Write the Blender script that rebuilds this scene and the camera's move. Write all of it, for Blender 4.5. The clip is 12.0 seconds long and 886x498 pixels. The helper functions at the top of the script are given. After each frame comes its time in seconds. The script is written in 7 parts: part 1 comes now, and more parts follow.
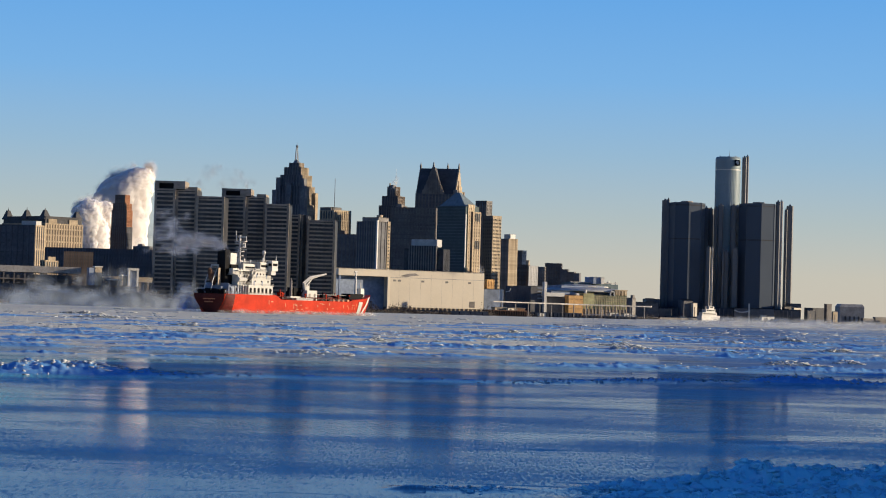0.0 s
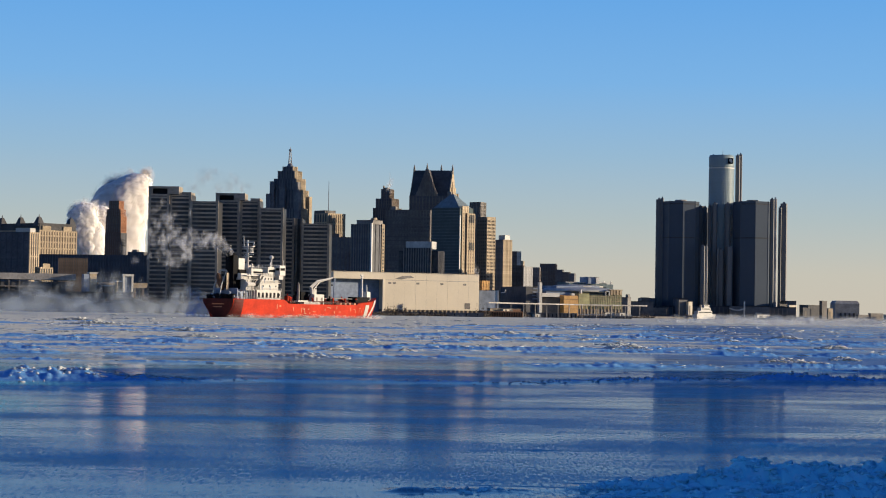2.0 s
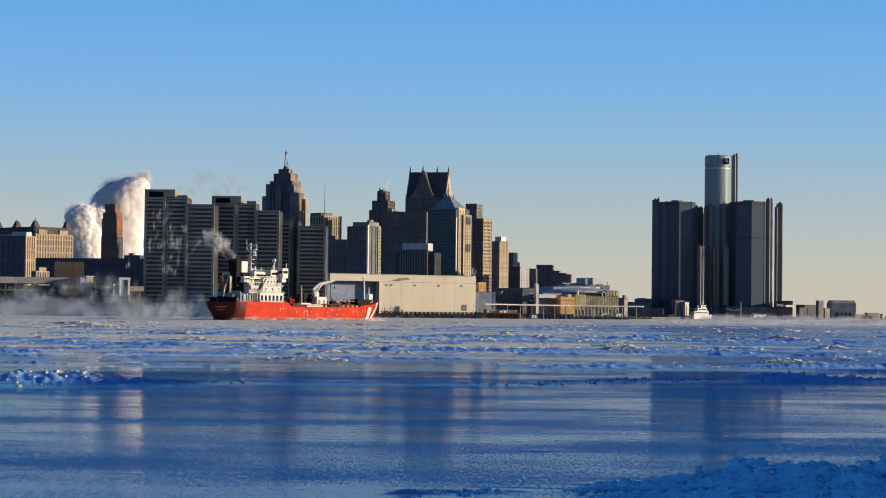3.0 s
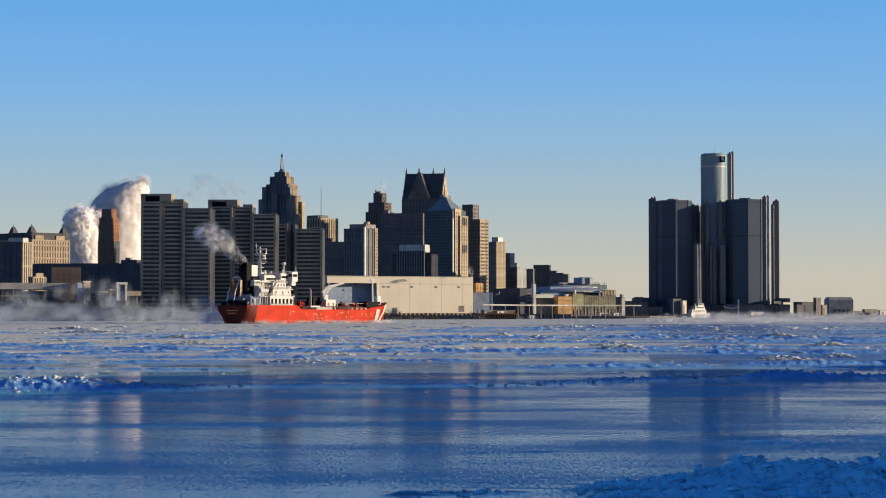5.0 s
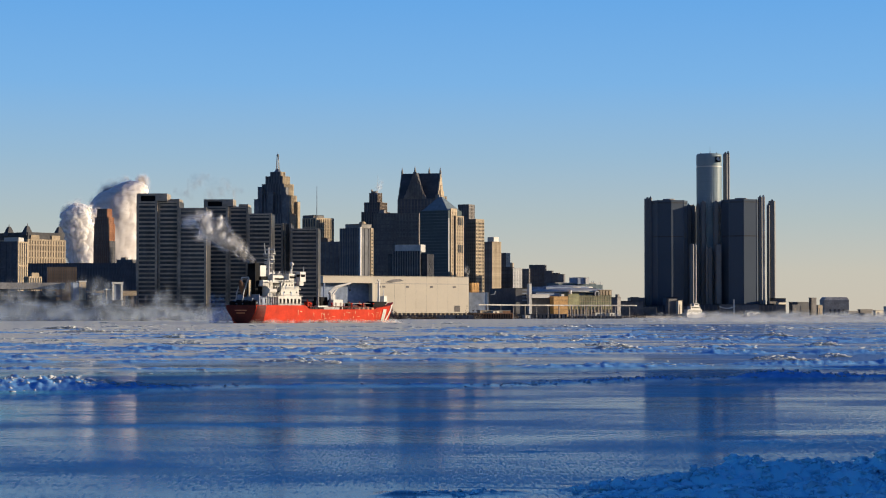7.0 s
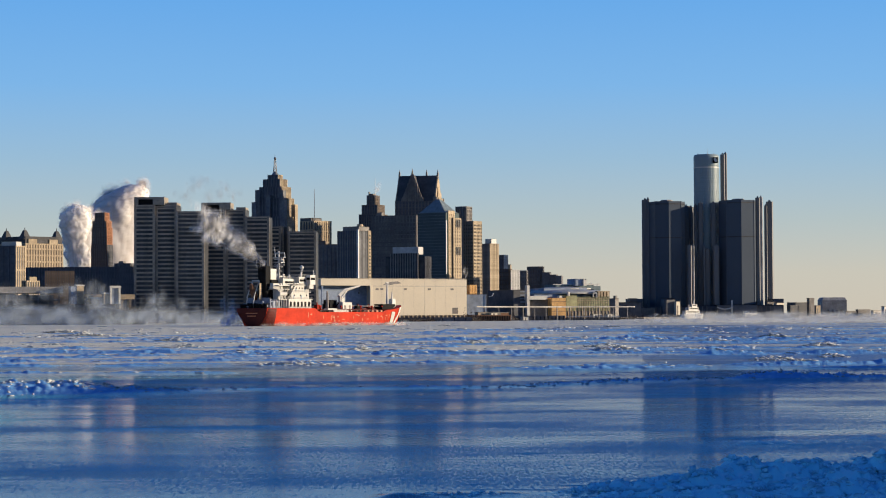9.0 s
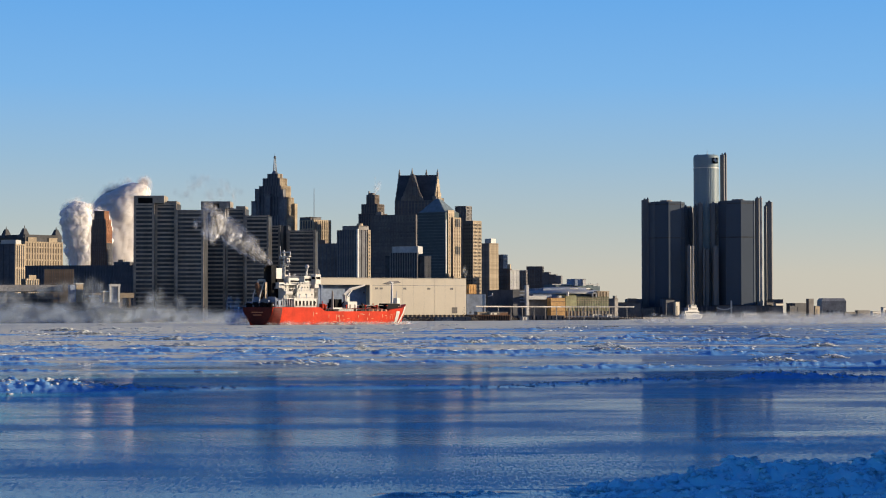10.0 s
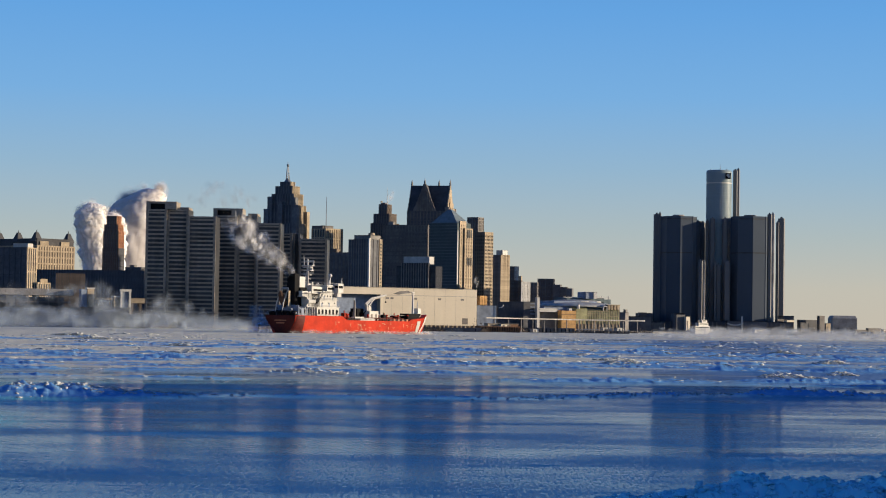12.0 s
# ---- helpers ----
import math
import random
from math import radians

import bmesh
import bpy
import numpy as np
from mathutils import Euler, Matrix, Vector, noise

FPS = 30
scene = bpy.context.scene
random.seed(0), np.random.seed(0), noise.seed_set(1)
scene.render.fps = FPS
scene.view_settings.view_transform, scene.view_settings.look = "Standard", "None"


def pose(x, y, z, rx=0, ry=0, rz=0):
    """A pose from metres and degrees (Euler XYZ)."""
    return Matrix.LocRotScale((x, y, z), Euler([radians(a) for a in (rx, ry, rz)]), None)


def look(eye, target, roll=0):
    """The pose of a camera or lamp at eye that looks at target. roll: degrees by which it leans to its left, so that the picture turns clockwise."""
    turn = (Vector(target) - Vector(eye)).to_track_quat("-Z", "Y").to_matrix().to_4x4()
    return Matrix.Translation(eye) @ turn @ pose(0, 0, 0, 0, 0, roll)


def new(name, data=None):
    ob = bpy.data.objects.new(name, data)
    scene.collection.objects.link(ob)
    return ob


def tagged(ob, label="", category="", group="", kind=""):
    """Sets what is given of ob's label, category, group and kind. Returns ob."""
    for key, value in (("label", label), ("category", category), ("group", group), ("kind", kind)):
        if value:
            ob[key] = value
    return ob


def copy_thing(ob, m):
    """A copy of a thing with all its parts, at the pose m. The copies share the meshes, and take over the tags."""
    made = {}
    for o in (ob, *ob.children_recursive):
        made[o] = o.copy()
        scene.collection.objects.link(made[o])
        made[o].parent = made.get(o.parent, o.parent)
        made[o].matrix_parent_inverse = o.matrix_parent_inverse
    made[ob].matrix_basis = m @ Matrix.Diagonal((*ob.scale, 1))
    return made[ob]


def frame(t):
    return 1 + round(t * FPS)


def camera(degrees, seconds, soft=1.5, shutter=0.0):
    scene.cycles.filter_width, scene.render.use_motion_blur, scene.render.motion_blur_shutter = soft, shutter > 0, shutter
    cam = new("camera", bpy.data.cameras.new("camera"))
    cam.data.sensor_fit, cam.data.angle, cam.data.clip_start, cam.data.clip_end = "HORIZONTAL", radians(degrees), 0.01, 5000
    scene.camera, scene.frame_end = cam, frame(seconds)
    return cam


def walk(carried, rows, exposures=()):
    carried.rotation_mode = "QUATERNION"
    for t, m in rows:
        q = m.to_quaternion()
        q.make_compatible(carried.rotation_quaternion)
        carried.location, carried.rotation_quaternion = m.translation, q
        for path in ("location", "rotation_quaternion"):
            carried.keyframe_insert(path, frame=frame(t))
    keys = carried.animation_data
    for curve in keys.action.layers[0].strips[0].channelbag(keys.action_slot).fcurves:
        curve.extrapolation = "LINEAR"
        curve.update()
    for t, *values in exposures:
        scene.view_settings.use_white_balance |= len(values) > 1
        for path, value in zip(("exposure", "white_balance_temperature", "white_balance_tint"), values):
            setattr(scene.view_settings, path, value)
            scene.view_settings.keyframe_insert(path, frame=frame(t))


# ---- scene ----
# The camera stands on the near bank, 4.5 m over the ice, and sways a little in the hand.
EYE = (0.0, 0.0, 4.5)
cam = camera(23.927, 12.0, soft=1.05)
# seconds, turn to the right, tilt upwards, lean
SWAY = (
    (0, -0.425, 1.646, 1.684),
    (0.5, -0.400, 1.652, 1.435),
    (1, -0.382, 1.698, 1.253),
    (1.5, -0.344, 1.702, 1.186),
    (2, -0.278, 1.699, 0.947),
    (2.5, -0.241, 1.724, 0.782),
    (3, -0.180, 1.747, 0.647),
    (5, -0.094, 1.780, 0.002),
    (5.5, -0.071, 1.800, 0.045),
    (6, -0.035, 1.796, 0.063),
    (6.5, 0.000, 1.780, 0.000),
    (7, 0.023, 1.777, 0.025),
    (9, 0.086, 1.836, -0.252),
    (9.5, 0.102, 1.843, -0.251),
    (10, 0.098, 1.823, -0.064),
    (10.5, 0.023, 1.785, 0.161),
    (11, -0.294, 1.969, 0.549),
    (11.5, -0.283, 2.162, 0.770),
    (12, -0.220, 2.114, 0.918),
)


def aim(turn, tilt, lean):
    a, b = radians(turn), radians(tilt)
    return look(EYE, (math.sin(a) * math.cos(b) * 100, math.cos(a) * math.cos(b) * 100, EYE[2] + math.sin(b) * 100), lean)


walk(cam, [(t, aim(a, b, c)) for t, a, b, c in SWAY], [(0.0, 0.91), (7.0, 0.92), (9.5, 0.97), (11.0, 0.89), (12.0, 0.84)])

# ---- light: a low winter sun from the right, a clear sky ----
SUN_TURN, SUN_HEIGHT = 89.0, 9.0
world = bpy.data.worlds.new("winter_sky")
scene.world = world
world.use_nodes = True
wn, wl = world.node_tree.nodes, world.node_tree.links
wn.clear()
w_out, w_bg = wn.new("ShaderNodeOutputWorld"), wn.new("ShaderNodeBackground")
w_sky = wn.new("ShaderNodeTexSky")
w_sky.sky_type, w_sky.sun_disc = "NISHITA", False
w_sky.sun_elevation, w_sky.sun_rotation = radians(SUN_HEIGHT), radians(SUN_TURN)
w_sky.air_density, w_sky.dust_density, w_sky.ozone_density = 1.0, 0.6, 3.0
w_co, w_sep, w_map, w_ramp = (wn.new("ShaderNodeTexCoord"), wn.new("ShaderNodeSeparateXYZ"),
                              wn.new("ShaderNodeMapRange"), wn.new("ShaderNodeValToRGB"))
w_map.inputs["From Max"].default_value = 0.5
wl.new(w_co.outputs["Generated"], w_sep.inputs[0])
wl.new(w_sep.outputs["Z"], w_map.inputs["Value"])
wl.new(w_map.outputs[0], w_ramp.inputs[0])
SKY = ((0.0, (0.58, 0.53, 0.45)), (0.02, (0.55, 0.53, 0.47)), (0.045, (0.42, 0.50, 0.535)), (0.075, (0.29, 0.465, 0.65)),
       (0.11, (0.18, 0.425, 0.78)), (0.15, (0.12, 0.37, 0.79)), (0.26, (0.025, 0.15, 0.50)), (0.5, (0.006, 0.05, 0.24)))
ramp = w_ramp.color_ramp
while len(ramp.elements) < len(SKY):
    ramp.elements.new(0.5)
for e, (z, c) in zip(ramp.elements, SKY):
    e.position, e.color = z * 2, (*c, 1)
w_dim = wn.new("ShaderNodeMix")
w_dim.data_type, w_dim.blend_type = "RGBA", "MULTIPLY"
w_dim.inputs["Factor"].default_value = 1.0
w_dim.inputs["B"].default_value = (0.020, 0.019, 0.015, 1)
wl.new(w_sky.outputs[0], w_dim.inputs["A"])
w_mix = wn.new("ShaderNodeMix")
w_mix.data_type, w_mix.blend_type = "RGBA", "ADD"
w_mix.inputs["Factor"].default_value = 1.0
wl.new(w_dim.outputs["Result"], w_mix.inputs["A"])
wl.new(w_ramp.outputs[0], w_mix.inputs["B"])
wl.new(w_mix.outputs["Result"], w_bg.inputs["Color"])
w_bg.inputs["Strength"].default_value = 0.5
wl.new(w_bg.outputs[0], w_out.inputs[0])

sun_data = bpy.data.lights.new("sun", "SUN")
sun_data.energy, sun_data.angle, sun_data.color = 3.5, radians(0.6), (1.0, 0.83, 0.61)
sun = new("sun", sun_data)
SUN_DIR = Vector((math.sin(radians(SUN_TURN)) * math.cos(radians(SUN_HEIGHT)),
                  math.cos(radians(SUN_TURN)) * math.cos(radians(SUN_HEIGHT)), math.sin(radians(SUN_HEIGHT))))
sun.matrix_world = look(SUN_DIR * 900, (0, 0, 0))
scene.cycles.transparent_max_bounces = 48


# ---- materials ----
def material(name, color, rough=0.7, metal=0.0, grain=0.25, size=1.0, bump=0.0, spec=0.5, stain=0.35, big=14.0):
    """A worn surface: fine grain and broad stains over a base colour, each piece a shade apart."""
    m = bpy.data.materials.new(name)
    m.use_nodes = True
    nt = m.node_tree
    p = nt.nodes["Principled BSDF"]
    co = nt.nodes.new("ShaderNodeTexCoord")
    fine, broad, info = nt.nodes.new("ShaderNodeTexNoise"), nt.nodes.new("ShaderNodeTexNoise"), nt.nodes.new("ShaderNodeObjectInfo")
    fine.inputs["Scale"].default_value, fine.inputs["Detail"].default_value = 1.0 / size, 4
    broad.inputs["Scale"].default_value, broad.inputs["Detail"].default_value = 1.0 / big, 3
    nt.links.new(co.outputs["Object"], fine.inputs["Vector"])
    nt.links.new(co.outputs["Object"], broad.inputs["Vector"])
    a, b, c = (nt.nodes.new("ShaderNodeMapRange") for _ in range(3))
    for n, lo in ((a, grain), (b, stain), (c, 0.16)):
        n.inputs["From Min"].default_value, n.inputs["From Max"].default_value = (0.3, 0.7) if n is not c else (0, 1)
        n.inputs["To Min"].default_value, n.inputs["To Max"].default_value = 1 - lo, 1 + lo * 0.6
    nt.links.new(fine.outputs["Fac"], a.inputs["Value"])
    nt.links.new(broad.outputs["Fac"], b.inputs["Value"])
    nt.links.new(info.outputs["Random"], c.inputs["Value"])
    m1, m2 = nt.nodes.new("ShaderNodeMath"), nt.nodes.new("ShaderNodeMath")
    m1.operation = m2.operation = "MULTIPLY"
    nt.links.new(a.outputs[0], m1.inputs[0])
    nt.links.new(b.outputs[0], m1.inputs[1])
    nt.links.new(m1.outputs[0], m2.inputs[0])
    nt.links.new(c.outputs[0], m2.inputs[1])
    mix = nt.nodes.new("ShaderNodeMix")
    mix.data_type, mix.blend_type = "RGBA", "MULTIPLY"
    mix.inputs["Factor"].default_value = 1.0
    mix.inputs["A"].default_value = (*color, 1)
    nt.links.new(m2.outputs[0], mix.inputs["B"])
    nt.links.new(mix.outputs["Result"], p.inputs["Base Color"])
    p.inputs["Roughness"].default_value, p.inputs["Metallic"].default_value = rough, metal
    p.inputs["Specular IOR Level"].default_value = spec
    if bump:
        bn = nt.nodes.new("ShaderNodeBump")
        bn.inputs["Strength"].default_value, bn.inputs["Distance"].default_value = bump, size * 0.2
        nt.links.new(fine.outputs["Fac"], bn.inputs["Height"])
        nt.links.new(bn.outputs[0], p.inputs["Normal"])
    return m


M = {
    "glass": material("dark_glass", (0.068, 0.069, 0.072), 0.3, grain=0.3, size=4, spec=0.12),
    "tower_glass": material("tower_glass", (0.080, 0.098, 0.122), 0.4, grain=0.03, size=4, spec=0.1, stain=0.06, big=60),
    "teal_glass": material("teal_glass", (0.21, 0.27, 0.29), 0.45, grain=0.03, size=4, spec=0.2, stain=0.06, big=50),
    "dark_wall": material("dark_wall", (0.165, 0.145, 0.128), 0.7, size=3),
    # wall colour darkened to carry the shade of fronts and recesses
    "shade_wall": material("shade_toned_wall", (0.092, 0.093, 0.102), 0.7, size=3),
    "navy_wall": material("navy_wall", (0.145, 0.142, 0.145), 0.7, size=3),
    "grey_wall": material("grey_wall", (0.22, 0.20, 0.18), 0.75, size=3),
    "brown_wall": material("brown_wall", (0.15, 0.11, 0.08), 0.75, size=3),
    "concrete": material("weathered_concrete", (0.42, 0.39, 0.35), 0.8, size=2),
    "slab": material("grey_slab", (0.31, 0.265, 0.21), 0.8, size=2),
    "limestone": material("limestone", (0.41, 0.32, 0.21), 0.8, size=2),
    "brick": material("orange_brick", (0.36, 0.16, 0.08), 0.85, size=1.5),
    "cream": material("cream_panel", (0.70, 0.61, 0.46), 0.7, grain=0.04, size=1.2, stain=0.07, big=30),
    "white": material("white_paint", (0.52, 0.50, 0.455), 0.5, grain=0.12, size=1.5, stain=0.15),
    "bluegrey": material("blue_grey_panel", (0.22, 0.27, 0.36), 0.6, size=3),
    "roof": material("tar_roof", (0.075, 0.073, 0.075), 0.85, size=3),
    "copper": material("pale_metal_roof", (0.16, 0.19, 0.20), 0.45, metal=0.3, size=4),
    "pale_teal": material("pale_teal_roof", (0.20, 0.25, 0.27), 0.5, size=4, stain=0.2, spec=0.3),
    "teal_roof": material("teal_sheet_roof", (0.13, 0.17, 0.18), 0.6, size=4, stain=0.2, spec=0.2),
    "pale_roof": material("pale_sheet_roof", (0.45, 0.46, 0.44), 0.6, size=4, stain=0.2),
    "steel": material("steel", (0.30, 0.30, 0.30), 0.45, metal=0.6, size=1),
    "olive": material("olive_glass", (0.30, 0.29, 0.15), 0.35, size=3),
    "orange": material("orange_brick_clad", (0.60, 0.34, 0.12), 0.75, size=1.5),
    "dark_teal": material("dark_teal_panel", (0.090, 0.118, 0.120), 0.6, size=3, grain=0.1, stain=0.15, spec=0.1),
    "rust": material("rusty_sheet_piles", (0.16, 0.075, 0.04), 0.85, size=1.5, grain=0.5),
    "land": material("frozen_bank", (0.12, 0.11, 0.10), 0.9, size=6, grain=0.5),
    "twig": material("bare_twigs", (0.07, 0.055, 0.045), 0.9, size=2),
    "core": material("precast_core", (0.135, 0.132, 0.13), 0.6, size=3, grain=0.1, stain=0.12, big=50),
    "red": material("red_hull_paint", (0.41, 0.030, 0.010), 0.6, grain=0.14, size=1.0, stain=0.3, big=7, spec=0.08),
    "black": material("black_paint", (0.008, 0.008, 0.009), 0.7, size=1, spec=0.1),
    # deck paint, also the colour that carries the stern's shade
    "maroon": material("dark_red_paint_and_shade", (0.10, 0.014, 0.010), 0.6, size=1, spec=0.2),
    "scrape": material("scraped_primer", (0.50, 0.17, 0.07), 0.6, size=0.6),
}


def cloud_material(name, color, alpha=0.0, size=1.0, ragged=0.15):
    """Lit droplets that let light through; with alpha, a soft ragged wisp that fades towards its rim."""
    m = bpy.data.materials.new(name)
    m.use_nodes = True
    nt = m.node_tree
    N, L = nt.nodes, nt.links
    N.remove(N["Principled BSDF"])
    d, t, mx = N.new("ShaderNodeBsdfDiffuse"), N.new("ShaderNodeBsdfTranslucent"), N.new("ShaderNodeMixShader")
    d.inputs[0].default_value = t.inputs[0].default_value = (*color, 1)
    mx.inputs[0].default_value = 0.5
    L.new(d.outputs[0], mx.inputs[1])
    L.new(t.outputs[0], mx.inputs[2])
    out = mx
    if alpha:
        uv, ln, no, co = N.new("ShaderNodeUVMap"), N.new("ShaderNodeVectorMath"), N.new("ShaderNodeTexNoise"), N.new("ShaderNodeTexCoord")
        uv.uv_map = "wisp"
        ln.operation = "LENGTH"
        L.new(uv.outputs[0], ln.inputs[0])
        no.inputs["Scale"].default_value, no.inputs["Detail"].default_value = 1.0 / size, 3
        L.new(co.outputs["Object"], no.inputs["Vector"])
        rim, rag, mul = N.new("ShaderNodeMapRange"), N.new("ShaderNodeMapRange"), N.new("ShaderNodeMath")
        rim.interpolation_type = "SMOOTHSTEP"
        for n, vals in ((rim, (0.0, 1.0, 1.0, 0.0)), (rag, (0.34, 0.66, ragged, 1.0))):
            for key, x in zip(("From Min", "From Max", "To Min", "To Max"), vals):
                n.inputs[key].default_value = x
        L.new(ln.outputs["Value"], rim.inputs["Value"])
        L.new(no.outputs["Fac"], rag.inputs["Value"])
        mul.operation = "MULTIPLY"
        L.new(rim.outputs[0], mul.inputs[0])
        L.new(rag.outputs[0], mul.inputs[1])
        mul2 = N.new("ShaderNodeMath")
        mul2.operation = "MULTIPLY"
        mul2.inputs[1].default_value = alpha
        L.new(mul.outputs[0], mul2.inputs[0])
        tr, out = N.new("ShaderNodeBsdfTransparent"), N.new("ShaderNodeMixShader")
        L.new(mul2.outputs[0], out.inputs[0])
        L.new(tr.outputs[0], out.inputs[1])
        L.new(mx.outputs[0], out.inputs[2])
    L.new(out.outputs[0], N["Material Output"].inputs[0])
    return m


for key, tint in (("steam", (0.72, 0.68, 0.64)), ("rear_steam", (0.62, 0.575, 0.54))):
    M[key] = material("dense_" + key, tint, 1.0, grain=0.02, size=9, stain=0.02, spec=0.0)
    soft_steam = M[key].node_tree.nodes["Principled BSDF"]
    soft_steam.inputs["Subsurface Weight"].default_value = 1.0
    soft_steam.inputs["Subsurface Radius"].default_value = (1.0, 1.0, 1.0)
    soft_steam.inputs["Subsurface Scale"].default_value = 42.0
M["steam_wisp"] = cloud_material("steam_wisps", (1.0, 0.97, 0.92), 0.22, 9.0, 0.25)
M["grey_steam"] = cloud_material("pinkish_steam", (0.98, 0.92, 0.87), 0.20, 16.0, 0.3)
M["thin_steam"] = cloud_material("thin_steam", (0.50, 0.50, 0.52), 0.20, 7.0)
# bluer mist for shade, paler for sun: the light put into the colour
M["mist"] = cloud_material("frost_mist", (0.54, 0.61, 0.67), 0.17, 6.0, 0.12)
M["mist_haze"] = cloud_material("torn_mist", (0.58, 0.65, 0.72), 0.11, 5.0, 0.05)
M["bright_mist"] = cloud_material("sunlit_mist", (0.66, 0.68, 0.68), 0.24, 6.0, 0.3)
# strong blue puts the ship's shade into the stern haze
M["thin_mist"] = cloud_material("thin_mist", (0.46, 0.70, 1.0), 0.19, 6.0, 0.4)
M["smoke"] = cloud_material("funnel_smoke", (0.95, 0.95, 0.96), 0.30, 2.8, 0.25)
M["wide_smoke"] = cloud_material("drifting_smoke", (0.95, 0.95, 0.96), 0.17, 4.2, 0.12)
M["thin_smoke"] = cloud_material("thin_smoke", (0.72, 0.74, 0.78), 0.16, 2.4, 0.1)


def ice_material():
    m = bpy.data.materials.new("river_ice")
    m.use_nodes = True
    nt = m.node_tree
    N, L = nt.nodes, nt.links
    p = N["Principled BSDF"]
    co = N.new("ShaderNodeTexCoord")

    def noise_at(sx, sy, detail=4, rough=0.55):
        mp, n = N.new("ShaderNodeMapping"), N.new("ShaderNodeTexNoise")
        mp.inputs["Scale"].default_value = (sx, sy, 1)
        n.inputs["Scale"].default_value, n.inputs["Detail"].default_value, n.inputs["Roughness"].default_value = 1, detail, rough
        L.new(co.outputs["Object"], mp.inputs["Vector"])
        L.new(mp.outputs[0], n.inputs["Vector"])
        return n.outputs["Fac"]

    def mapped(v, a, b, c=0.0, d=1.0):
        n = N.new("ShaderNodeMapRange")
        for k, x in zip(("From Min", "From Max", "To Min", "To Max"), (a, b, c, d)):
            n.inputs[k].default_value = x
        L.new(v, n.inputs["Value"])
        return n.outputs[0]

    def maths(op, a, b):
        n = N.new("ShaderNodeMath")
        n.operation = op
        for i, v in enumerate((a, b)):
            if isinstance(v, float):
                n.inputs[i].default_value = v
            else:
                L.new(v, n.inputs[i])
        return n.outputs[0]

    streak = noise_at(0.035, 0.11, 4, 0.6)
    patch = noise_at(0.16, 0.16, 4)
    fine = noise_at(11.0, 1.5, 4, 0.72)
    sep = N.new("ShaderNodeSeparateXYZ")
    L.new(co.outputs["Object"], sep.inputs[0])
    # rime in streaks and specks over clear ice
    frost = maths("ADD", mapped(streak, 0.34, 0.66, 0.19, 0.45), maths("MULTIPLY", patch, 0.38))
    frost = maths("ADD", frost, mapped(fine, 0.3, 0.7, -0.24, 0.24))
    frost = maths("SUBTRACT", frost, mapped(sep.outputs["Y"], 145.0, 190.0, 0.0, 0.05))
    frost = mapped(frost, 0.40, 0.61, 0.28, 0.94)
    # long thin healed cracks
    healed = maths("ABSOLUTE", maths("SUBTRACT", noise_at(0.022, 0.16, 4, 0.6), 0.5), 0.0)
    frost = maths("MAXIMUM", frost, maths("MULTIPLY", mapped(healed, 0.004, 0.016, 1.0, 0.0), mapped(noise_at(0.05, 0.07, 2), 0.46, 0.56)))
    drift = maths("ADD", noise_at(0.006, 0.045, 3), maths("MULTIPLY", noise_at(0.05, 0.16, 4, 0.6), 0.5))
    drift = maths("ADD", drift, maths("ADD", mapped(sep.outputs["Y"], 150.0, 280.0, -0.34, 0.08), maths("ADD", mapped(sep.outputs["X"], -30.0, 70.0, 0.24, -0.24), mapped(sep.outputs["Y"], 720.0, 1100.0, 0.0, 0.3))))
    drift = mapped(drift, 0.66, 0.84)
    crest = mapped(sep.outputs["Z"], 0.04, 0.15)
    snow = N.new("ShaderNodeMix")
    snow.data_type = "RGBA"
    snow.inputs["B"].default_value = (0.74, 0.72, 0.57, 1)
    # near rime blue, far rime grey: shade and sun put into the colour
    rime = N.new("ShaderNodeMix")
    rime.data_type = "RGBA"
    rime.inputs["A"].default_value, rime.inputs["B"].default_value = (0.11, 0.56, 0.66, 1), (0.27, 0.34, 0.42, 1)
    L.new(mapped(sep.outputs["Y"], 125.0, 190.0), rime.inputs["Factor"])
    # deep blue on the right: shade over the pack put into the colour
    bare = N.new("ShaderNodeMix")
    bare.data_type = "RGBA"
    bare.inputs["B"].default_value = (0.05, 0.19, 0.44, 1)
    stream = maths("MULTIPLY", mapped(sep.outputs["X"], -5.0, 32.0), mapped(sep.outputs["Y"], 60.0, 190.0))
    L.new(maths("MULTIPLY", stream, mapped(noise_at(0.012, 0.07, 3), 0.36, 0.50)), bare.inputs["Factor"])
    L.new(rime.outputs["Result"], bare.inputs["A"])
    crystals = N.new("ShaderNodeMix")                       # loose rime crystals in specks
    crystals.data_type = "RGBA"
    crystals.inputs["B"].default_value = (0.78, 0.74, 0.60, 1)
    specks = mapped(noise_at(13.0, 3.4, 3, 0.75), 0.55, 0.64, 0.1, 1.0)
    lines = None                                            # two long sunlit strips across the stream, painted in as cream bands
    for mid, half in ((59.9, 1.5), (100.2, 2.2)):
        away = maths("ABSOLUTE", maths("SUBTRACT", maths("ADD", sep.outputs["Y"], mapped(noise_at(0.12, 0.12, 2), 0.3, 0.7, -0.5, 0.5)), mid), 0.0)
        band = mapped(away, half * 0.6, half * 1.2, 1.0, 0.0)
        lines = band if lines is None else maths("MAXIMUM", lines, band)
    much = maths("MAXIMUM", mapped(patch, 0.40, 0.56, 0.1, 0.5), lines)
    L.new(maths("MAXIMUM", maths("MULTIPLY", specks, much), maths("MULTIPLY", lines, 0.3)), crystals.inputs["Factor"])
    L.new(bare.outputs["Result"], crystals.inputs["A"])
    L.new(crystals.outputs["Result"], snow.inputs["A"])
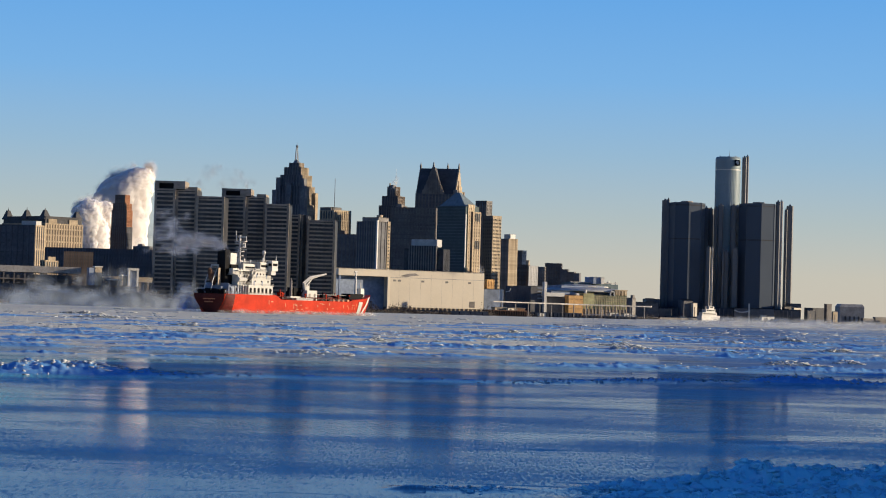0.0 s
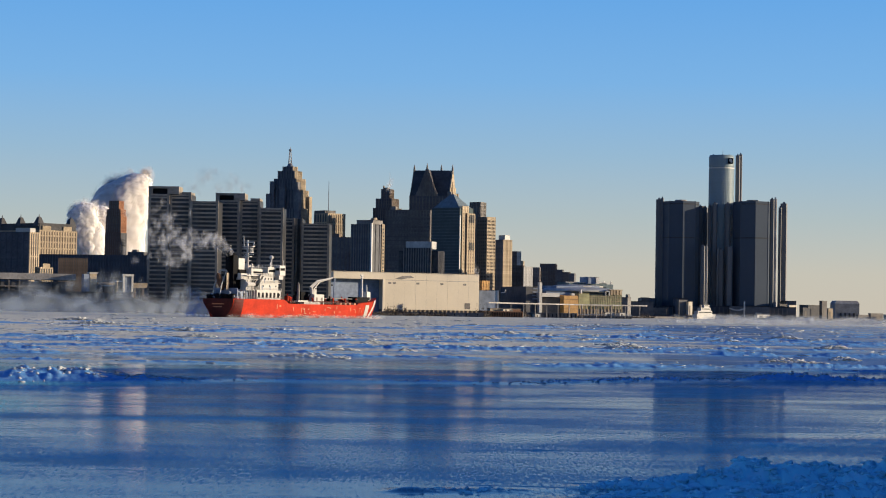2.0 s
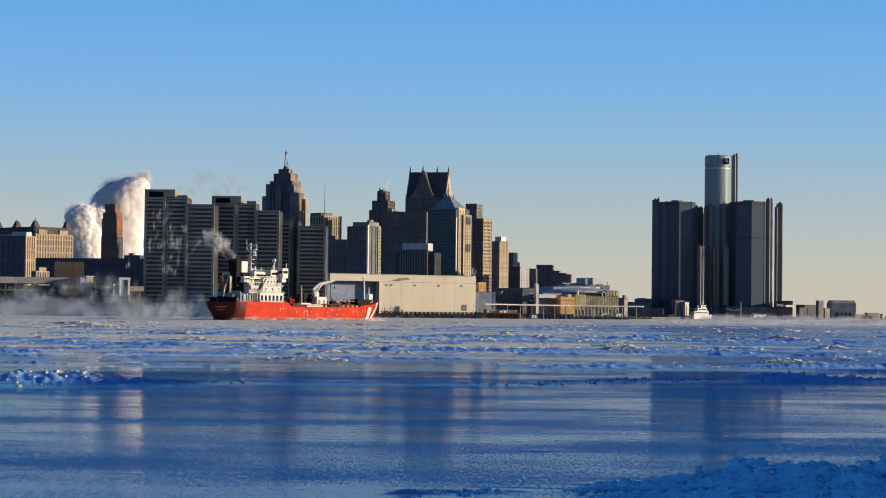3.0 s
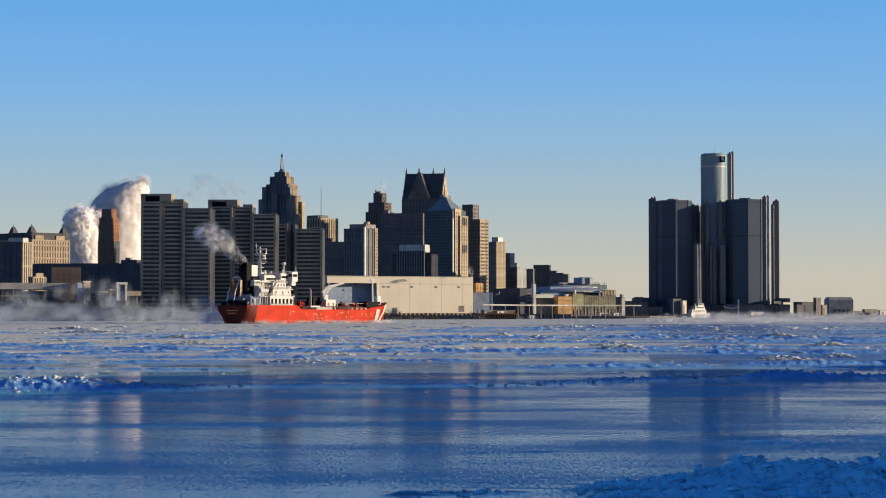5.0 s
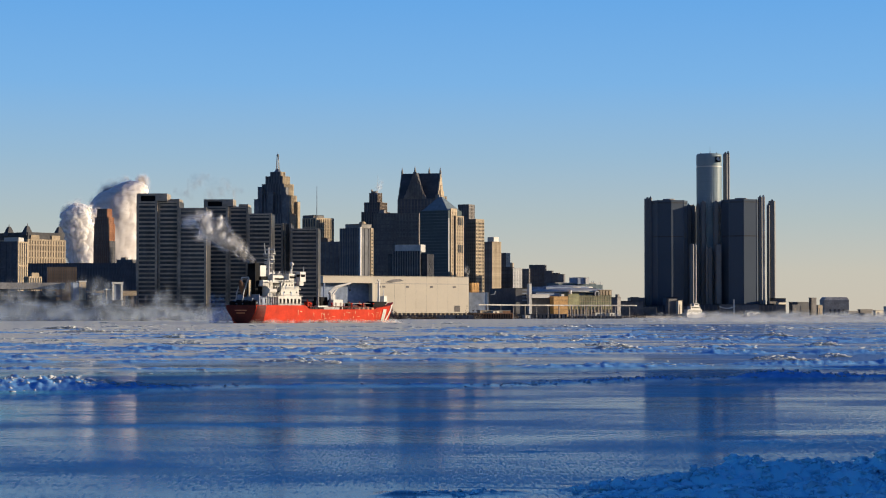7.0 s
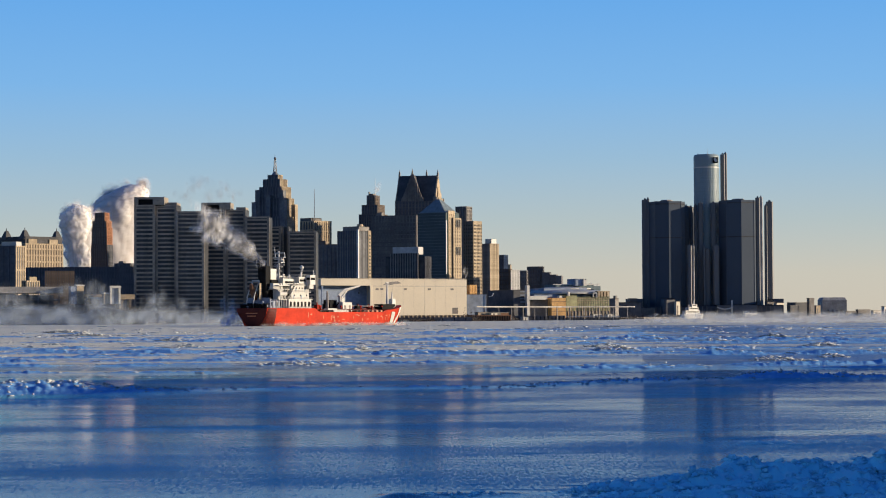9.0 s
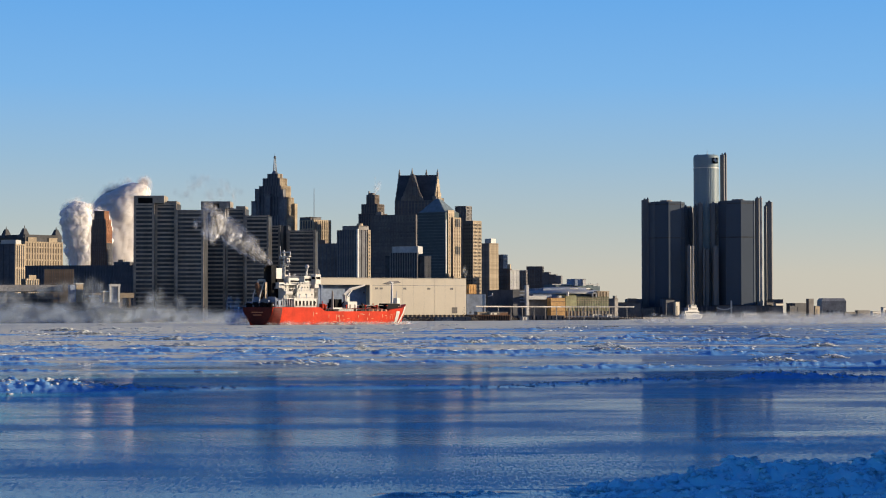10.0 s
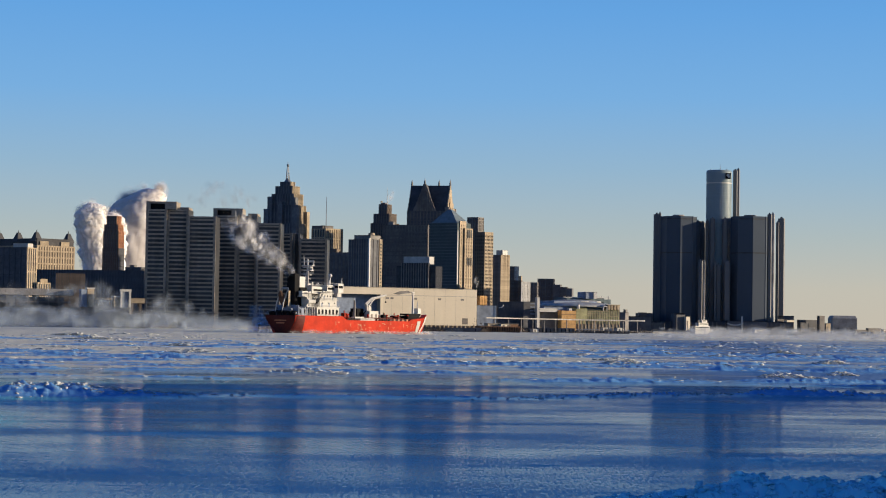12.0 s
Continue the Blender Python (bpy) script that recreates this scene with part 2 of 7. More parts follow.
    # far heaps darker blue, the belts' shade put into the colour
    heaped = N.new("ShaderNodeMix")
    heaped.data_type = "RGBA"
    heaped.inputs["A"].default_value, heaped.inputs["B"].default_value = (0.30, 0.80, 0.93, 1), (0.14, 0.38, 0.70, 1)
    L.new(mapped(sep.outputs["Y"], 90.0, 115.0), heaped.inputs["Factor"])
    patchy = N.new("ShaderNodeMix")
    patchy.data_type = "RGBA"
    patchy.inputs["B"].default_value = (0.62, 0.82, 0.92, 1)
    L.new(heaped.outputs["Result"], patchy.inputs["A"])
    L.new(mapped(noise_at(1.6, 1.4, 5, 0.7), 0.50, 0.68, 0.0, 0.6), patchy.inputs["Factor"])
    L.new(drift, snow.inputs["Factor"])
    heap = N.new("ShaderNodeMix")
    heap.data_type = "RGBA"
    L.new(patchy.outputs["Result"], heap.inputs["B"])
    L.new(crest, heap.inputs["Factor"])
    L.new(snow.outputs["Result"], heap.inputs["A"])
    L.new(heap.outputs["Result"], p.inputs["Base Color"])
    p.inputs["Roughness"].default_value = 0.75
    p.inputs["Specular IOR Level"].default_value = 0.09
    b = N.new("ShaderNodeBump")
    b.inputs["Strength"].default_value, b.inputs["Distance"].default_value = 0.6, 0.03
    L.new(fine, b.inputs["Height"])
    hummock = N.new("ShaderNodeBump")
    hummock.inputs["Distance"].default_value = 0.25
    L.new(mapped(sep.outputs["Y"], 150.0, 300.0, 0.0, 0.8), hummock.inputs["Strength"])
    L.new(noise_at(1.8, 0.3, 5, 0.7), hummock.inputs["Height"])
    L.new(b.outputs[0], hummock.inputs["Normal"])
    L.new(hummock.outputs[0], p.inputs["Normal"])
    clear = N.new("ShaderNodeBsdfPrincipled")
    clear.inputs["Base Color"].default_value = (0.012, 0.05, 0.13, 1)
    clear.inputs["IOR"].default_value = 1.31
    clear.inputs["Roughness"].default_value = 0.10
    ripple = N.new("ShaderNodeBump")
    ripple.inputs["Strength"].default_value, ripple.inputs["Distance"].default_value = 0.3, 0.010
    L.new(noise_at(3.2, 0.9, 3, 0.6), ripple.inputs["Height"])
    L.new(ripple.outputs[0], clear.inputs["Normal"])
    both = N.new("ShaderNodeMixShader")
    wide = maths("MAXIMUM", frost, mapped(bare.inputs["Factor"].links[0].from_socket, 0.0, 1.0, 0.0, 0.9))
    L.new(maths("MAXIMUM", maths("MAXIMUM", wide, drift), crest), both.inputs[0])
    L.new(clear.outputs[0], both.inputs[1])
    L.new(p.outputs[0], both.inputs[2])
    L.new(both.outputs[0], N["Material Output"].inputs["Surface"])
    return m


M["ice"] = ice_material()
M["chunk"] = material("broken_ice", (0.56, 0.58, 0.57), 0.9, grain=0.12, size=0.4, bump=0.3, stain=0.15, big=5)
M["blue_chunk"] = material("blue_ice_blocks", (0.36, 0.80, 0.94), 0.8, grain=0.22, size=0.3, bump=0.4, stain=0.2, big=1.2, spec=0.1)


# ---- helpers for building ----
def box(bm, x0, x1, y0, y1, z0, z1):
    v = [bm.verts.new((x, y, z)) for z in (z0, z1) for x, y in ((x0, y0), (x1, y0), (x1, y1), (x0, y1))]
    for f in ((3, 2, 1, 0), (4, 5, 6, 7), (0, 1, 5, 4), (1, 2, 6, 5), (2, 3, 7, 6), (3, 0, 4, 7)):
        bm.faces.new([v[i] for i in f])
    return bm


def prism(bm, pts, z0, z1, grow=1.0):
    """An upright solid on a plan, its top grown or shrunk about the plan's middle."""
    n = len(pts)
    mx, my = sum(p[0] for p in pts) / n, sum(p[1] for p in pts) / n
    lo = [bm.verts.new((x, y, z0)) for x, y in pts]
    hi = [bm.verts.new((mx + (x - mx) * grow, my + (y - my) * grow, z1)) for x, y in pts]
    bm.faces.new(lo[::-1])
    bm.faces.new(hi)
    for i in range(n):
        bm.faces.new((lo[i], lo[(i + 1) % n], hi[(i + 1) % n], hi[i]))
    return bm


def ring(r, n=12, x=0.0, y=0.0, turn=0.0):
    return [(x + r * math.cos(turn + 2 * math.pi * i / n), y + r * math.sin(turn + 2 * math.pi * i / n)) for i in range(n)]


def tube(bm, a, b, r, r2=None, n=8):
    """A round bar from a to b."""
    a, b = Vector(a), Vector(b)
    q = (b - a).to_track_quat("Z", "Y").to_matrix()
    rows = []
    for c, rad in ((a, r), (b, r if r2 is None else r2)):
        rows.append([bm.verts.new(c + q @ Vector((rad * math.cos(2 * math.pi * i / n), rad * math.sin(2 * math.pi * i / n), 0))) for i in range(n)])
    bm.faces.new(rows[0][::-1])
    bm.faces.new(rows[1])
    for i in range(n):
        bm.faces.new((rows[0][i], rows[0][(i + 1) % n], rows[1][(i + 1) % n], rows[1][i]))
    return bm


def link(name, bm, mat, parent=None, label=""):
    me = bpy.data.meshes.new(name)
    bmesh.ops.recalc_face_normals(bm, faces=bm.faces)
    bm.to_mesh(me)
    bm.free()
    me.materials.append(M[mat])
    ob = new(name, me)
    ob.parent = parent
    if label:
        tagged(ob, label)
    return ob


def part(name, bm, mat, parent, label=""):
    return link(name, bm, mat, parent, label)


def share(name, src, parent, x, y, z, rz=0.0):
    """One more piece on the mesh of src."""
    ob = new(name, src.data)
    ob.parent = parent
    ob.matrix_basis = pose(x, y, z, 0, 0, rz)
    return ob


def thing(name, label, category, m, group=""):
    ob = new(name)
    ob.matrix_world = m
    ob.empty_display_size = 1
    return tagged(ob, label, category, group)


def vnoise(x, y, seed=0):
    """Smooth noise between -1 and 1 over arrays."""
    xi, yi = np.floor(x).astype(np.int64), np.floor(y).astype(np.int64)
    fx, fy = x - xi, y - yi
    fx, fy = fx * fx * (3 - 2 * fx), fy * fy * (3 - 2 * fy)

    def h(a, b):
        n = (a * 374761393 + b * 668265263 + seed * 1442695041) & 0x7FFFFFFF
        n = ((n ^ (n >> 13)) * 1274126177) & 0x7FFFFFFF
        return ((n ^ (n >> 16)) & 0xFFFF) / 32767.5 - 1

    top = h(xi, yi) * (1 - fx) + h(xi + 1, yi) * fx
    low = h(xi, yi + 1) * (1 - fx) + h(xi + 1, yi + 1) * fx
    return top * (1 - fy) + low * fy


def raw(name, verts, faces, mat, parent=None, smooth=False, uv=None):
    me = bpy.data.meshes.new(name)
    nv, nf, k = len(verts), len(faces), faces.shape[1]
    me.vertices.add(nv)
    me.vertices.foreach_set("co", np.asarray(verts, np.float32).ravel())
    me.loops.add(nf * k)
    me.loops.foreach_set("vertex_index", np.asarray(faces, np.int32).ravel())
    me.polygons.add(nf)
    me.polygons.foreach_set("loop_start", np.arange(nf, dtype=np.int32) * k)
    me.polygons.foreach_set("loop_total", np.full(nf, k, np.int32))
    if smooth:
        me.polygons.foreach_set("use_smooth", np.ones(nf, bool))
    me.update(calc_edges=True)
    if uv is not None:
        me.uv_layers.new(name="wisp").data.foreach_set("uv", np.asarray(uv, np.float32).ravel())
    me.materials.append(M[mat])
    ob = new(name, me)
    ob.parent = parent
    return ob


# ---- the frozen river ----
RIDGES = (  # x, y, x, y, half width, height at each end
    (-60, 118, -22, 124, 3.6, 0.55, 0.68), (-22, 124, -15, 127, 2.8, 0.68, 0.15), (-15, 129, 4, 132, 1.6, 0.16, 0.22),
    (4, 132, 12, 141, 1.9, 0.22, 0.55), (12, 141, 18, 146, 2.2, 0.55, 0.62), (18, 146, 60, 150, 2.2, 0.6, 0.5),
    (3.6, 53.3, 5.0, 53.8, 0.9, 0.06, 0.24), (5.0, 53.8, 8.0, 55.0, 1.3, 0.26, 0.36), (8.0, 55.0, 16.0, 57.5, 2.0, 0.36, 0.56), (4.2, 50.4, 14.0, 51.6, 1.3, 0.16, 0.40), (5.5, 48.0, 14.0, 48.6, 1.4, 0.12, 0.3),
    (-1.0, 52.3, 1.4, 52.8, 0.6, 0.06, 0.08), (-14.0, 84.0, -6.0, 85.5, 0.8, 0.07, 0.05), (12.0, 73.5, 18.0, 76.0, 2.6, 0.10, 0.17), (8.0, 172, 40, 186, 2.2, 0.3, 0.5),
    (-14, 201, 16, 199, 1.2, 0.14, 0.16), (-60, 255, 40, 264, 3.0, 0.32, 0.30), (-80, 372, 60, 384, 4.0, 0.35, 0.3),
    (30, 232, 60, 236, 2.0, 0.45, 0.5))


def cross_ridges():
    """Low pressure ridges across the stream, further and further out."""
    rng = random.Random(41)
    rows = []
    for k in range(46):
        y = 165 * (640 / 165) ** ((k + rng.random()) / 46)
        half, length = 0.25 * y, y * rng.uniform(0.03, 0.16)
        x = rng.uniform(-half, half)
        h = rng.uniform(0.16, 0.42) * (0.6 + y / 700)
        rows.append((x - length, y + rng.uniform(-2, 2), x + length, y + rng.uniform(-2, 2), rng.uniform(1.2, 2.6) * (0.6 + y / 350), h, h * rng.uniform(0.5, 1.1)))
    return tuple(rows)


RIDGES = RIDGES + cross_ridges()


def ridge_height(x, y):
    z = np.zeros_like(x)
    for x0, y0, x1, y1, wide, h0, h1 in RIDGES:
        dx, dy = x1 - x0, y1 - y0
        s = np.clip(((x - x0) * dx + (y - y0) * dy) / (dx * dx + dy * dy), 0, 1)
        d = np.hypot(x - x0 - s * dx, y - y0 - s * dy) / wide
        z = np.maximum(z, (h0 + (h1 - h0) * s) * np.exp(-d * d * 1.4))
    return z


BELTS = ((16, 2.0, 0.5), (24, 2.5, 0.6), (33, 2.5, 0.7), (46, 5.5, 1.0), (65, 6.0, 1.0), (88, 2.2, 0.55))


def belts(x, y):
    """How jumbled the ice is: long belts of broken pack across the stream with smooth ice between."""
    drop = 16650 / np.maximum(y, 20.0) + 3.5 * vnoise(x / np.maximum(y, 20.0) * 9, y * 0.0 + 0.5, 61)
    d = np.zeros_like(y)
    for at, wide, much in BELTS:
        d = np.maximum(d, much * np.exp(-((drop - at) / wide) ** 2))
    patchy = np.clip(0.75 + 0.9 * vnoise(x * 0.020, y * 0.02, 62) + 0.5 * vnoise(x * 0.09, y * 0.05, 63), 0, 1)
    return d * patchy * np.clip((y - 140) / 30, 0, 1) * np.clip(0.72 + x / np.maximum(y, 20.0) * 2.0, 0.35, 1)


def ice_height(x, y):
    r = ridge_height(x, y)
    near = np.clip((75 - y) / 10, 0, 1)
    r = r * (0.80 + 0.75 * (1 - near) * vnoise(x * 0.21, y * 0.11, 21) + 0.18 * near)
    lump = 0.45 + 0.40 * vnoise(x * 1.1, y * 0.9, 3) + 0.22 * vnoise(x * 2.7, y * 2.3, 4)
    z = r * (0.45 + 0.75 * lump)
    rough = np.clip(r * 3, 0, 1)
    z += rough * (1 - near) * 0.08 * vnoise(x * 5.0, y * 4.0, 5)
    z += rough * near * (0.42 * (np.abs(vnoise(x * 0.9, y * 1.0, 6)) - 0.25) + 0.26 * (np.abs(vnoise(x * 2.2, y * 2.0, 7)) - 0.25) + 0.12 * (np.abs(vnoise(x * 5.2, y * 4.4, 8)) - 0.25) + 0.02 * vnoise(x * 15, y * 11, 9))
    z += belts(x, y) * np.clip(0.10 + 0.9 * vnoise(x * 0.45, y * 0.16, 13) + 0.5 * vnoise(x * 1.3, y * 0.5, 14), 0, 1) * 0.42
    return z + 0.0012 * vnoise(x * 0.37, y * 0.21, 15)


def build_ice():
    turns = np.concatenate([np.linspace(-180, -17, 40)[:-1], np.linspace(-17, 17, 620), np.linspace(17, 180, 40)[1:]])
    far = np.concatenate([[0.01, 12.0, 30.0], np.geomspace(46, 64, 250), np.geomspace(64, 400, 380)[1:], np.geomspace(400, 4950, 120)[1:]])
    a, r = np.meshgrid(np.radians(turns), far)
    x, y = r * np.sin(a), r * np.cos(a)
    z = np.where(np.abs(np.degrees(a)) < 17.1, ice_height(x, y), 0.0)
    z *= np.clip((4000 - r) / 3000, 0, 1)
    nr, nc = x.shape
    i = np.arange(nr * nc).reshape(nr, nc)
    quads = np.stack([i[:-1, :-1], i[:-1, 1:], i[1:, 1:], i[1:, :-1]], -1).reshape(-1, 4)[:, ::-1]
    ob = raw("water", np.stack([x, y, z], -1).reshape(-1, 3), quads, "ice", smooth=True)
    tagged(ob, "frozen river of smooth refrozen blue ice with frosted patches and ridges", "ice", kind="structure")


build_ice()


def blocks(name, xs, ys, zs, sizes, mat, rng, flat=0.5, long=1.0):
    """Broken blocks of ice: skewed, tilted slabs in one mesh."""
    n = len(xs)
    cube = np.array([(x, y, z) for z in (-1, 1) for x, y in ((-1, -1), (1, -1), (1, 1), (-1, 1))], float)
    v = np.repeat(cube[None], n, 0) + rng.uniform(-0.45, 0.45, (n, 8, 3))
    v[:, 4:, :2] *= rng.uniform(0.45, 0.95, (n, 1, 2))
    size = np.stack([sizes * long * rng.uniform(0.7, 1.5, n), sizes * rng.uniform(0.6, 1.2, n), sizes * flat * rng.uniform(0.5, 1.3, n)], -1) * 0.5
    v *= size[:, None]
    a, b = rng.uniform(0, 6.28, n) if long == 1 else rng.normal(0, 0.3, n), rng.normal(0, 0.35 / long, n)
    ca, sa, cb, sb = np.cos(a)[:, None], np.sin(a)[:, None], np.cos(b)[:, None], np.sin(b)[:, None]
    x, y, z = v[..., 0] * cb + v[..., 2] * sb, v[..., 1], -v[..., 0] * sb + v[..., 2] * cb
    v = np.stack([x * ca - y * sa + xs[:, None], x * sa + y * ca + ys[:, None], z + zs[:, None]], -1)
    f = np.array(((3, 2, 1, 0), (4, 5, 6, 7), (0, 1, 5, 4), (1, 2, 6, 5), (2, 3, 7, 6), (3, 0, 4, 7)))
    faces = (f[None] + (np.arange(n) * 8)[:, None, None]).reshape(-1, 4)
    return raw(name, v.reshape(-1, 3), faces, mat)


def build_rubble():
    rng = np.random.default_rng(7)
    # drifted floes along the ridges of the middle of the river, and strays between them
    xs, ys, ss, ups = [], [], [], []
    for x0, y0, x1, y1, wide, h0, h1 in RIDGES[14:]:
        n = int(rng.uniform(4, 18) * (1 + abs(x1 - x0) / 60))
        t = rng.uniform(0, 1, n)
        gap = vnoise(t * 9 + y0, t * 0 + 3.0, 44) > -0.15
        t = t[gap]
        n = len(t)
        xs.append(x0 + (x1 - x0) * t), ys.append(y0 + (y1 - y0) * t + rng.normal(0, wide * 0.35, n))
        ss.append(rng.lognormal(-1.7, 0.5, n) * (0.5 + y0 / 420))
        ups.append(np.zeros(n))
    n = 2600
    y = 160 * (1000 / 160) ** rng.uniform(0, 1, n)
    x = rng.uniform(-0.24, 0.24, n) * y
    keep = rng.uniform(0, 1, n) < belts(x, y) ** 1.5 * np.clip(0.34 - x / y * 1.9, 0.035, 0.6)
    for cx, cy in zip(x[keep], y[keep]):
        far = 0.45 + cy / 560
        k = int(rng.integers(5, 26))
        off = rng.normal(0, 1, k)
        xs.append(cx + off * far * (0.25 + 0.06 * k)), ys.append(cy + rng.normal(0, 0.25, k)), ss.append(rng.uniform(0.22, 0.62, k) * far)
        ups.append(np.abs(rng.normal(0, 0.10, k)) * far * np.exp(-off * off))
    # heaps of upturned floes here and there: x from, x to, y
    for x0, x1, cy in ((20.3, 23.1, 340), (20.5, 25.8, 297), (41.9, 48.3, 340), (30.3, 36.3, 205), (39.7, 42.7, 219), (3.8, 7.4, 340), (-12.1, -9.5, 282), (-117, -104, 617), (-92, -79, 500),
                       (19.5, 24.5, 262), (-16.6, -9.4, 190), (-14.5, -10.0, 225), (-5.7, -3.9, 225), (52, 57, 300), (10, 13, 420), (64, 70, 420), (-40, -34, 300), (-52, -44, 380)):
        k = int(26 * (x1 - x0) / (1 + cy / 260)) + 24
        u = rng.uniform(0, 1, k)
        hump = np.exp(-((u - rng.uniform(0.3, 0.7)) / 0.3) ** 2) + 0.25
        xs.append(x0 + (x1 - x0) * u), ys.append(cy + rng.normal(0, 0.6, k)), ss.append(rng.uniform(0.14, 0.34, k) * (0.5 + cy / 360))
        ups.append(rng.uniform(0, 0.42, k) * hump * (0.5 + cy / 500))
    for x0, y0, x1, y1, wide, h0, h1 in RIDGES[:2]:
        t = rng.uniform(0, 1, 420)
        xs.append(x0 + (x1 - x0) * t), ys.append(y0 + (y1 - y0) * t + rng.normal(0.6, 1.0, 420)), ss.append(rng.lognormal(-1.8, 0.45, 420)), ups.append(np.zeros(420))
    x, y, s = np.concatenate(xs), np.concatenate(ys), np.concatenate(ss)
    s = np.minimum(s, 0.05 + y / 1000)
    ob = blocks("ice_floe_field", x, y, ice_height(x, y) + s * 0.05 + np.concatenate(ups), s, "chunk", rng, 0.2, 2.2)
    tagged(ob, "broken white ice floes drifted over the frozen river", "ice rubble", kind="stuff")
    # thin plates of broken ice lying in long lines across the stream
    n = 15000
    y = 155 * (900 / 155) ** rng.uniform(0, 1, n)
    x = rng.uniform(-0.24, 0.24, n) * y
    line = vnoise(x * 0.012, y * 0.10, 51) + 0.7 * vnoise(x * 0.06, y * 0.30, 52)
    keep = rng.uniform(0, 1, n) < np.clip(line * 0.9 - 0.15, 0.0, 0.9)
    x, y = x[keep], y[keep]
    s = np.minimum(rng.lognormal(-2.0, 0.45, len(x)) * (0.5 + y / 500), 0.06 + y / 1300)
    ob = blocks("ice_plates", x, y, ice_height(x, y) + s * 0.05, s, "chunk", rng, 0.14, 3.6)
    tagged(ob, "thin white plates of broken ice in lines across the river", "ice rubble", kind="stuff")
    # slabs set on edge in the belts of broken pack, long across the stream
    n = 26000
    y = 150 * (900 / 150) ** rng.uniform(0, 1, n)
    x = rng.uniform(-0.24, 0.24, n) * y
    keep = rng.uniform(0, 1, n) < (belts(x, y) ** 1.6 + 0.4 * np.clip(ridge_height(x, y) * 2.2 - 0.1, 0, 0.6)) * 0.5
    x, y = x[keep], y[keep]
    s = np.minimum(rng.lognormal(-2.15, 0.4, len(x)) * (0.55 + y / 420), 0.08 + y / 1300)
    ob = blocks("ice_slabs", x, y, ice_height(x, y) + s * 0.02, s, "chunk", rng, 0.5, 4.5)
    tagged(ob, "tilted pale slabs of broken ice in belts across the river", "ice rubble", kind="stuff")
    # blocks piled on the ridges
    xs, ys, ss = [], [], []
    for x0, y0, x1, y1, wide, h0, h1 in RIDGES[:12]:
        n = int(math.hypot(x1 - x0, y1 - y0) * (20 if y0 > 100 else 130) * max(h0, h1, 0.15))
        t = rng.uniform(0, 1, n)
        xs.append(x0 + (x1 - x0) * t + rng.normal(0, wide * 0.4, n))
        ys.append(y0 + (y1 - y0) * t + rng.normal(0, wide * 0.55, n))
        ss.append(np.minimum(rng.lognormal(-1.75, 0.5, n) * (0.5 + (h0 + (h1 - h0) * t)), 0.24 if y0 > 100 else 0.26))
    x, y, s = np.concatenate(xs), np.concatenate(ys), np.concatenate(ss)
    for near, mat, label in ((True, "blue_chunk", "jumbled blue ice blocks heaped along the nearest ridge"), (False, "chunk", "jumbled pale ice blocks heaped along pressure ridges")):
        pick = (y < 100) == near
        ob = blocks("ice_ridge_blocks", x[pick], y[pick], ice_height(x[pick], y[pick]) + s[pick] * 0.03, s[pick], mat, rng, 0.4)
        tagged(ob, label, "ice rubble", kind="stuff")


build_rubble()

# ---- the far bank ----
SHORE = ((-1500, 1180), (-330, 1430), (-170, 1500), (-90, 1640), (-20, 1740), (30, 1790), (80, 1960), (190, 2330), (330, 2740), (480, 2860), (760, 3150), (1500, 3500))


def build_bank():
    bm = bmesh.new()
    lo, mid, hi = [], [], []
    for x, y in SHORE:
        lo.append(bm.verts.new((x, y, -0.5)))
        mid.append(bm.verts.new((x - 0.4, y + 1.0, 2.2)))
    back = [bm.verts.new((x * 1.6, 4900, 3.0)) for x, y in SHORE]
    for i in range(len(SHORE) - 1):
        bm.faces.new((lo[i], lo[i + 1], mid[i + 1], mid[i]))
        bm.faces.new((mid[i], mid[i + 1], back[i + 1], back[i]))
    ob = link("ground", bm, "land")
    tagged(ob, "flat snowless river bank with a low sea wall", "ground", kind="structure")


build_bank()


# ---- near bank right of the view: an unseen bluff added to shade the ice ----
def build_bluff():
    bm = bmesh.new()
    rows = []
    for i in range(240):
        y = -120 + i * 1.3
        h = 14.2 + 0.7 * noise.noise((y * 0.06, 1.7, 0)) + 0.25 * noise.noise((y * 0.5, 5.2, 0))
        # crest height tuned by stretches to set where the shade ends
        if 118 < y < 127:
            h += 0.4
        elif y > 104:
            h += 1.1
        for mid, wide, low in ((61.3, 0.5, 10.1),):     # notch in the crest that lets a sun strip reach the ice
            h += (low - h) * max(0.0, min(1.0, 1.6 - abs(y - mid) / wide))
        if y > 150:
            h *= max(0.0, 1 - (y - 150) / 40)
        x = 66 + 4 * noise.noise((y * 0.02, 0.3, 0))
        rows.append([bm.verts.new(p) for p in ((x - 6, y, -0.4), (x - 2, y, h * 0.7), (x + 2, y, h), (x + 14, y, h), (x + 40, y, -0.4))])
    for a, b in zip(rows, rows[1:]):
        for k in range(4):
            bm.faces.new((a[k], a[k + 1], b[k + 1], b[k]))
    ob = link("near_bank", bm, "land")
    tagged(ob, "unseen high near river bank of frozen earth, added for its shade", "bank", kind="structure")


build_bluff()


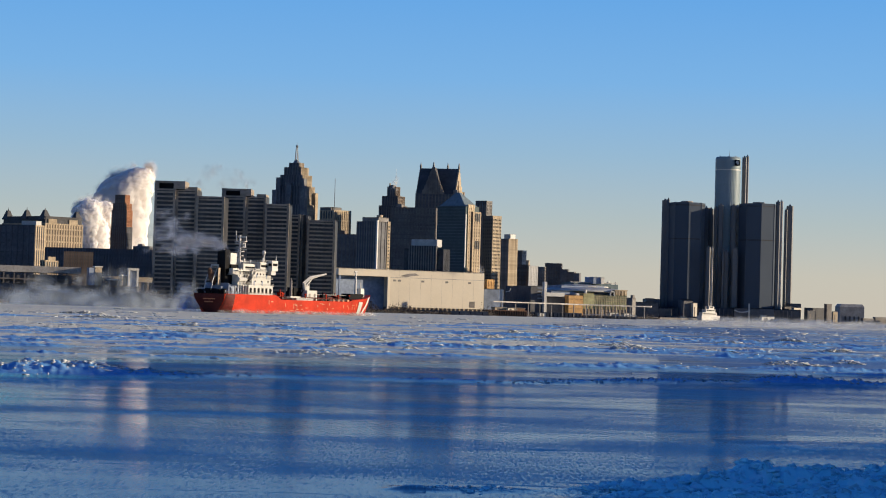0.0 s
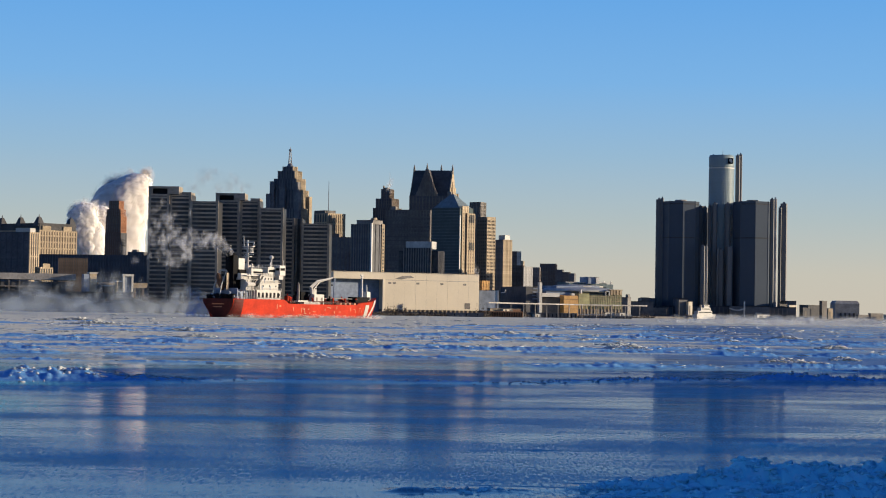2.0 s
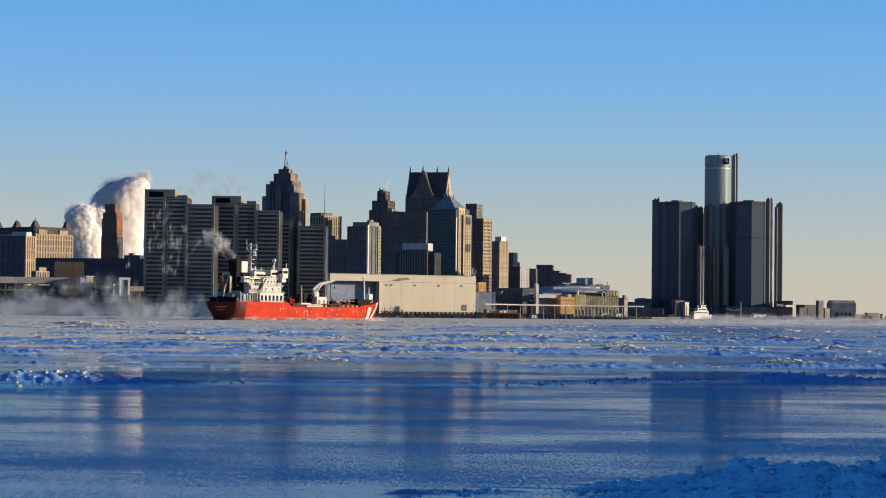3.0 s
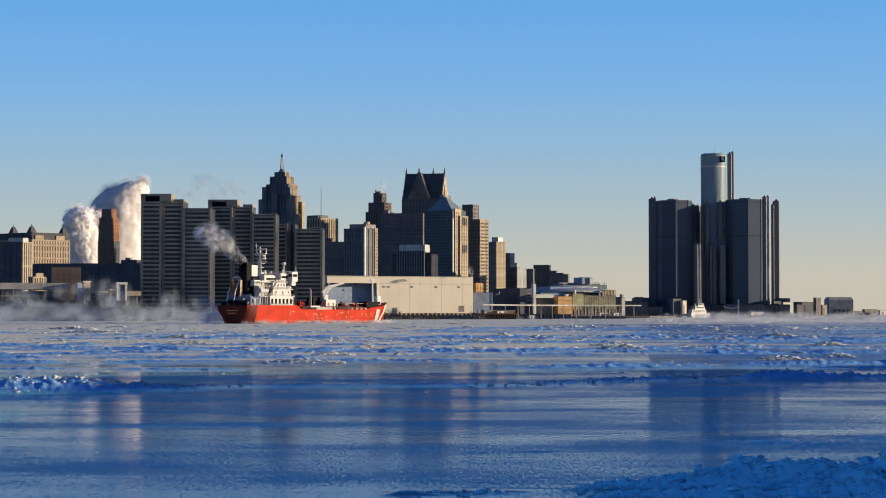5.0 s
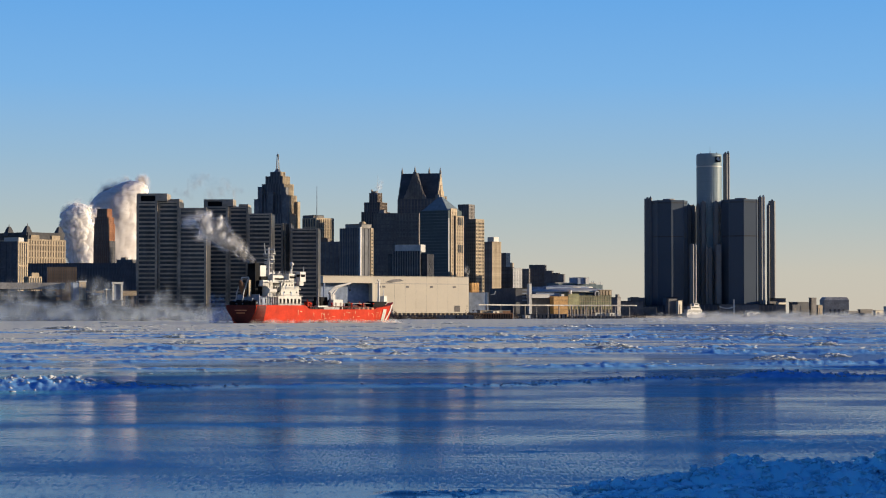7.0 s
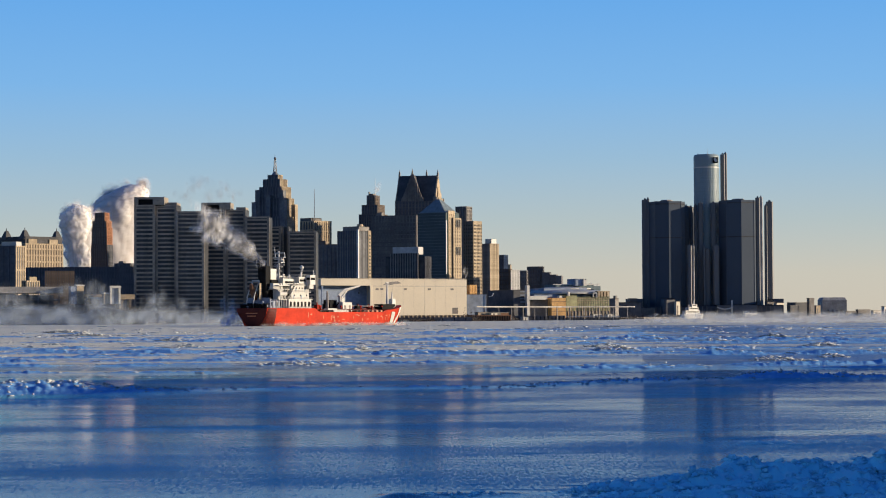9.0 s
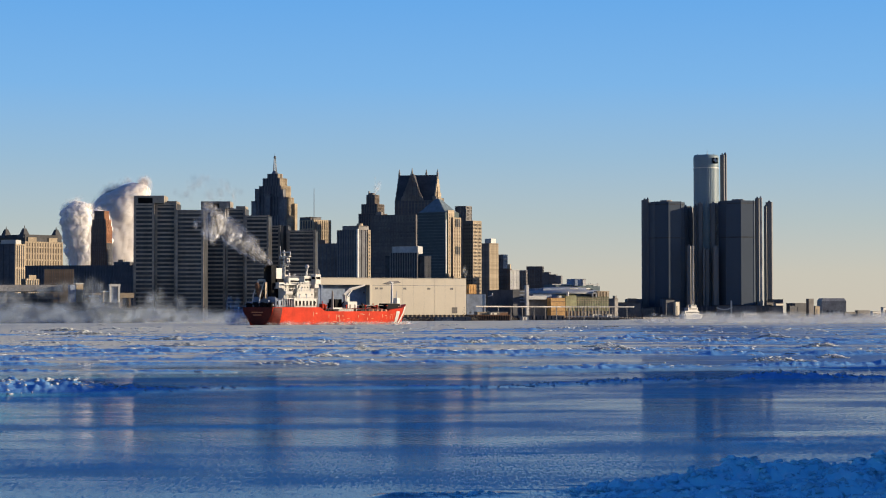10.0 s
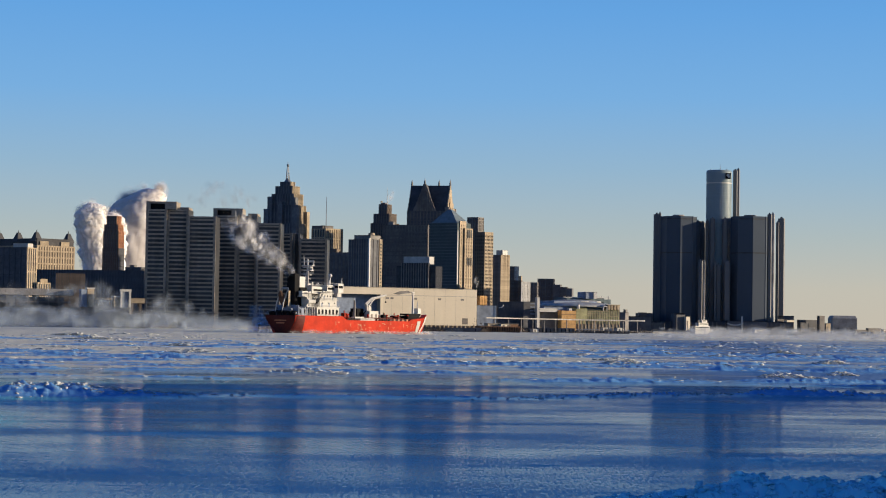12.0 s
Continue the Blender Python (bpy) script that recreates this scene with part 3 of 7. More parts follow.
def build_near_shore():
    """The grassless embankment on which the camera stands."""
    bm = bmesh.new()
    rows = []
    for i in range(25):
        x = -150 + i * 8.7
        w = 1.2 * noise.noise((x * 0.05, 4.1, 0))
        rows.append([bm.verts.new(p) for p in ((x, 9.5 + w, -0.4), (x, 3.2 + w, 2.7), (x, 1.6 + w, 2.9), (x, -60, 3.2), (x, -120, 3.0), (x, -121, -0.4))])
    for a, b in zip(rows, rows[1:]):
        for k in range(5):
            bm.faces.new((a[k], b[k], b[k + 1], a[k + 1]))
    ob = link("near_shore", bm, "land")
    tagged(ob, "frozen earth embankment under the viewer on the near shore", "bank", kind="structure")


build_near_shore()
# ---- the city on the far bank ----
BASE = 2.0


def mass(parent, name, x0, x1, y0, y1, z0, z1, mat, rim=0.8, label=""):
    """A storeyed block with a raised rim round its flat roof."""
    bm = bmesh.new()
    box(bm, x0, x1, y0, y1, z0, z1)
    top = max(bm.faces, key=lambda f: f.calc_center_median().z)
    if rim:
        t = min(0.6, (x1 - x0) * 0.1, (y1 - y0) * 0.1)
        bmesh.ops.inset_region(bm, faces=[top], thickness=t, use_even_offset=True)
        for v in top.verts:
            v.co.z -= rim
    return part(name, bm, mat, parent, label)


def lattice(parent, face, at, u0, u1, z0, z1, floors, bays, mat, pier=0.9, band=1.2, proud=0.45):
    """Upright piers and a ledge at every storey, standing proud of the dark glazing behind them."""
    out = -1 if face in ("front", "left") else 1

    def strip(name, a0, a1, b0, b1, deep):
        bm = bmesh.new()
        if face in ("front", "back"):
            box(bm, a0, a1, min(0, out * deep), max(0, out * deep), b0, b1)
        else:
            box(bm, min(0, out * deep), max(0, out * deep), a0, a1, b0, b1)
        return part(name, bm, mat, parent)

    def put(first, name, u, z):
        x, y = (u, at) if face in ("front", "back") else (at, u)
        if first.matrix_basis.translation.length < 1e-6 and "placed" not in first:
            first.matrix_basis, first["placed"] = pose(x, y, z), 1
            return
        share(name, first, parent, x, y, z)

    if floors and band:
        step = (z1 - z0) / floors
        first = strip("spandrel", u0, u1, 0, band, proud)
        for i in range(floors + 1):
            put(first, "spandrel", 0.0, z0 + i * step - (band if i == floors else 0))
        del first["placed"]
    if bays and pier:
        first = strip("pier", -pier / 2, pier / 2, z0, z1, proud + 0.12)
        for i in range(bays + 1):
            put(first, "pier", u0 + pier / 2 + (u1 - u0 - pier) * i / bays, 0.0)
        if "placed" in first:
            del first["placed"]


def tower(name, label, cx, cy, yaw, w, d, h, wall="dark_wall", core="glass", front=(0, 0), right=(0, 0), right_wall="", pier=0.9, band=1.3,
          box_on=None, left=(0, 0)):
    """A plain high building: glazed core, gridded fronts, a plant room on the roof."""
    ob = thing(name, label, "building", pose(cx, cy, BASE, 0, 0, yaw), "city buildings")
    top = h - BASE
    if front == (0, 0) and right == (0, 0):
        mass(ob, "wall", -w / 2, w / 2, -d / 2, d / 2, 0, top, wall)
    else:
        mass(ob, "glazed_core", -w / 2, w / 2, -d / 2, d / 2, 0, top, core)
        if front != (0, 0):
            lattice(ob, "front", -d / 2, -w / 2, w / 2, 0, top, front[0], front[1], wall, pier, band)
        if right != (0, 0):
            # a right_wall apart from wall puts sun or shade into that side
            lattice(ob, "right", w / 2, -d / 2, d / 2, 0, top, right[0], right[1], right_wall or wall, pier, band)
    if box_on:
        a, b, c, mat = box_on
        mass(ob, "plant_room", -w / 2 + a * w, -w / 2 + b * w, -d * 0.25, d * 0.3, top - 0.8, top + c, mat, 0.3)
    return ob, w, d, top


# -- three stepped apartment slabs by the water --
def apartment_slab(label, x, y, yaw, deep, wings):
    """Wings side by side, each with its own height and setback: banded floors between corner piers."""
    ob = thing("apartment_tower", label, "building", pose(x, y, BASE - 0.6, 0, 0, yaw), "riverfront apartment towers")
    for x0, x1, back, h, notch, bands in wings:
        h = h - BASE + 0.6
        mass(ob, "glazed_core", x0, x1, back, back + deep, 0, h, "glass")
        n = int(h / 3.12)
        if bands:
            lattice(ob, "front", back, x0, x1, 0.5, h, n, 0, "slab", band=1.25, proud=0.9)
        bm = bmesh.new()
        for a in (x0, x1 - 1.7):
            box(bm, a, a + 1.7, back - 1.0, back + 1.0, 0, h + 0.4)
        part("corner_pier", bm, "slab", ob)
        if notch:
            a, b, up = notch
            bm = bmesh.new()
            box(bm, a, b, back - 0.9, back + deep * 0.8, h + up - 1.6, h + up)
            box(bm, a, a + (b - a) * 0.13, back - 0.9, back + deep * 0.8, h, h + up - 1.6)
            box(bm, a + (b - a) * 0.62, b, back - 0.9, back + deep * 0.8, h, h + up - 1.6)
            part("roof_frame", bm, "slab", ob, "concrete roof frame round a dark opening")
            # black box set back inside the frame
            part("louvre", box(bmesh.new(), a + 0.3, b - 0.3, back + 1.2, back + deep * 0.7, h - 0.5, h + up - 1.2), "black", ob)
    return ob


apartment_slab("dark high-rise apartment tower with banded concrete floors and stepped wings", -226.7, 1550.0, -1, 24.0, (
    (0.0, 15.5, 0.0, 87.9, (0.0, 22.6, 5.8), 1),
    (15.5, 31.4, 2.5, 87.9, (24.3, 31.4, 1.8), 1),
    (31.4, 52.4, -2.5, 82.9, None, 1)))
apartment_slab("dark high-rise apartment tower set back behind the first, banded floors", -182.5, 1600.0, -1, 24.0, (
    (0.0, 18.6, 0.0, 86.7, (0.0, 22.5, 5.4), 1),
    (18.6, 33.7, 2.5, 86.7, (26.5, 33.7, 1.8), 1),
    (33.7, 52.3, -2.5, 81.1, None, 1)))
apartment_slab("dark lower apartment tower with a deep shaded recess between its wings", -133.4, 1640.0, -1, 24.0, (
    (0.0, 8.4, 3.0, 75.4, None, 1),
    (8.4, 14.2, 9.0, 75.4, None, 0),
    (14.2, 36.3, 0.0, 71.4, None, 1)))

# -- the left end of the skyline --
# front dark, end pale: shade and sun put into the colours
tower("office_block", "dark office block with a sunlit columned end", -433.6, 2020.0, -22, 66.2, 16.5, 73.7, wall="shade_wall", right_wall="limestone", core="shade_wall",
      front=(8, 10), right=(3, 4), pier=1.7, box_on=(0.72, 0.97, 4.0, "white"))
tower("long_hall", "long low dark hall with upright ribs", -394.1, 2338.3, -8, 124.0, 60.0, 60.4, wall="shade_wall", core="shade_wall", front=(0, 40), right=(0, 8), pier=1.2)
tower("exhibition_hall", "ochre low hall with tall ribbed front", -394.2, 2165.1, 11, 29.2, 25.0, 52.7, wall="brown_wall", core="shade_wall", front=(0, 15), right=(0, 5), pier=1.5)
tower("corner_house", "small sunlit stone house with a stepped gable", -373.5, 1907.8, -40, 6.4, 15.0, 38.4, wall="limestone", core="glass", front=(3, 2), right=(3, 5), box_on=(0.7, 1.0, 3.5, "limestone"))
tower("low_office", "low dark office block with a pale roof unit", -363.5, 2408.3, -25, 21.6, 8.2, 66.8, wall="navy_wall", front=(9, 12), right=(9, 3), box_on=(0.2, 0.5, 2.5, "grey_wall"))


def grand_hotel():
    ob, w, d, top = tower("grand_hotel", "old cream stone hotel with steep dark roofs and turrets", -549.8, 2753.7, -42, 93.0, 60.9, 101.0,
                          wall="limestone", core="brown_wall", front=(12, 14), right=(12, 14), pier=2.1, band=1.9)
    mass(ob, "mansard_base", -w / 2 + 1, w / 2 - 1, -d / 2 + 1, d / 2 - 1, top - 0.5, top + 9, "roof", 0)
    for a, b in ((-0.44, -0.42), (0.42, -0.42), (0.42, 0.42), (0.0, -0.42)):
        bm = bmesh.new()
        prism(bm, [(a * w - 6, b * d - 6), (a * w + 6, b * d - 6), (a * w + 6, b * d + 6), (a * w - 6, b * d + 6)], top + 5, top + 17, 0.3)
        tube(bm, (a * w, b * d, top + 17), (a * w, b * d, top + 21), 0.8, 0.1, 6)
        part("turret_roof", bm, "roof", ob)
    for a in (0.2, 0.75):
        bm = bmesh.new()
        prism(bm, [(w / 2 - 1, (a - 0.62) * d), (w / 2 + 0.6, (a - 0.62) * d), (w / 2 + 0.6, (a - 0.40) * d), (w / 2 - 1, (a - 0.40) * d)], top, top + 5.5)
        part("gable", bm, "limestone", ob)


grand_hotel()


def stepped_tower(name, label, cx, cy, yaw, w, d, h, wall, stages, bays, core="glass", lit="", floor=3.9, pier=1.3, band=1.0, low_side="", roof_mast=None):
    """A tower that narrows in stages: (fraction of width, fraction of depth, top height)."""
    ob = thing(name, label, "building", pose(cx, cy, BASE, 0, 0, yaw), "city buildings")
    z = 0.0
    for fw, fd, top in stages:
        top -= BASE
        a, b = w * fw / 2, d * fd / 2
        mass(ob, "stage", -a, a, -b, b, z, top, core)
        n = max(1, int((top - z) / floor))
        lattice(ob, "front", -b, -a, a, z, top, n if band else 0, max(2, int(bays * fw)), wall, pier, band)
        # lit and low_side put this side's sun and shade into its colour
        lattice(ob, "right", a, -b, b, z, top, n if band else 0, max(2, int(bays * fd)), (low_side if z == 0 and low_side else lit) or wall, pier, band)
        z = top
    if roof_mast:
        x, up = roof_mast
        bm = bmesh.new()
        tube(bm, (x, 0, z - 1), (x, 0, z + up), 0.32, 0.12, 6)
        part("mast", bm, "steel", ob)
        bm = bmesh.new()
        box(bm, -w * 0.16, w * 0.05, -3, 3, z - 0.9, z + 2.2)
        box(bm, -w * 0.2, -w * 0.17, -2, 2, z - 0.9, z + 4.6)
        part("roof_house", bm, "dark_wall", ob)
    return ob, w, d, z


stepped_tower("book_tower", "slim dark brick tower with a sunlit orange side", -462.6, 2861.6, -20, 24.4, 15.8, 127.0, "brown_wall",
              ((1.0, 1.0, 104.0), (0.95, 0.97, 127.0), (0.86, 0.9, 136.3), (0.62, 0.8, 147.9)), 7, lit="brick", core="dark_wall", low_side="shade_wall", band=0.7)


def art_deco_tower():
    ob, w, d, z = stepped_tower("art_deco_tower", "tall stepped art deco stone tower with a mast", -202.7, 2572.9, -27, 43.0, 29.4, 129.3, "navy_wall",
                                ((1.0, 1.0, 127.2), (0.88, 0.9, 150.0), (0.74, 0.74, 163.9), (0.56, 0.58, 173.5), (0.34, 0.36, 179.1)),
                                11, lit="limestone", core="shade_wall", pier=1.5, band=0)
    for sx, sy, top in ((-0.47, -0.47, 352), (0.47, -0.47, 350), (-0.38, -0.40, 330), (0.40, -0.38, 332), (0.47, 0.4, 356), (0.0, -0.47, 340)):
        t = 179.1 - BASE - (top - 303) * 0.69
        # rear right buttress pale, the rest dark: light put into the colour
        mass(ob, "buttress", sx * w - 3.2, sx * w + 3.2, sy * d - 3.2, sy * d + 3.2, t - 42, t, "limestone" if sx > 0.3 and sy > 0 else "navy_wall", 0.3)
    bm = bmesh.new()
    prism(bm, ring(4.5, 8), z, z + 4, 0.5)
    for i in range(4):
        tube(bm, (2.4 * math.cos(i * 1.571), 2.4 * math.sin(i * 1.571), z + 3), (1.1 * math.cos(i * 1.571), 1.1 * math.sin(i * 1.571), z + 19), 0.45, 0.35, 6)
    for k in range(7):
        prism(bm, ring(2.3 - k * 0.17, 8), z + 4 + k * 2.3, z + 4.5 + k * 2.3)
    bmesh.ops.create_icosphere(bm, subdivisions=2, radius=1.7, matrix=Matrix.Translation((0, 0, z + 20.5)))
    tube(bm, (0, 0, z + 20), (0, 0, z + 25), 0.5, 0.25, 6)
    part("mast", bm, "steel", ob, "lattice mast with a ball")


art_deco_tower()


def mast_hotel():
    ob, w, d, top = tower("stone_office", "sunlit stone office building with arched crown", -149.5, 2518.7, -48, 26.2, 26.9, 119.4, wall="limestone", core="glass",
                          front=(10, 5), right=(9, 9), pier=1.7, band=1.4)
    mass(ob, "dark_penthouse", -w * 0.5, w * 0.3, -d * 0.5, d * 0.1, top - 1, top + 3.5, "dark_wall")
    bm = bmesh.new()
    tube(bm, (w * 0.35, -d * 0.35, top), (w * 0.35, -d * 0.35, top + 38), 0.5, 0.25, 6)
    part("antenna", bm, "steel", ob)


mast_hotel()
tower("dark_block", "dark blue office block in shade", -122.7, 2309.5, -20, 29.1, 9.7, 84.1, wall="navy_wall", core="dark_wall", front=(0, 6), right=(0, 2), pier=1.2, box_on=(0.05, 0.4, 4, "brown_wall"))


def white_rib_tower():
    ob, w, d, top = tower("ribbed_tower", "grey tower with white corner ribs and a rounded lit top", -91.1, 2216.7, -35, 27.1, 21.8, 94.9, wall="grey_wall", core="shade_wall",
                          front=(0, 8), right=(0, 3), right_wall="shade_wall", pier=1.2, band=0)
    mass(ob, "crown", -w * 0.3, w * 0.5, -d * 0.4, d * 0.4, top - 1, top + 4.5, "grey_wall")
    bm = bmesh.new()
    box(bm, w / 2 - 1.2, w / 2 + 0.9, -d / 2 - 0.9, -d / 2 + 1.0, 0, top + 1)
    part("corner_rib", bm, "white", ob, "white corner rib")
    bm = bmesh.new()
    box(bm, w / 2 - 1.0, w / 2 + 0.9, d / 2 - 4.6, d / 2 + 0.2, 0, top + 0.5)
    part("corner_rib", bm, "limestone", ob)
    first = part("window", box(bmesh.new(), 0, 0.3, -1.1, 1.1, 0, 1.6), "glass", ob)
    first.matrix_basis = pose(w / 2 + 0.8, d / 2 - 2.2, 3)
    for i in range(1, 24):
        share("window", first, ob, w / 2 + 0.8, d / 2 - 2.2, 3 + i * (top - 5) / 24)
    bm = bmesh.new()
    prism(bm, ring(4.2, 14, w * 0.3, 0), top + 2, top + 7, 0.75)
    part("roof_drum", bm, "limestone", ob)


white_rib_tower()
stepped_tower("gothic_brick_tower", "very dark stepped brick tower with a roof mast", -83.4, 2616.8, -24, 27.4, 24.5, 133.9, "dark_wall",
              ((1.0, 1.0, 131.8), (0.8, 0.8, 143.7), (0.42, 0.5, 155.7)), 8, core="shade_wall", lit="brown_wall", band=0.5, roof_mast=(3.0, 22.0))
tower("dark_slab", "broad dark office slab in shade", -52.6, 2494.4, -16, 54.9, 14.1, 124.5, wall="dark_wall", core="dark_wall", front=(26, 14), right=(0, 1), right_wall="shade_wall", pier=0.8, box_on=(0.08, 0.2, 4, "grey_wall"))


def gothic_tower():
    cx, cy, yaw, w, d, h = -25.5, 2546.3, -11, 49.5, 44.0, 143.5
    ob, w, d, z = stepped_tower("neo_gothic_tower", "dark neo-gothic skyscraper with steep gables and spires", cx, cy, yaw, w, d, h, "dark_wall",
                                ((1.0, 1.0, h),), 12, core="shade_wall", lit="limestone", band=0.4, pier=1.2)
    rise = 175.6 - h
    a, b = w / 2, d / 2

    def gable_roof(name, pts, u0, u1, along, mat):
        """A solid whose outline pts (across, up) runs from u0 to u1."""
        bm = bmesh.new()
        ends = []
        for u, k in ((u0, 0), (u1, 1)):
            ends.append([bm.verts.new((u, s, zz) if along else (s, u, zz)) for s, zz in pts])
        bm.faces.new(ends[0])
        bm.faces.new(ends[1][::-1])
        for i in range(len(pts)):
            j = (i + 1) % len(pts)
            bm.faces.new((ends[0][i], ends[0][j], ends[1][j], ends[1][i]))
        return part(name, bm, mat, ob)

    def stepped(half, low, top, n=6):
        side = []
        for k in range(n):
            s0, s1 = half * (1 - (k / n) ** 0.9 * 0.96), half * (1 - ((k + 1) / n) ** 0.9 * 0.96)
            side += [(s0, low + (top - low) * k / n), ((s0 * 2 + s1) / 3, low + (top - low) * (k + 0.7) / n)]
        return [(-s, zz) for s, zz in side] + [(s, zz) for s, zz in side[::-1]]

    gable_roof("main_roof", [(-b * 0.92, z), (-b * 0.05, z + rise), (b * 0.05, z + rise), (b * 0.92, z)], -a * 0.95, a * 0.93, 1, "roof")
    # right gable pale, left gable dark: sun and shade put into the colour
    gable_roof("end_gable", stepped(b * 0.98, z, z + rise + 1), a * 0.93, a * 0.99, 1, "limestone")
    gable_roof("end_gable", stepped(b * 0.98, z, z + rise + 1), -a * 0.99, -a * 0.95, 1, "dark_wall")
    gable_roof("cross_roof", [(-a * 0.5 - a * 0.14, z), (-a * 0.17, z + rise), (-a * 0.11, z + rise), (a * 0.36, z)], -b * 0.9, b * 0.9, 0, "roof")
    gable_roof("front_gable", [(p - a * 0.14, q) for p, q in stepped(a * 0.56, z, z + rise + 2)], -b, -b * 0.9, 0, "dark_wall")
    for k in range(9):
        x = a * (-0.62 + 0.96 * k / 8)
        t = z + rise * max(0.1, 1 - abs(x + a * 0.14) / (a * 0.56)) * 0.92
        mass(ob, "gable_pier", x - 0.7, x + 0.7, -b - 0.9, -b + 0.4, z, t, "dark_wall", 0.2)
    for x, y in ((-a * 0.96, 0), (-a * 0.14, -b * 0.95), (a * 0.40, 0), (a * 0.96, 0)):
        bm = bmesh.new()
        prism(bm, ring(1.5, 6, x, y), z + rise * 0.85, z + rise + 3, 0.8)
        prism(bm, ring(1.1, 6, x, y), z + rise + 3, z + rise + 7.5, 0.1)
        part("spire", bm, "grey_wall", ob)
    for sx, sy in ((1, -1), (1, 1)):
        mass(ob, "corner_turret", sx * a - 2.5, sx * a + 2.5, sy * b - 2.5, sy * b + 2.5, 0, z + 5, "grey_wall", 0.3)
    # setbacks on the right take the same pale sun-side colour
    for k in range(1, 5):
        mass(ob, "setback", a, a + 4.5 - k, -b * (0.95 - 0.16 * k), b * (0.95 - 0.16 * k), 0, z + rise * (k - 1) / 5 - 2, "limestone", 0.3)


gothic_tower()


def pyramid_tower():
    cx, cy, yaw, w, d, h = -1.6, 2374.7, -36, 39.6, 26.0, 121.4
    ob, w, d, top = tower("pyramid_tower", "glazed office tower with pyramid roof and sunlit stone bays", cx, cy, yaw, w, d, h, wall="teal_roof", core="dark_teal", right=(34, 0), right_wall="dark_teal",
                          front=(34, 0), pier=0.7, band=0.5)
    bm = bmesh.new()
    a, b = w * 0.46, d * 0.46
    prism(bm, [(-a, -b), (a, -b), (a, b), (-a, b)], top, top + 15.9, 0.12)
    part("pyramid_roof", bm, "pale_teal", ob)
    part("edge_strip", box(bmesh.new(), w / 2 + 0.1, w / 2 + 0.9, -d * 0.5 - 0.6, -d * 0.5 + 0.9, top * 0.42, top - 9), "white", ob, "pale corner strip")
    for y0, y1, t, out in ((-0.36, 0.10, top + 2, 0.6), (-0.10, 0.5, top - 6, 2.6)):
        mass(ob, "stone_bay", w / 2, w / 2 + out, y0 * d, y1 * d, 0, t, "brown_wall")
        lattice(ob, "right", w / 2 + out, y0 * d, y1 * d, 0, t, 30, 3, "limestone", 2.2, 1.9)
    for k in (0.86, 0.6):
        bm = bmesh.new()
        for i in range(3):
            y = d * (0.08 + i * 0.13)
            box(bm, w / 2 + 2.9, w / 2 + 3.6, y, y + 2.0, top * k, top * k + 9)
        part("tall_window", bm, "glass", ob)


pyramid_tower()
tower("grey_tower", "grey flat-roofed tower behind the others", 31.2, 2710.5, -30, 15.9, 15.0, 146.2, wall="grey_wall", core="dark_wall", front=(0, 6), right=(30, 4))
tower("banded_tower", "office tower with sunlit banded floors", 37.8, 2410.5, -40, 14.3, 15.5, 113.5, wall="dark_wall", core="glass", right_wall="limestone", front=(28, 5), right=(28, 6), pier=0.8, band=2.0)
tower("stone_tower", "plain sunlit sandstone tower", 59.5, 2459.6, -48, 12.6, 14.6, 89.3, wall="grey_wall", core="brown_wall", right_wall="limestone", front=(24, 5), right=(24, 7), pier=2.4, band=2.6, box_on=(0.1, 0.95, 5.5, "white"))
tower("far_tower", "small distant tower with a chequered side", 84.2, 2806.8, -35, 10.0, 9.7, 86.2, wall="dark_wall", core="glass", right_wall="white", front=(14, 4), right=(14, 3), pier=1.5, band=1.8)
tower("brown_office", "brown mid-rise office block", 73.9, 2355.7, -15, 12.4, 8.4, 57.2, wall="brown_wall", core="dark_wall", front=(12, 7), right=(12, 2), box_on=(0.75, 1.0, 5, "limestone"))
tower("pale_office", "sunlit pale office block with window bands", 82.7, 2335.0, -60, 4.8, 11.9, 55.5, wall="brown_wall", core="brown_wall", right_wall="white", front=(12, 3), right=(13, 5), pier=1.6, band=2.1)
tower("grey_office", "plain grey mid-rise office block", 96.2, 2404.6, -12, 7.9, 7.8, 56.4, wall="grey_wall", core="dark_wall", front=(14, 4), right=(14, 1))
def dark_stepped_block():
    ob, w, d, top = tower("dark_stepped_block", "very dark block stepping down towards the river", 121.4, 2657.4, -10, 20.2, 11.5, 66.8, wall="navy_wall", core="dark_wall", front=(14, 6), right=(14, 2), pier=0.7, band=0.9)
    mass(ob, "low_wing", w / 2, w / 2 + 9.5, -d / 2 - 6, d / 2, 0, top - 7.5, "navy_wall")
    mass(ob, "low_wing", w / 2 + 9.5, w / 2 + 18, -d / 2 - 6, d / 2, 0, top - 10.5, "dark_wall")
    mass(ob, "low_wing", w / 2 + 18, w / 2 + 24.5, -d / 2 - 6, d / 2, 0, top - 12, "navy_wall")


dark_stepped_block()


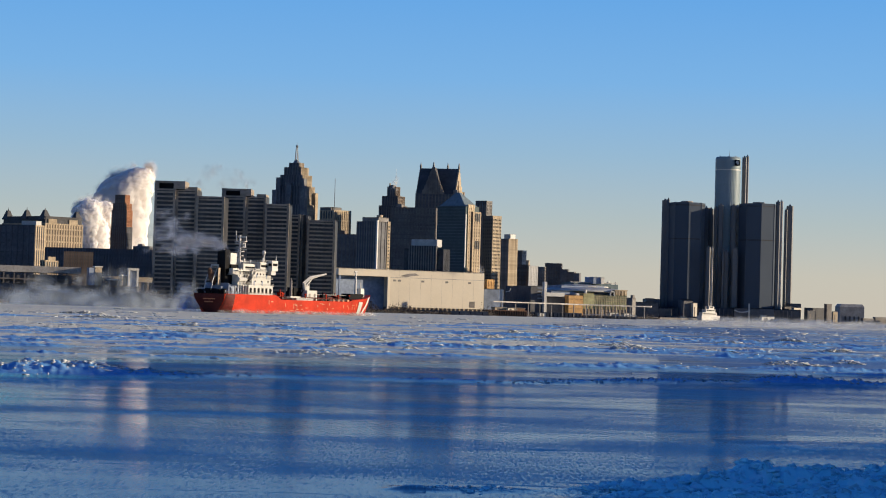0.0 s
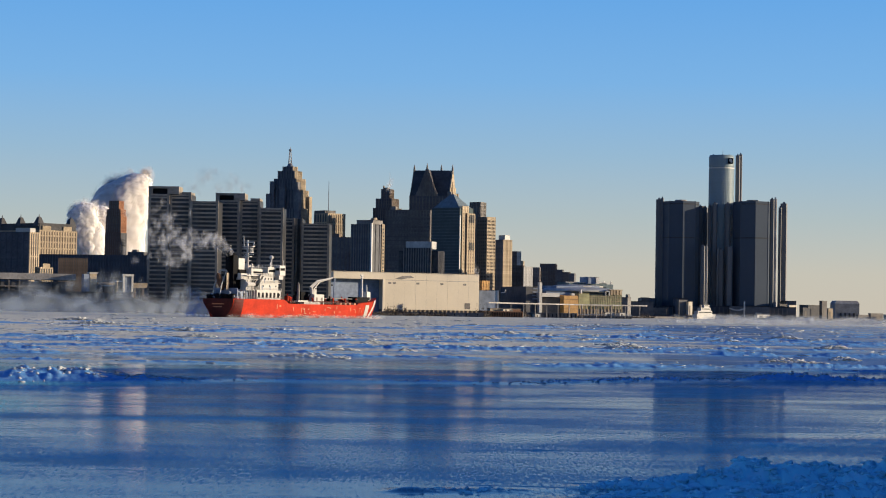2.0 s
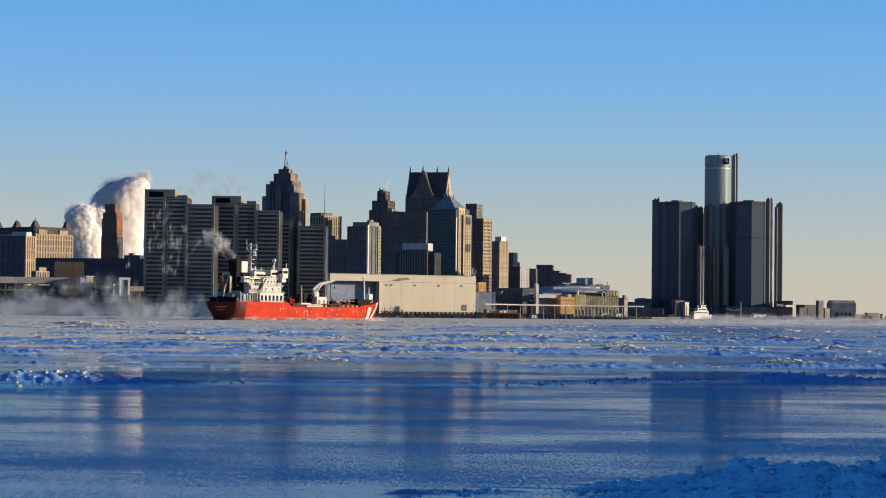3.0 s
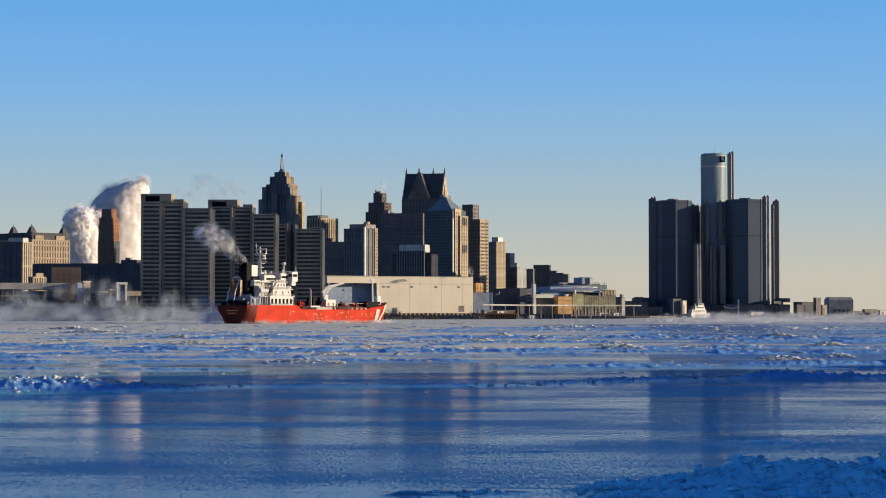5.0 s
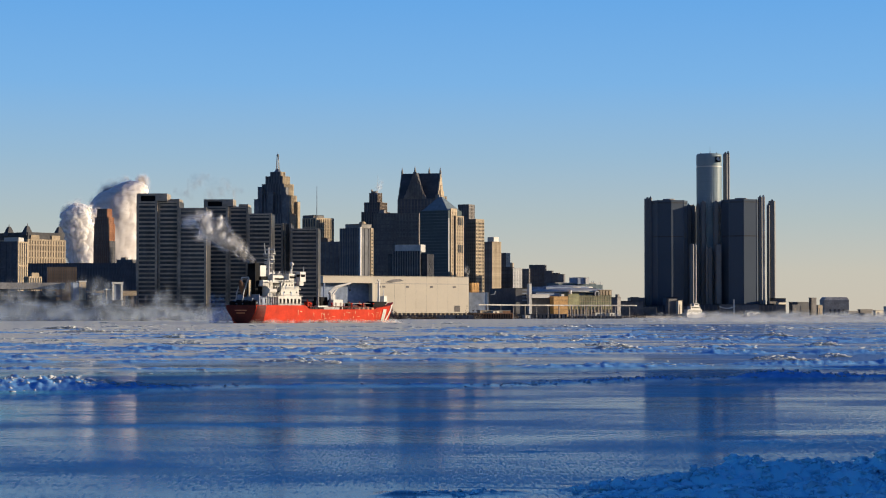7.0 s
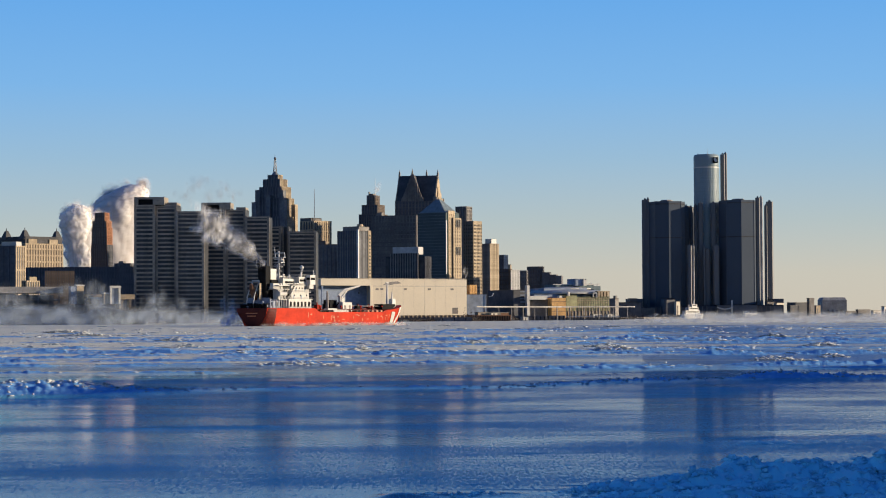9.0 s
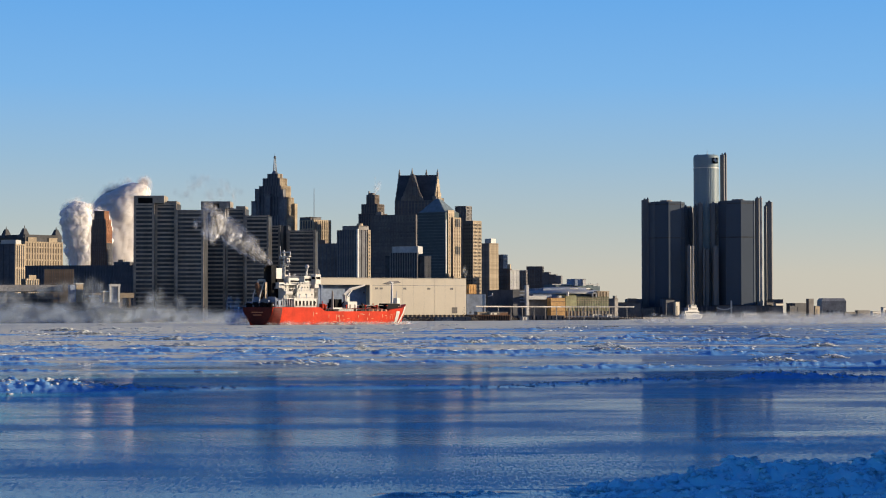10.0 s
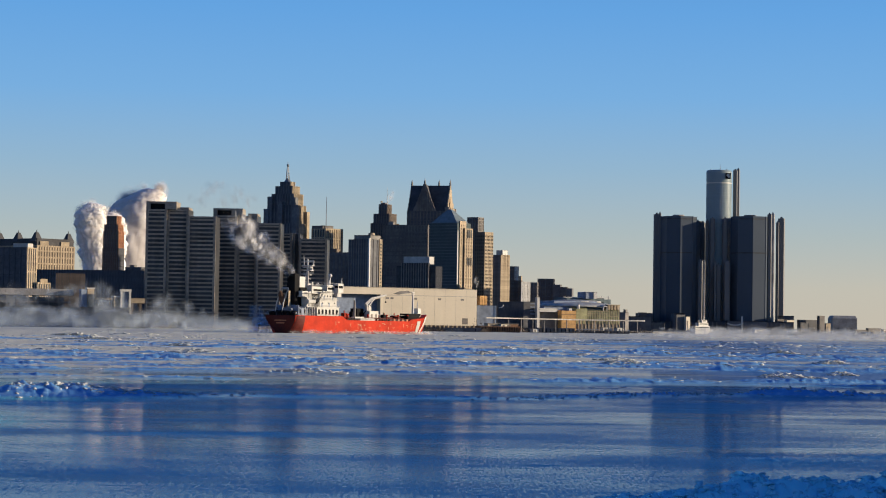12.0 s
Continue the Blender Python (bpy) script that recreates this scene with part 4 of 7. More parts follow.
# -- the ribbed dark hotel block behind the arena --
def ribbed_block():
    ob, w, d, top = tower("ribbed_hotel", "dark ribbed block with a pale roof box", -32.0, 2115.9, -18, 41.5, 19.9, 64.7, wall="shade_wall", core="glass", front=(0, 0), right=(0, 7))
    mass(ob, "front_bay", -w / 2 + 6, w / 2 - 6, -d / 2 - 3, -d / 2 + 0.2, 0, top + 3, "glass")
    lattice(ob, "front", -d / 2 - 3, -w / 2 + 6, w / 2 - 6, 0, top + 3, 0, 11, "grey_wall", 1.0, 0)
    mass(ob, "roof_box", -w / 2 + 7.5, w / 2 - 7, -d / 2, d / 4, top + 2, top + 9.5, "pale_roof", 0.3)
    # white slab on the right end puts its sunlight into the colour
    bm = bmesh.new()
    box(bm, w / 2 - 7.6, w / 2 - 6.5, -d / 2 - 0.3, d / 4, top + 2.3, top + 9.6)
    part("roof_box_end", bm, "white", ob)


ribbed_block()


# -- the arena --
def arena():
    cx, cy, yaw, w, d, h = -61.4, 1924.3, 26, 144.4, 95.0, 38.5
    ob = thing("arena", "large windowless cream arena with a shaded loggia at one end", "arena", pose(cx, cy, BASE, 0, 0, yaw))
    top, f = h - BASE, -d / 2
    x0, xr, x1 = -w / 2, -w / 2 + w * 0.335, w / 2
    mass(ob, "main_wall", xr, x1, f, d / 2, 3.2, top, "cream")
    mass(ob, "rear_wall", x0, xr, f + 9, d / 2, 0, top - 6, "bluegrey")
    mass(ob, "roof_fascia", x0, xr, f, d / 2, top - 6.5, top, "cream")
    mass(ob, "plinth", xr + 1, x1 - 1, f + 1.5, d / 2 - 2, 0, 3.2, "dark_wall", 0)
    for i in range(22):
        x = xr + 2 + (x1 - xr - 5) * i / 21
        part("plinth_pier", box(bmesh.new(), x, x + 1.2, f - 0.2, f + 1.4, 0, 3.2), "limestone", ob)
    for k, (a, b) in enumerate(((0.05, 0.13), (0.34, 0.38), (0.59, 0.63), (0.83, 0.87))):
        bm = bmesh.new()
        L = x1 - xr
        for j in range(2 if k == 0 else 1):
            box(bm, xr + L * a + j * 4.5, xr + L * a + j * 4.5 + 3.0, f - 0.12, f + 0.2, top - 10.5, top - 8.8)
        part("vent", bm, "grey_wall", ob)
    bm = bmesh.new()
    box(bm, x1 - 14.5, x1 - 9, f - 0.15, f + 0.4, 4.5, 10)
    part("gate", bm, "dark_wall", ob, "dark loading gate")
    for k in range(1, 9):
        bm = bmesh.new()
        x = xr + (x1 - xr) * k / 9
        box(bm, x - 0.05, x + 0.05, f - 0.04, f + 0.1, 3.2, top)
        part("panel_joint", bm, "concrete", ob)
    bm = bmesh.new()
    box(bm, xr, x1, f - 0.1, f + 0.1, top - 7.1, top - 6.7)
    part("panel_joint", bm, "concrete", ob)
    bm = bmesh.new()
    box(bm, xr - 0.6, xr + 1.8, f - 0.35, f + 1.0, 1.0, top - 6.5)
    part("corner_post", bm, "cream", ob)
    for k in range(5):
        bm = bmesh.new()
        a = x0 + 3 + k * 8
        box(bm, a, a + 2.0, f + 8.4, f + 9.1, 1, 8)
        part("door", bm, "dark_wall", ob)
    bm = bmesh.new()
    xm = xr + (x1 - xr) * 0.12
    bm.faces.new([bm.verts.new((xm + u, f - 0.03, top - w2)) for u, w2 in ((0, 5.6), (6, 6.3), (12, 5.2), (19, 4.4), (15, 2.6), (7, 3.2), (3, 4.6))])
    part("stain", bm, "grey_wall", ob, "dark weather stain")
    part("column", box(bmesh.new(), x0 + 1, x0 + 2.4, f + 0.5, f + 2, 0, top - 6.5), "bluegrey", ob)


arena()
tower("brick_annex", "small sunlit brick rooftop house beside the arena", 30.5, 1983.4, -60, 3.1, 8.1, 33.9, wall="orange", core="brown_wall", front=(3, 1), right=(4, 4), pier=1.2)


# -- hotel of four round-cornered glass towers about a cylinder --
def glass_tower(ob, x, y, r, top, flat):
    bm = bmesh.new()
    plan = [(x + r * flat * math.cos(a), y + r * math.sin(a)) for a in [radians(45 * i) for i in range(8)]]
    prism(bm, plan, 0, top)
    t = part("glass_shaft", bm, "tower_glass", ob)
    for z in (top * 0.68, top - 4.5):
        bm = bmesh.new()
        prism(bm, [(x + (px - x) * 1.006, y + (py - y) * 1.006) for px, py in plan], z, z + 1.6)
        part("plant_floor", bm, "glass", t)
    bm = bmesh.new()
    for px, py in plan:
        box(bm, px - 0.35, px + 0.35, py - 0.35, py + 0.35, 0, top + 0.3)
    part("mullion", bm, "tower_glass", t)
    bm = bmesh.new()
    for k in range(1, 38):
        prism(bm, [(x + (px - x) * 1.003, y + (py - y) * 1.003) for px, py in plan], top * k / 38, top * k / 38 + 0.5)
    part("floor_edge", bm, "tower_glass", t)
    bm = bmesh.new()
    prism(bm, ring(r * 0.34, 8, x, y), top - 0.5, top + 2.6, 0.92)
    part("roof_plant", bm, "grey_wall", t)


def shaft(ob, x, y, w, d, z0, z1, mat="core"):
    bm = bmesh.new()
    c = min(w, d) * 0.2
    prism(bm, [(x - w / 2 + c, y - d / 2), (x + w / 2 - c, y - d / 2), (x + w / 2, y - d / 2 + c), (x + w / 2, y + d / 2 - c),
               (x + w / 2 - c, y + d / 2), (x - w / 2 + c, y + d / 2), (x - w / 2, y + d / 2 - c), (x - w / 2, y - d / 2 + c)], z0, z1)
    prism(bm, [(x - w * 0.2, y - 2), (x + w * 0.2, y - 2), (x + w * 0.2, y + 2), (x - w * 0.2, y + 2)], z1, z1 + 2.2, 0.6)
    part("lift_shaft", bm, mat, ob)


def hotel_towers():
    D = 2850.0
    x0 = 364.4
    ob = thing("riverfront_hotel_towers", "cluster of dark glass octagonal towers round a tall cylindrical tower", "building", pose(x0, D, BASE))
    H1, H0 = 157.1 - BASE, 222.8 - BASE

    def at(px, deep):
        return (px - 784) * (D + deep) / 3700 - x0

    def up(py, deep):
        return 4.5 + (556 - py) * (D + deep) / 3700 - BASE

    glass_tower(ob, at(1186, -30), -30, 25.0, H1, 0.98)
    glass_tower(ob, at(1313, -26), -26, 26.0, H1 + 1.4, 1.0)
    glass_tower(ob, at(1222, 52), 52, 22.0, H1 - 4, 0.8)
    glass_tower(ob, at(1317, 56), 56, 20.0, H1 - 3, 0.8)
    bm = bmesh.new()                                    # the cylinder, with its crown
    prism(bm, ring(17.0, 48), 0, H0 - 17)
    prism(bm, ring(16.2, 48), H0 - 17, H0 - 15.4)
    prism(bm, ring(17.3, 48), H0 - 15.4, H0 - 2.4)
    prism(bm, ring(17.3, 48), H0 - 2.4, H0, 0.93)
    cyl = part("cylinder", bm, "teal_glass", ob, "tall glass cylinder")
    bm = bmesh.new()
    prism(bm, ring(17.5, 48), H0 - 18.4, H0 - 17.0)
    part("crown_ring", bm, "white", cyl)
    bm = bmesh.new()
    for i in range(48):
        c, s = math.cos(i * math.pi / 24), math.sin(i * math.pi / 24)
        tube(bm, (17.05 * c, 17.05 * s, 0), (17.05 * c, 17.05 * s, H0 - 18.5), 0.10, n=4)
    part("mullion", bm, "teal_glass", cyl)
    for k in range(1, 50):
        z = (H0 - 18.5) * k / 50
        if k == 1:
            first = part("floor_ring", prism(bmesh.new(), ring(17.06, 48), -0.2, 0.2), "teal_glass", cyl)
            first.matrix_basis = pose(0, 0, z)
        else:
            share("floor_ring", first, cyl, 0, 0, z)
    part("sign_panel", box(bmesh.new(), 6.6, 13.6, -17.7, -9.0, H0 - 12.0, H0 - 4.4), "black", cyl, "dark square sign panel")
    bm = bmesh.new()
    tube(bm, (9.8, -18.0, H0 - 7.4), (9.8, -17.6, H0 - 7.4), 2.0, n=20)
    tube(bm, (11.0, -18.1, H0 - 9.4), (11.0, -17.6, H0 - 9.4), 1.5, n=16)
    part("sign_disc", bm, "white", cyl, "pale round emblem")
    bm = bmesh.new()
    tube(bm, (1.5, 0, H0), (1.5, 0, H0 + 9), 0.3, 0.1, 6)
    for a in (0.6, 1.9, 3.4, 4.7, 5.6):
        tube(bm, (12 * math.cos(a), 12 * math.sin(a), H0 - 0.5), (12 * math.cos(a), 12 * math.sin(a), H0 + 1.6), 0.8, 0.6, 6)
    part("antenna", bm, "steel", cyl)
    for pa, pb, deep, top, low in ((1282, 1289.5, 14, 272, 556), (1288.0, 1293.5, 18, 270, 556),
                                   (1142.3, 1153, -26, 352, 556), (1150.5, 1155.5, -30, 350, 556),
                                   (1343.5, 1351, -34, 349, 556), (1350, 1356, -32, 348, 556),
                                   (1359, 1364, 16, 363, 556), (1362.5, 1374, 22, 356, 556),
                                   (1217, 1224, 20, 363, 556), (1225, 1233, 22, 365, 556),
                                   (1241.5, 1250.5, -24, 358, 556), (1264, 1273.5, -24, 358, 556), (1273, 1280.5, -14, 360, 556),
                                   (1234.5, 1240, -20, 362, 556),
                                   (1222, 1229.5, -66, 433, 556), (1230.8, 1234.5, -62, 434, 556), (1253, 1262.5, -36, 440, 556),
                                   (1267.5, 1278, -42, 434, 556), (1250.5, 1254, -40, 436, 556)):
        a, b = at(pa, deep), at(pb, deep)
        # three slim paler shafts carry the sunlit edges in their colour
        shaft(ob, (a + b) / 2, deep, b - a, (b - a) * 0.9, 0, up(top, deep), "concrete" if pa in (1230.8, 1350, 1273) else "core")
    for a, b, yy, py in ((1125, 1240, -74, 541), (1240, 1392, -70, 539), (1180, 1200, -92, 526), (1276, 1345, -88, 538), (1118, 1142, -60, 527), (1374, 1392, -50, 528)):
        mass(ob, "podium", at(a, yy), at(b, yy), yy, yy + 50, 0, up(py, yy), "shade_wall")
    bm = bmesh.new()
    for i in range(34):
        a = at(1128 + i * 7.5, -75)
        box(bm, a, a + 0.9, -75.0, -73.9, 0, up(541, -74))
    part("podium_pier", bm, "dark_wall", ob)


hotel_towers()

# ---- low buildings and works along the water ----
def convention_centre():
    D = 2000.0
    u = D / 3700
    ob = thing("convention_centre", "convention centre with shallow curved pale roofs and olive glazed front", "building", pose((1012 - 784) * u, D, BASE, 0, 0, 24))

    cos_t, sin_t = math.cos(radians(24)), math.sin(radians(24))

    def X(px, deep=0.0):
        """Along the front, at a depth behind it, on a given bearing."""
        k = (px - 784) / 3700
        return (k * (D + deep * cos_t) + deep * sin_t - 228 * u) / (cos_t - k * sin_t)

    def Z(py):
        return 4.5 + (556 - py) * u - BASE

    def lens_roof(name, pa, pb, deep, half, py_low, py_top, mat):
        """A shallow domed roof over an oval plan, with a thick pale eaves board."""
        cx, rx = (X(pa, deep) + X(pb, deep)) / 2, (X(pb, deep) - X(pa, deep)) / 2
        plan = [(cx + rx * math.cos(i * math.pi / 18), deep + half * math.sin(i * math.pi / 18)) for i in range(36)]
        bm = bmesh.new()
        z, top = Z(py_low), Z(py_top)
        prev = 1.0
        for k in range(5):
            a, b = k / 5, (k + 1) / 5
            grow = math.sqrt(1 - (b * 0.96) ** 2)
            pts = [(cx + (x - cx) * prev, deep + (y - deep) * prev) for x, y in plan]
            prism(bm, pts, z + (top - z) * a, z + (top - z) * b, grow / prev)
            prev = grow
        roof = part(name, bm, mat, ob)
        part("eaves_board", prism(bmesh.new(), [(cx + (x - cx) * 1.015, deep + (y - deep) * 1.015) for x, y in plan], z - 0.9, z + 0.05), "white", roof, "pale eaves board")
        return roof

    mass(ob, "hall", X(950, 16), X(1060, 16), 16, 76, 0, Z(518), "bluegrey")
    lens_roof("main_roof", 944, 1072, 42, 34, 515.5, 508.5, "pale_roof")
    mass(ob, "clerestory", X(968, 30), X(1044, 30), 30, 66, Z(512), Z(507), "bluegrey", 0.2)
    lens_roof("upper_roof", 964, 1047, 50, 20, 507, 504, "pale_roof")
    mass(ob, "attic", X(990, 50), X(1056, 50), 50, 76, Z(508), Z(499.5), "teal_roof", 0.3)
    mass(ob, "attic_step", X(1056, 50), X(1068, 50), 50, 76, Z(512), Z(502.5), "teal_roof", 0.3)
    part("attic_edge", box(bmesh.new(), X(984, 49.4), X(1068, 49.4), 49.4, 50.0, Z(500.5), Z(499.2)), "white", ob)
    mass(ob, "plant_box", X(1024, 44), X(1038, 44), 44, 62, Z(502), Z(489.5), "bluegrey")
    # the box's sunlit end, made as a white block
    mass(ob, "plant_box_end", X(1038, 42), X(1043.5, 42), 42, 62, Z(502), Z(490), "white")
    for px in (1049, 1052, 1064):
        part("roof_vent", tube(bmesh.new(), (X(px, 52), 52, Z(503)), (X(px, 52), 52, Z(496.5)), 0.5), "white", ob)
    # olive curtain wall
    front = mass(ob, "glazed_front", X(1010, 2), X(1083.5, 2), 2, 40, 0, Z(522.5), "olive")
    mass(ob, "glazed_corner", X(1007.5, 1.4), X(1026, 1.4), 1.4, 30, 0, Z(519.5), "olive")
    for i in range(25):
        x = X(1010, 2) + (X(1083.5, 2) - X(1010, 2)) * i / 24
        part("mullion", box(bmesh.new(), x - 0.06, x + 0.06, 1.7, 2.1, 0, Z(523)), "slab", front)
    for py in (526, 530, 534):
        part("transom", box(bmesh.new(), X(1027, 1.5), X(1083.5, 1.5), 1.5, 2.05, Z(py), Z(py) + 0.35), "limestone", front)
    for px in (1064, 1069, 1074.5, 1080):
        mass(ob, "lit_pier", X(px, 4), X(px + 3.6, 4), 4, 8, 6, Z(513.5), "limestone", 0.2)
    part("pier_beam", box(bmesh.new(), X(1062, 3.8), X(1085, 3.8), 3.8, 9, Z(514), Z(512.6)), "limestone", ob)
    part("dark_recess", box(bmesh.new(), X(1062.5, 8.5), X(1084, 8.5), 8.5, 20, 6, Z(514)), "dark_wall", ob)
    bm = bmesh.new()
    for a, b, c, d in ((1055, 1056.2, 515.5, 524), (1061, 1062.2, 515.5, 524), (1055, 1062.2, 515.5, 517)):
        box(bm, X(a, 1.0), X(b, 1.0), 1.0, 3.0, Z(d), Z(c))
    part("white_frame", bm, "white", ob)
    part("entrance_drum", prism(bmesh.new(), ring(1.5, 16, X(1011.5), 1), Z(521), Z(514), 0.9), "white", ob)
    # the canopy and its pylon
    mass(ob, "pylon", X(938, -6), X(942.5, -6), -6, -2, 0, Z(503), "white", 0.2)
    mass(ob, "canopy", X(941, -6), X(974, -6), -6, 10, Z(528), Z(521.5), "white", 0.2)
    mass(ob, "dark_wing", X(914, 4), X(938, 4), 4, 60, 0, Z(510.5), "shade_wall")
    for py in (515, 521, 527, 533):
        part("wing_window_band", box(bmesh.new(), X(926, 3.7), X(936, 3.7), 3.7, 4.1, Z(py), Z(py - 2)), "bluegrey", ob)
    mass(ob, "dark_base", X(941, 0), X(982, 0), 0, 14, 0, Z(528.5), "dark_wall")
    mass(ob, "orange_block", X(981.5, -8), X(1006.5, -8), -8, 8, 0, Z(525), "orange", 0.4, "sunlit orange brick stair block")
    for py in (532, 541, 549):
        part("ledge", box(bmesh.new(), X(981.2, -8.3), X(1006.8, -8.3), -8.3, -7.9, Z(py), Z(py) + 0.35), "brown_wall", ob)
    part("roof_lantern", box(bmesh.new(), X(995, -4), X(1000, -4), -4, 0, Z(525.5), Z(521)), "white", ob)
    mass(ob, "lower_arcade", X(1007, -2), X(1084, -2), -2, 2, 0, Z(548), "dark_wall", 0.2)
    for i in range(13):
        x = X(1009) + (X(1082) - X(1009)) * i / 12
        part("arcade_pier", box(bmesh.new(), x - 0.3, x + 0.3, -2.6, -1.9, 0, Z(540)), "limestone", ob)


convention_centre()
tower("ferry_shed", "blue-grey shed with a pale pipe", 31.1, 1935.8, 20, 19.0, 16.0, 24.3, wall="bluegrey")
tower("dark_shed", "low dark flat-roofed shed", 44.0, 1980.0, 0, 1.1, 40.0, 24.1, wall="dark_wall", core="glass", front=(2, 9), pier=0.5, band=0.9)
tower("low_block", "low grey block with a roof stair", 191.9, 2305.5, -30, 6.9, 8.8, 23.1, wall="grey_wall", box_on=(0.5, 0.9, 3, "grey_wall"))
tower("low_block", "low dark block by the hotel towers", 236.0, 2620.0, 0, 28.1, 40.0, 20.6, wall="dark_wall", box_on=(0.5, 0.85, 5, "dark_wall"))


def pipe_post(label, x, y, z, h, bend):
    ob = thing("white_post", label, "post", pose(x, y, 2.0), "white posts")
    bm = bmesh.new()
    box(bm, -1.2, 1.2, -1.2, 1.2, 0, h)
    part("shaft", bm, "white", ob)
    if bend:
        bm = bmesh.new()
        tube(bm, (4, 0, h - 1.5), (7.5, 0, h - 1.0), 0.35)
        tube(bm, (7.5, 0, h - 1.0), (8.2, 0, h + 1.5), 0.35)
        part("bent_pipe", bm, "white", ob)


pipe_post("square white post with a bent pipe beside a shed", 39.6, 1880.0, 0, 23.3 - 2, True)


# -- elevated walkway on posts along the water --
def elevated_way():
    ob = thing("elevated_walkway", "long pale elevated walkway on thin posts by the water", "walkway", pose(0, 0, 0))
    pts = [(33.0, 1850.0), (58.9, 1880.0), (112.7, 1925.0), (181.7, 1955.0)]
    z = (12.6, 12.5, 12.4, 12.4)
    for i in range(3):
        (xa, ya), (xb, yb) = pts[i], pts[i + 1]
        bm = bmesh.new()
        v = []
        for x, y, h in ((xa, ya, z[i]), (xb, yb, z[i + 1])):
            for dy, dz in ((-2, -0.55), (2, -0.55), (2, 0.55), (-2, 0.55)):
                v.append(bm.verts.new((x + dy * 0.3, y + dy, h + dz)))
        for f in ((0, 1, 2, 3), (7, 6, 5, 4), (0, 4, 5, 1), (1, 5, 6, 2), (2, 6, 7, 3), (3, 7, 4, 0)):
            bm.faces.new([v[k] for k in f])
        part("deck_beam", bm, "concrete", ob)
        n = 5 if i else 2
        for k in range(n):
            s = (k + 0.5) / n
            bm = bmesh.new()
            x, y, h = xa + (xb - xa) * s, ya + (yb - ya) * s, z[i] + (z[i + 1] - z[i]) * s
            tube(bm, (x, y, 0.5), (x, y, h - 0.5), 0.5)
            part("post", bm, "grey_wall", ob)


elevated_way()


# -- wharves: dark quay fronts with pale rails and stacked goods --
def quay(label, x0, x1, y, z, mat, posts=12, rail_mat="cream", turn=0.0):
    w = x1 - x0
    ob = thing("quay", label, "quay", pose((x0 + x1) / 2, y, 0, 0, 0, turn), "quays")
    bm = bmesh.new()
    box(bm, -w / 2, w / 2, 0, 16, -0.4, z)
    part("quay_wall", bm, mat, ob)
    first = part("fender", box(bmesh.new(), -0.3, 0.3, -0.5, 0.05, -0.3, z - 0.7), "black", ob)
    for i in range(posts):
        x = -w / 2 + w * (i + 0.5) / posts
        if i == 0:
            first.matrix_basis = pose(x, 0, 0)
        else:
            share("fender", first, ob, x, 0, 0)
    if rail_mat:
        bm = bmesh.new()
        box(bm, -w / 2, w / 2, 0.2, 0.5, z + 0.5, z + 1.3)
        part("rail", bm, rail_mat, ob)


quay("rusty sheet-pile quay with dark fenders", 26.3, 62.3, 1806.0, 5.2, "rust", 16, "", 20)
quay("dark timber quay front", -60.8, 26.4, 1752.0, 3.4, "shade_wall", 9, "")
quay("dark quay under the convention centre with pale rail", 66.8, 115.8, 1936.0, 4.5, "dark_wall", 14, "")
quay("quay with a bright white rail", 118.3, 171.1, 1990.0, 2.6, "dark_wall", 16, "white")
quay("quay below the hotel towers", 226.4, 464.2, 2705.0, 4.5, "shade_wall", 30, "")


def goods(label, x, y, z, w, h, mat, d=6.0):
    ob = thing("container_shed", label, "shed", pose(x, y, z, 0, 0, 28), "sheds along the quays")
    mass(ob, "wall", -w / 2, w / 2, 0, d, 0, h, mat, 0.3)
    bm = bmesh.new()
    box(bm, -w / 2 - 0.3, w / 2 + 0.3, -0.4, d + 0.3, h - 0.25, h + 0.15)
    part("roof_edge", bm, "grey_wall", ob)
    bm = bmesh.new()
    box(bm, -w * 0.3, -w * 0.05, -0.12, 0.1, 0, h * 0.7)
    part("door", bm, "dark_wall", ob)


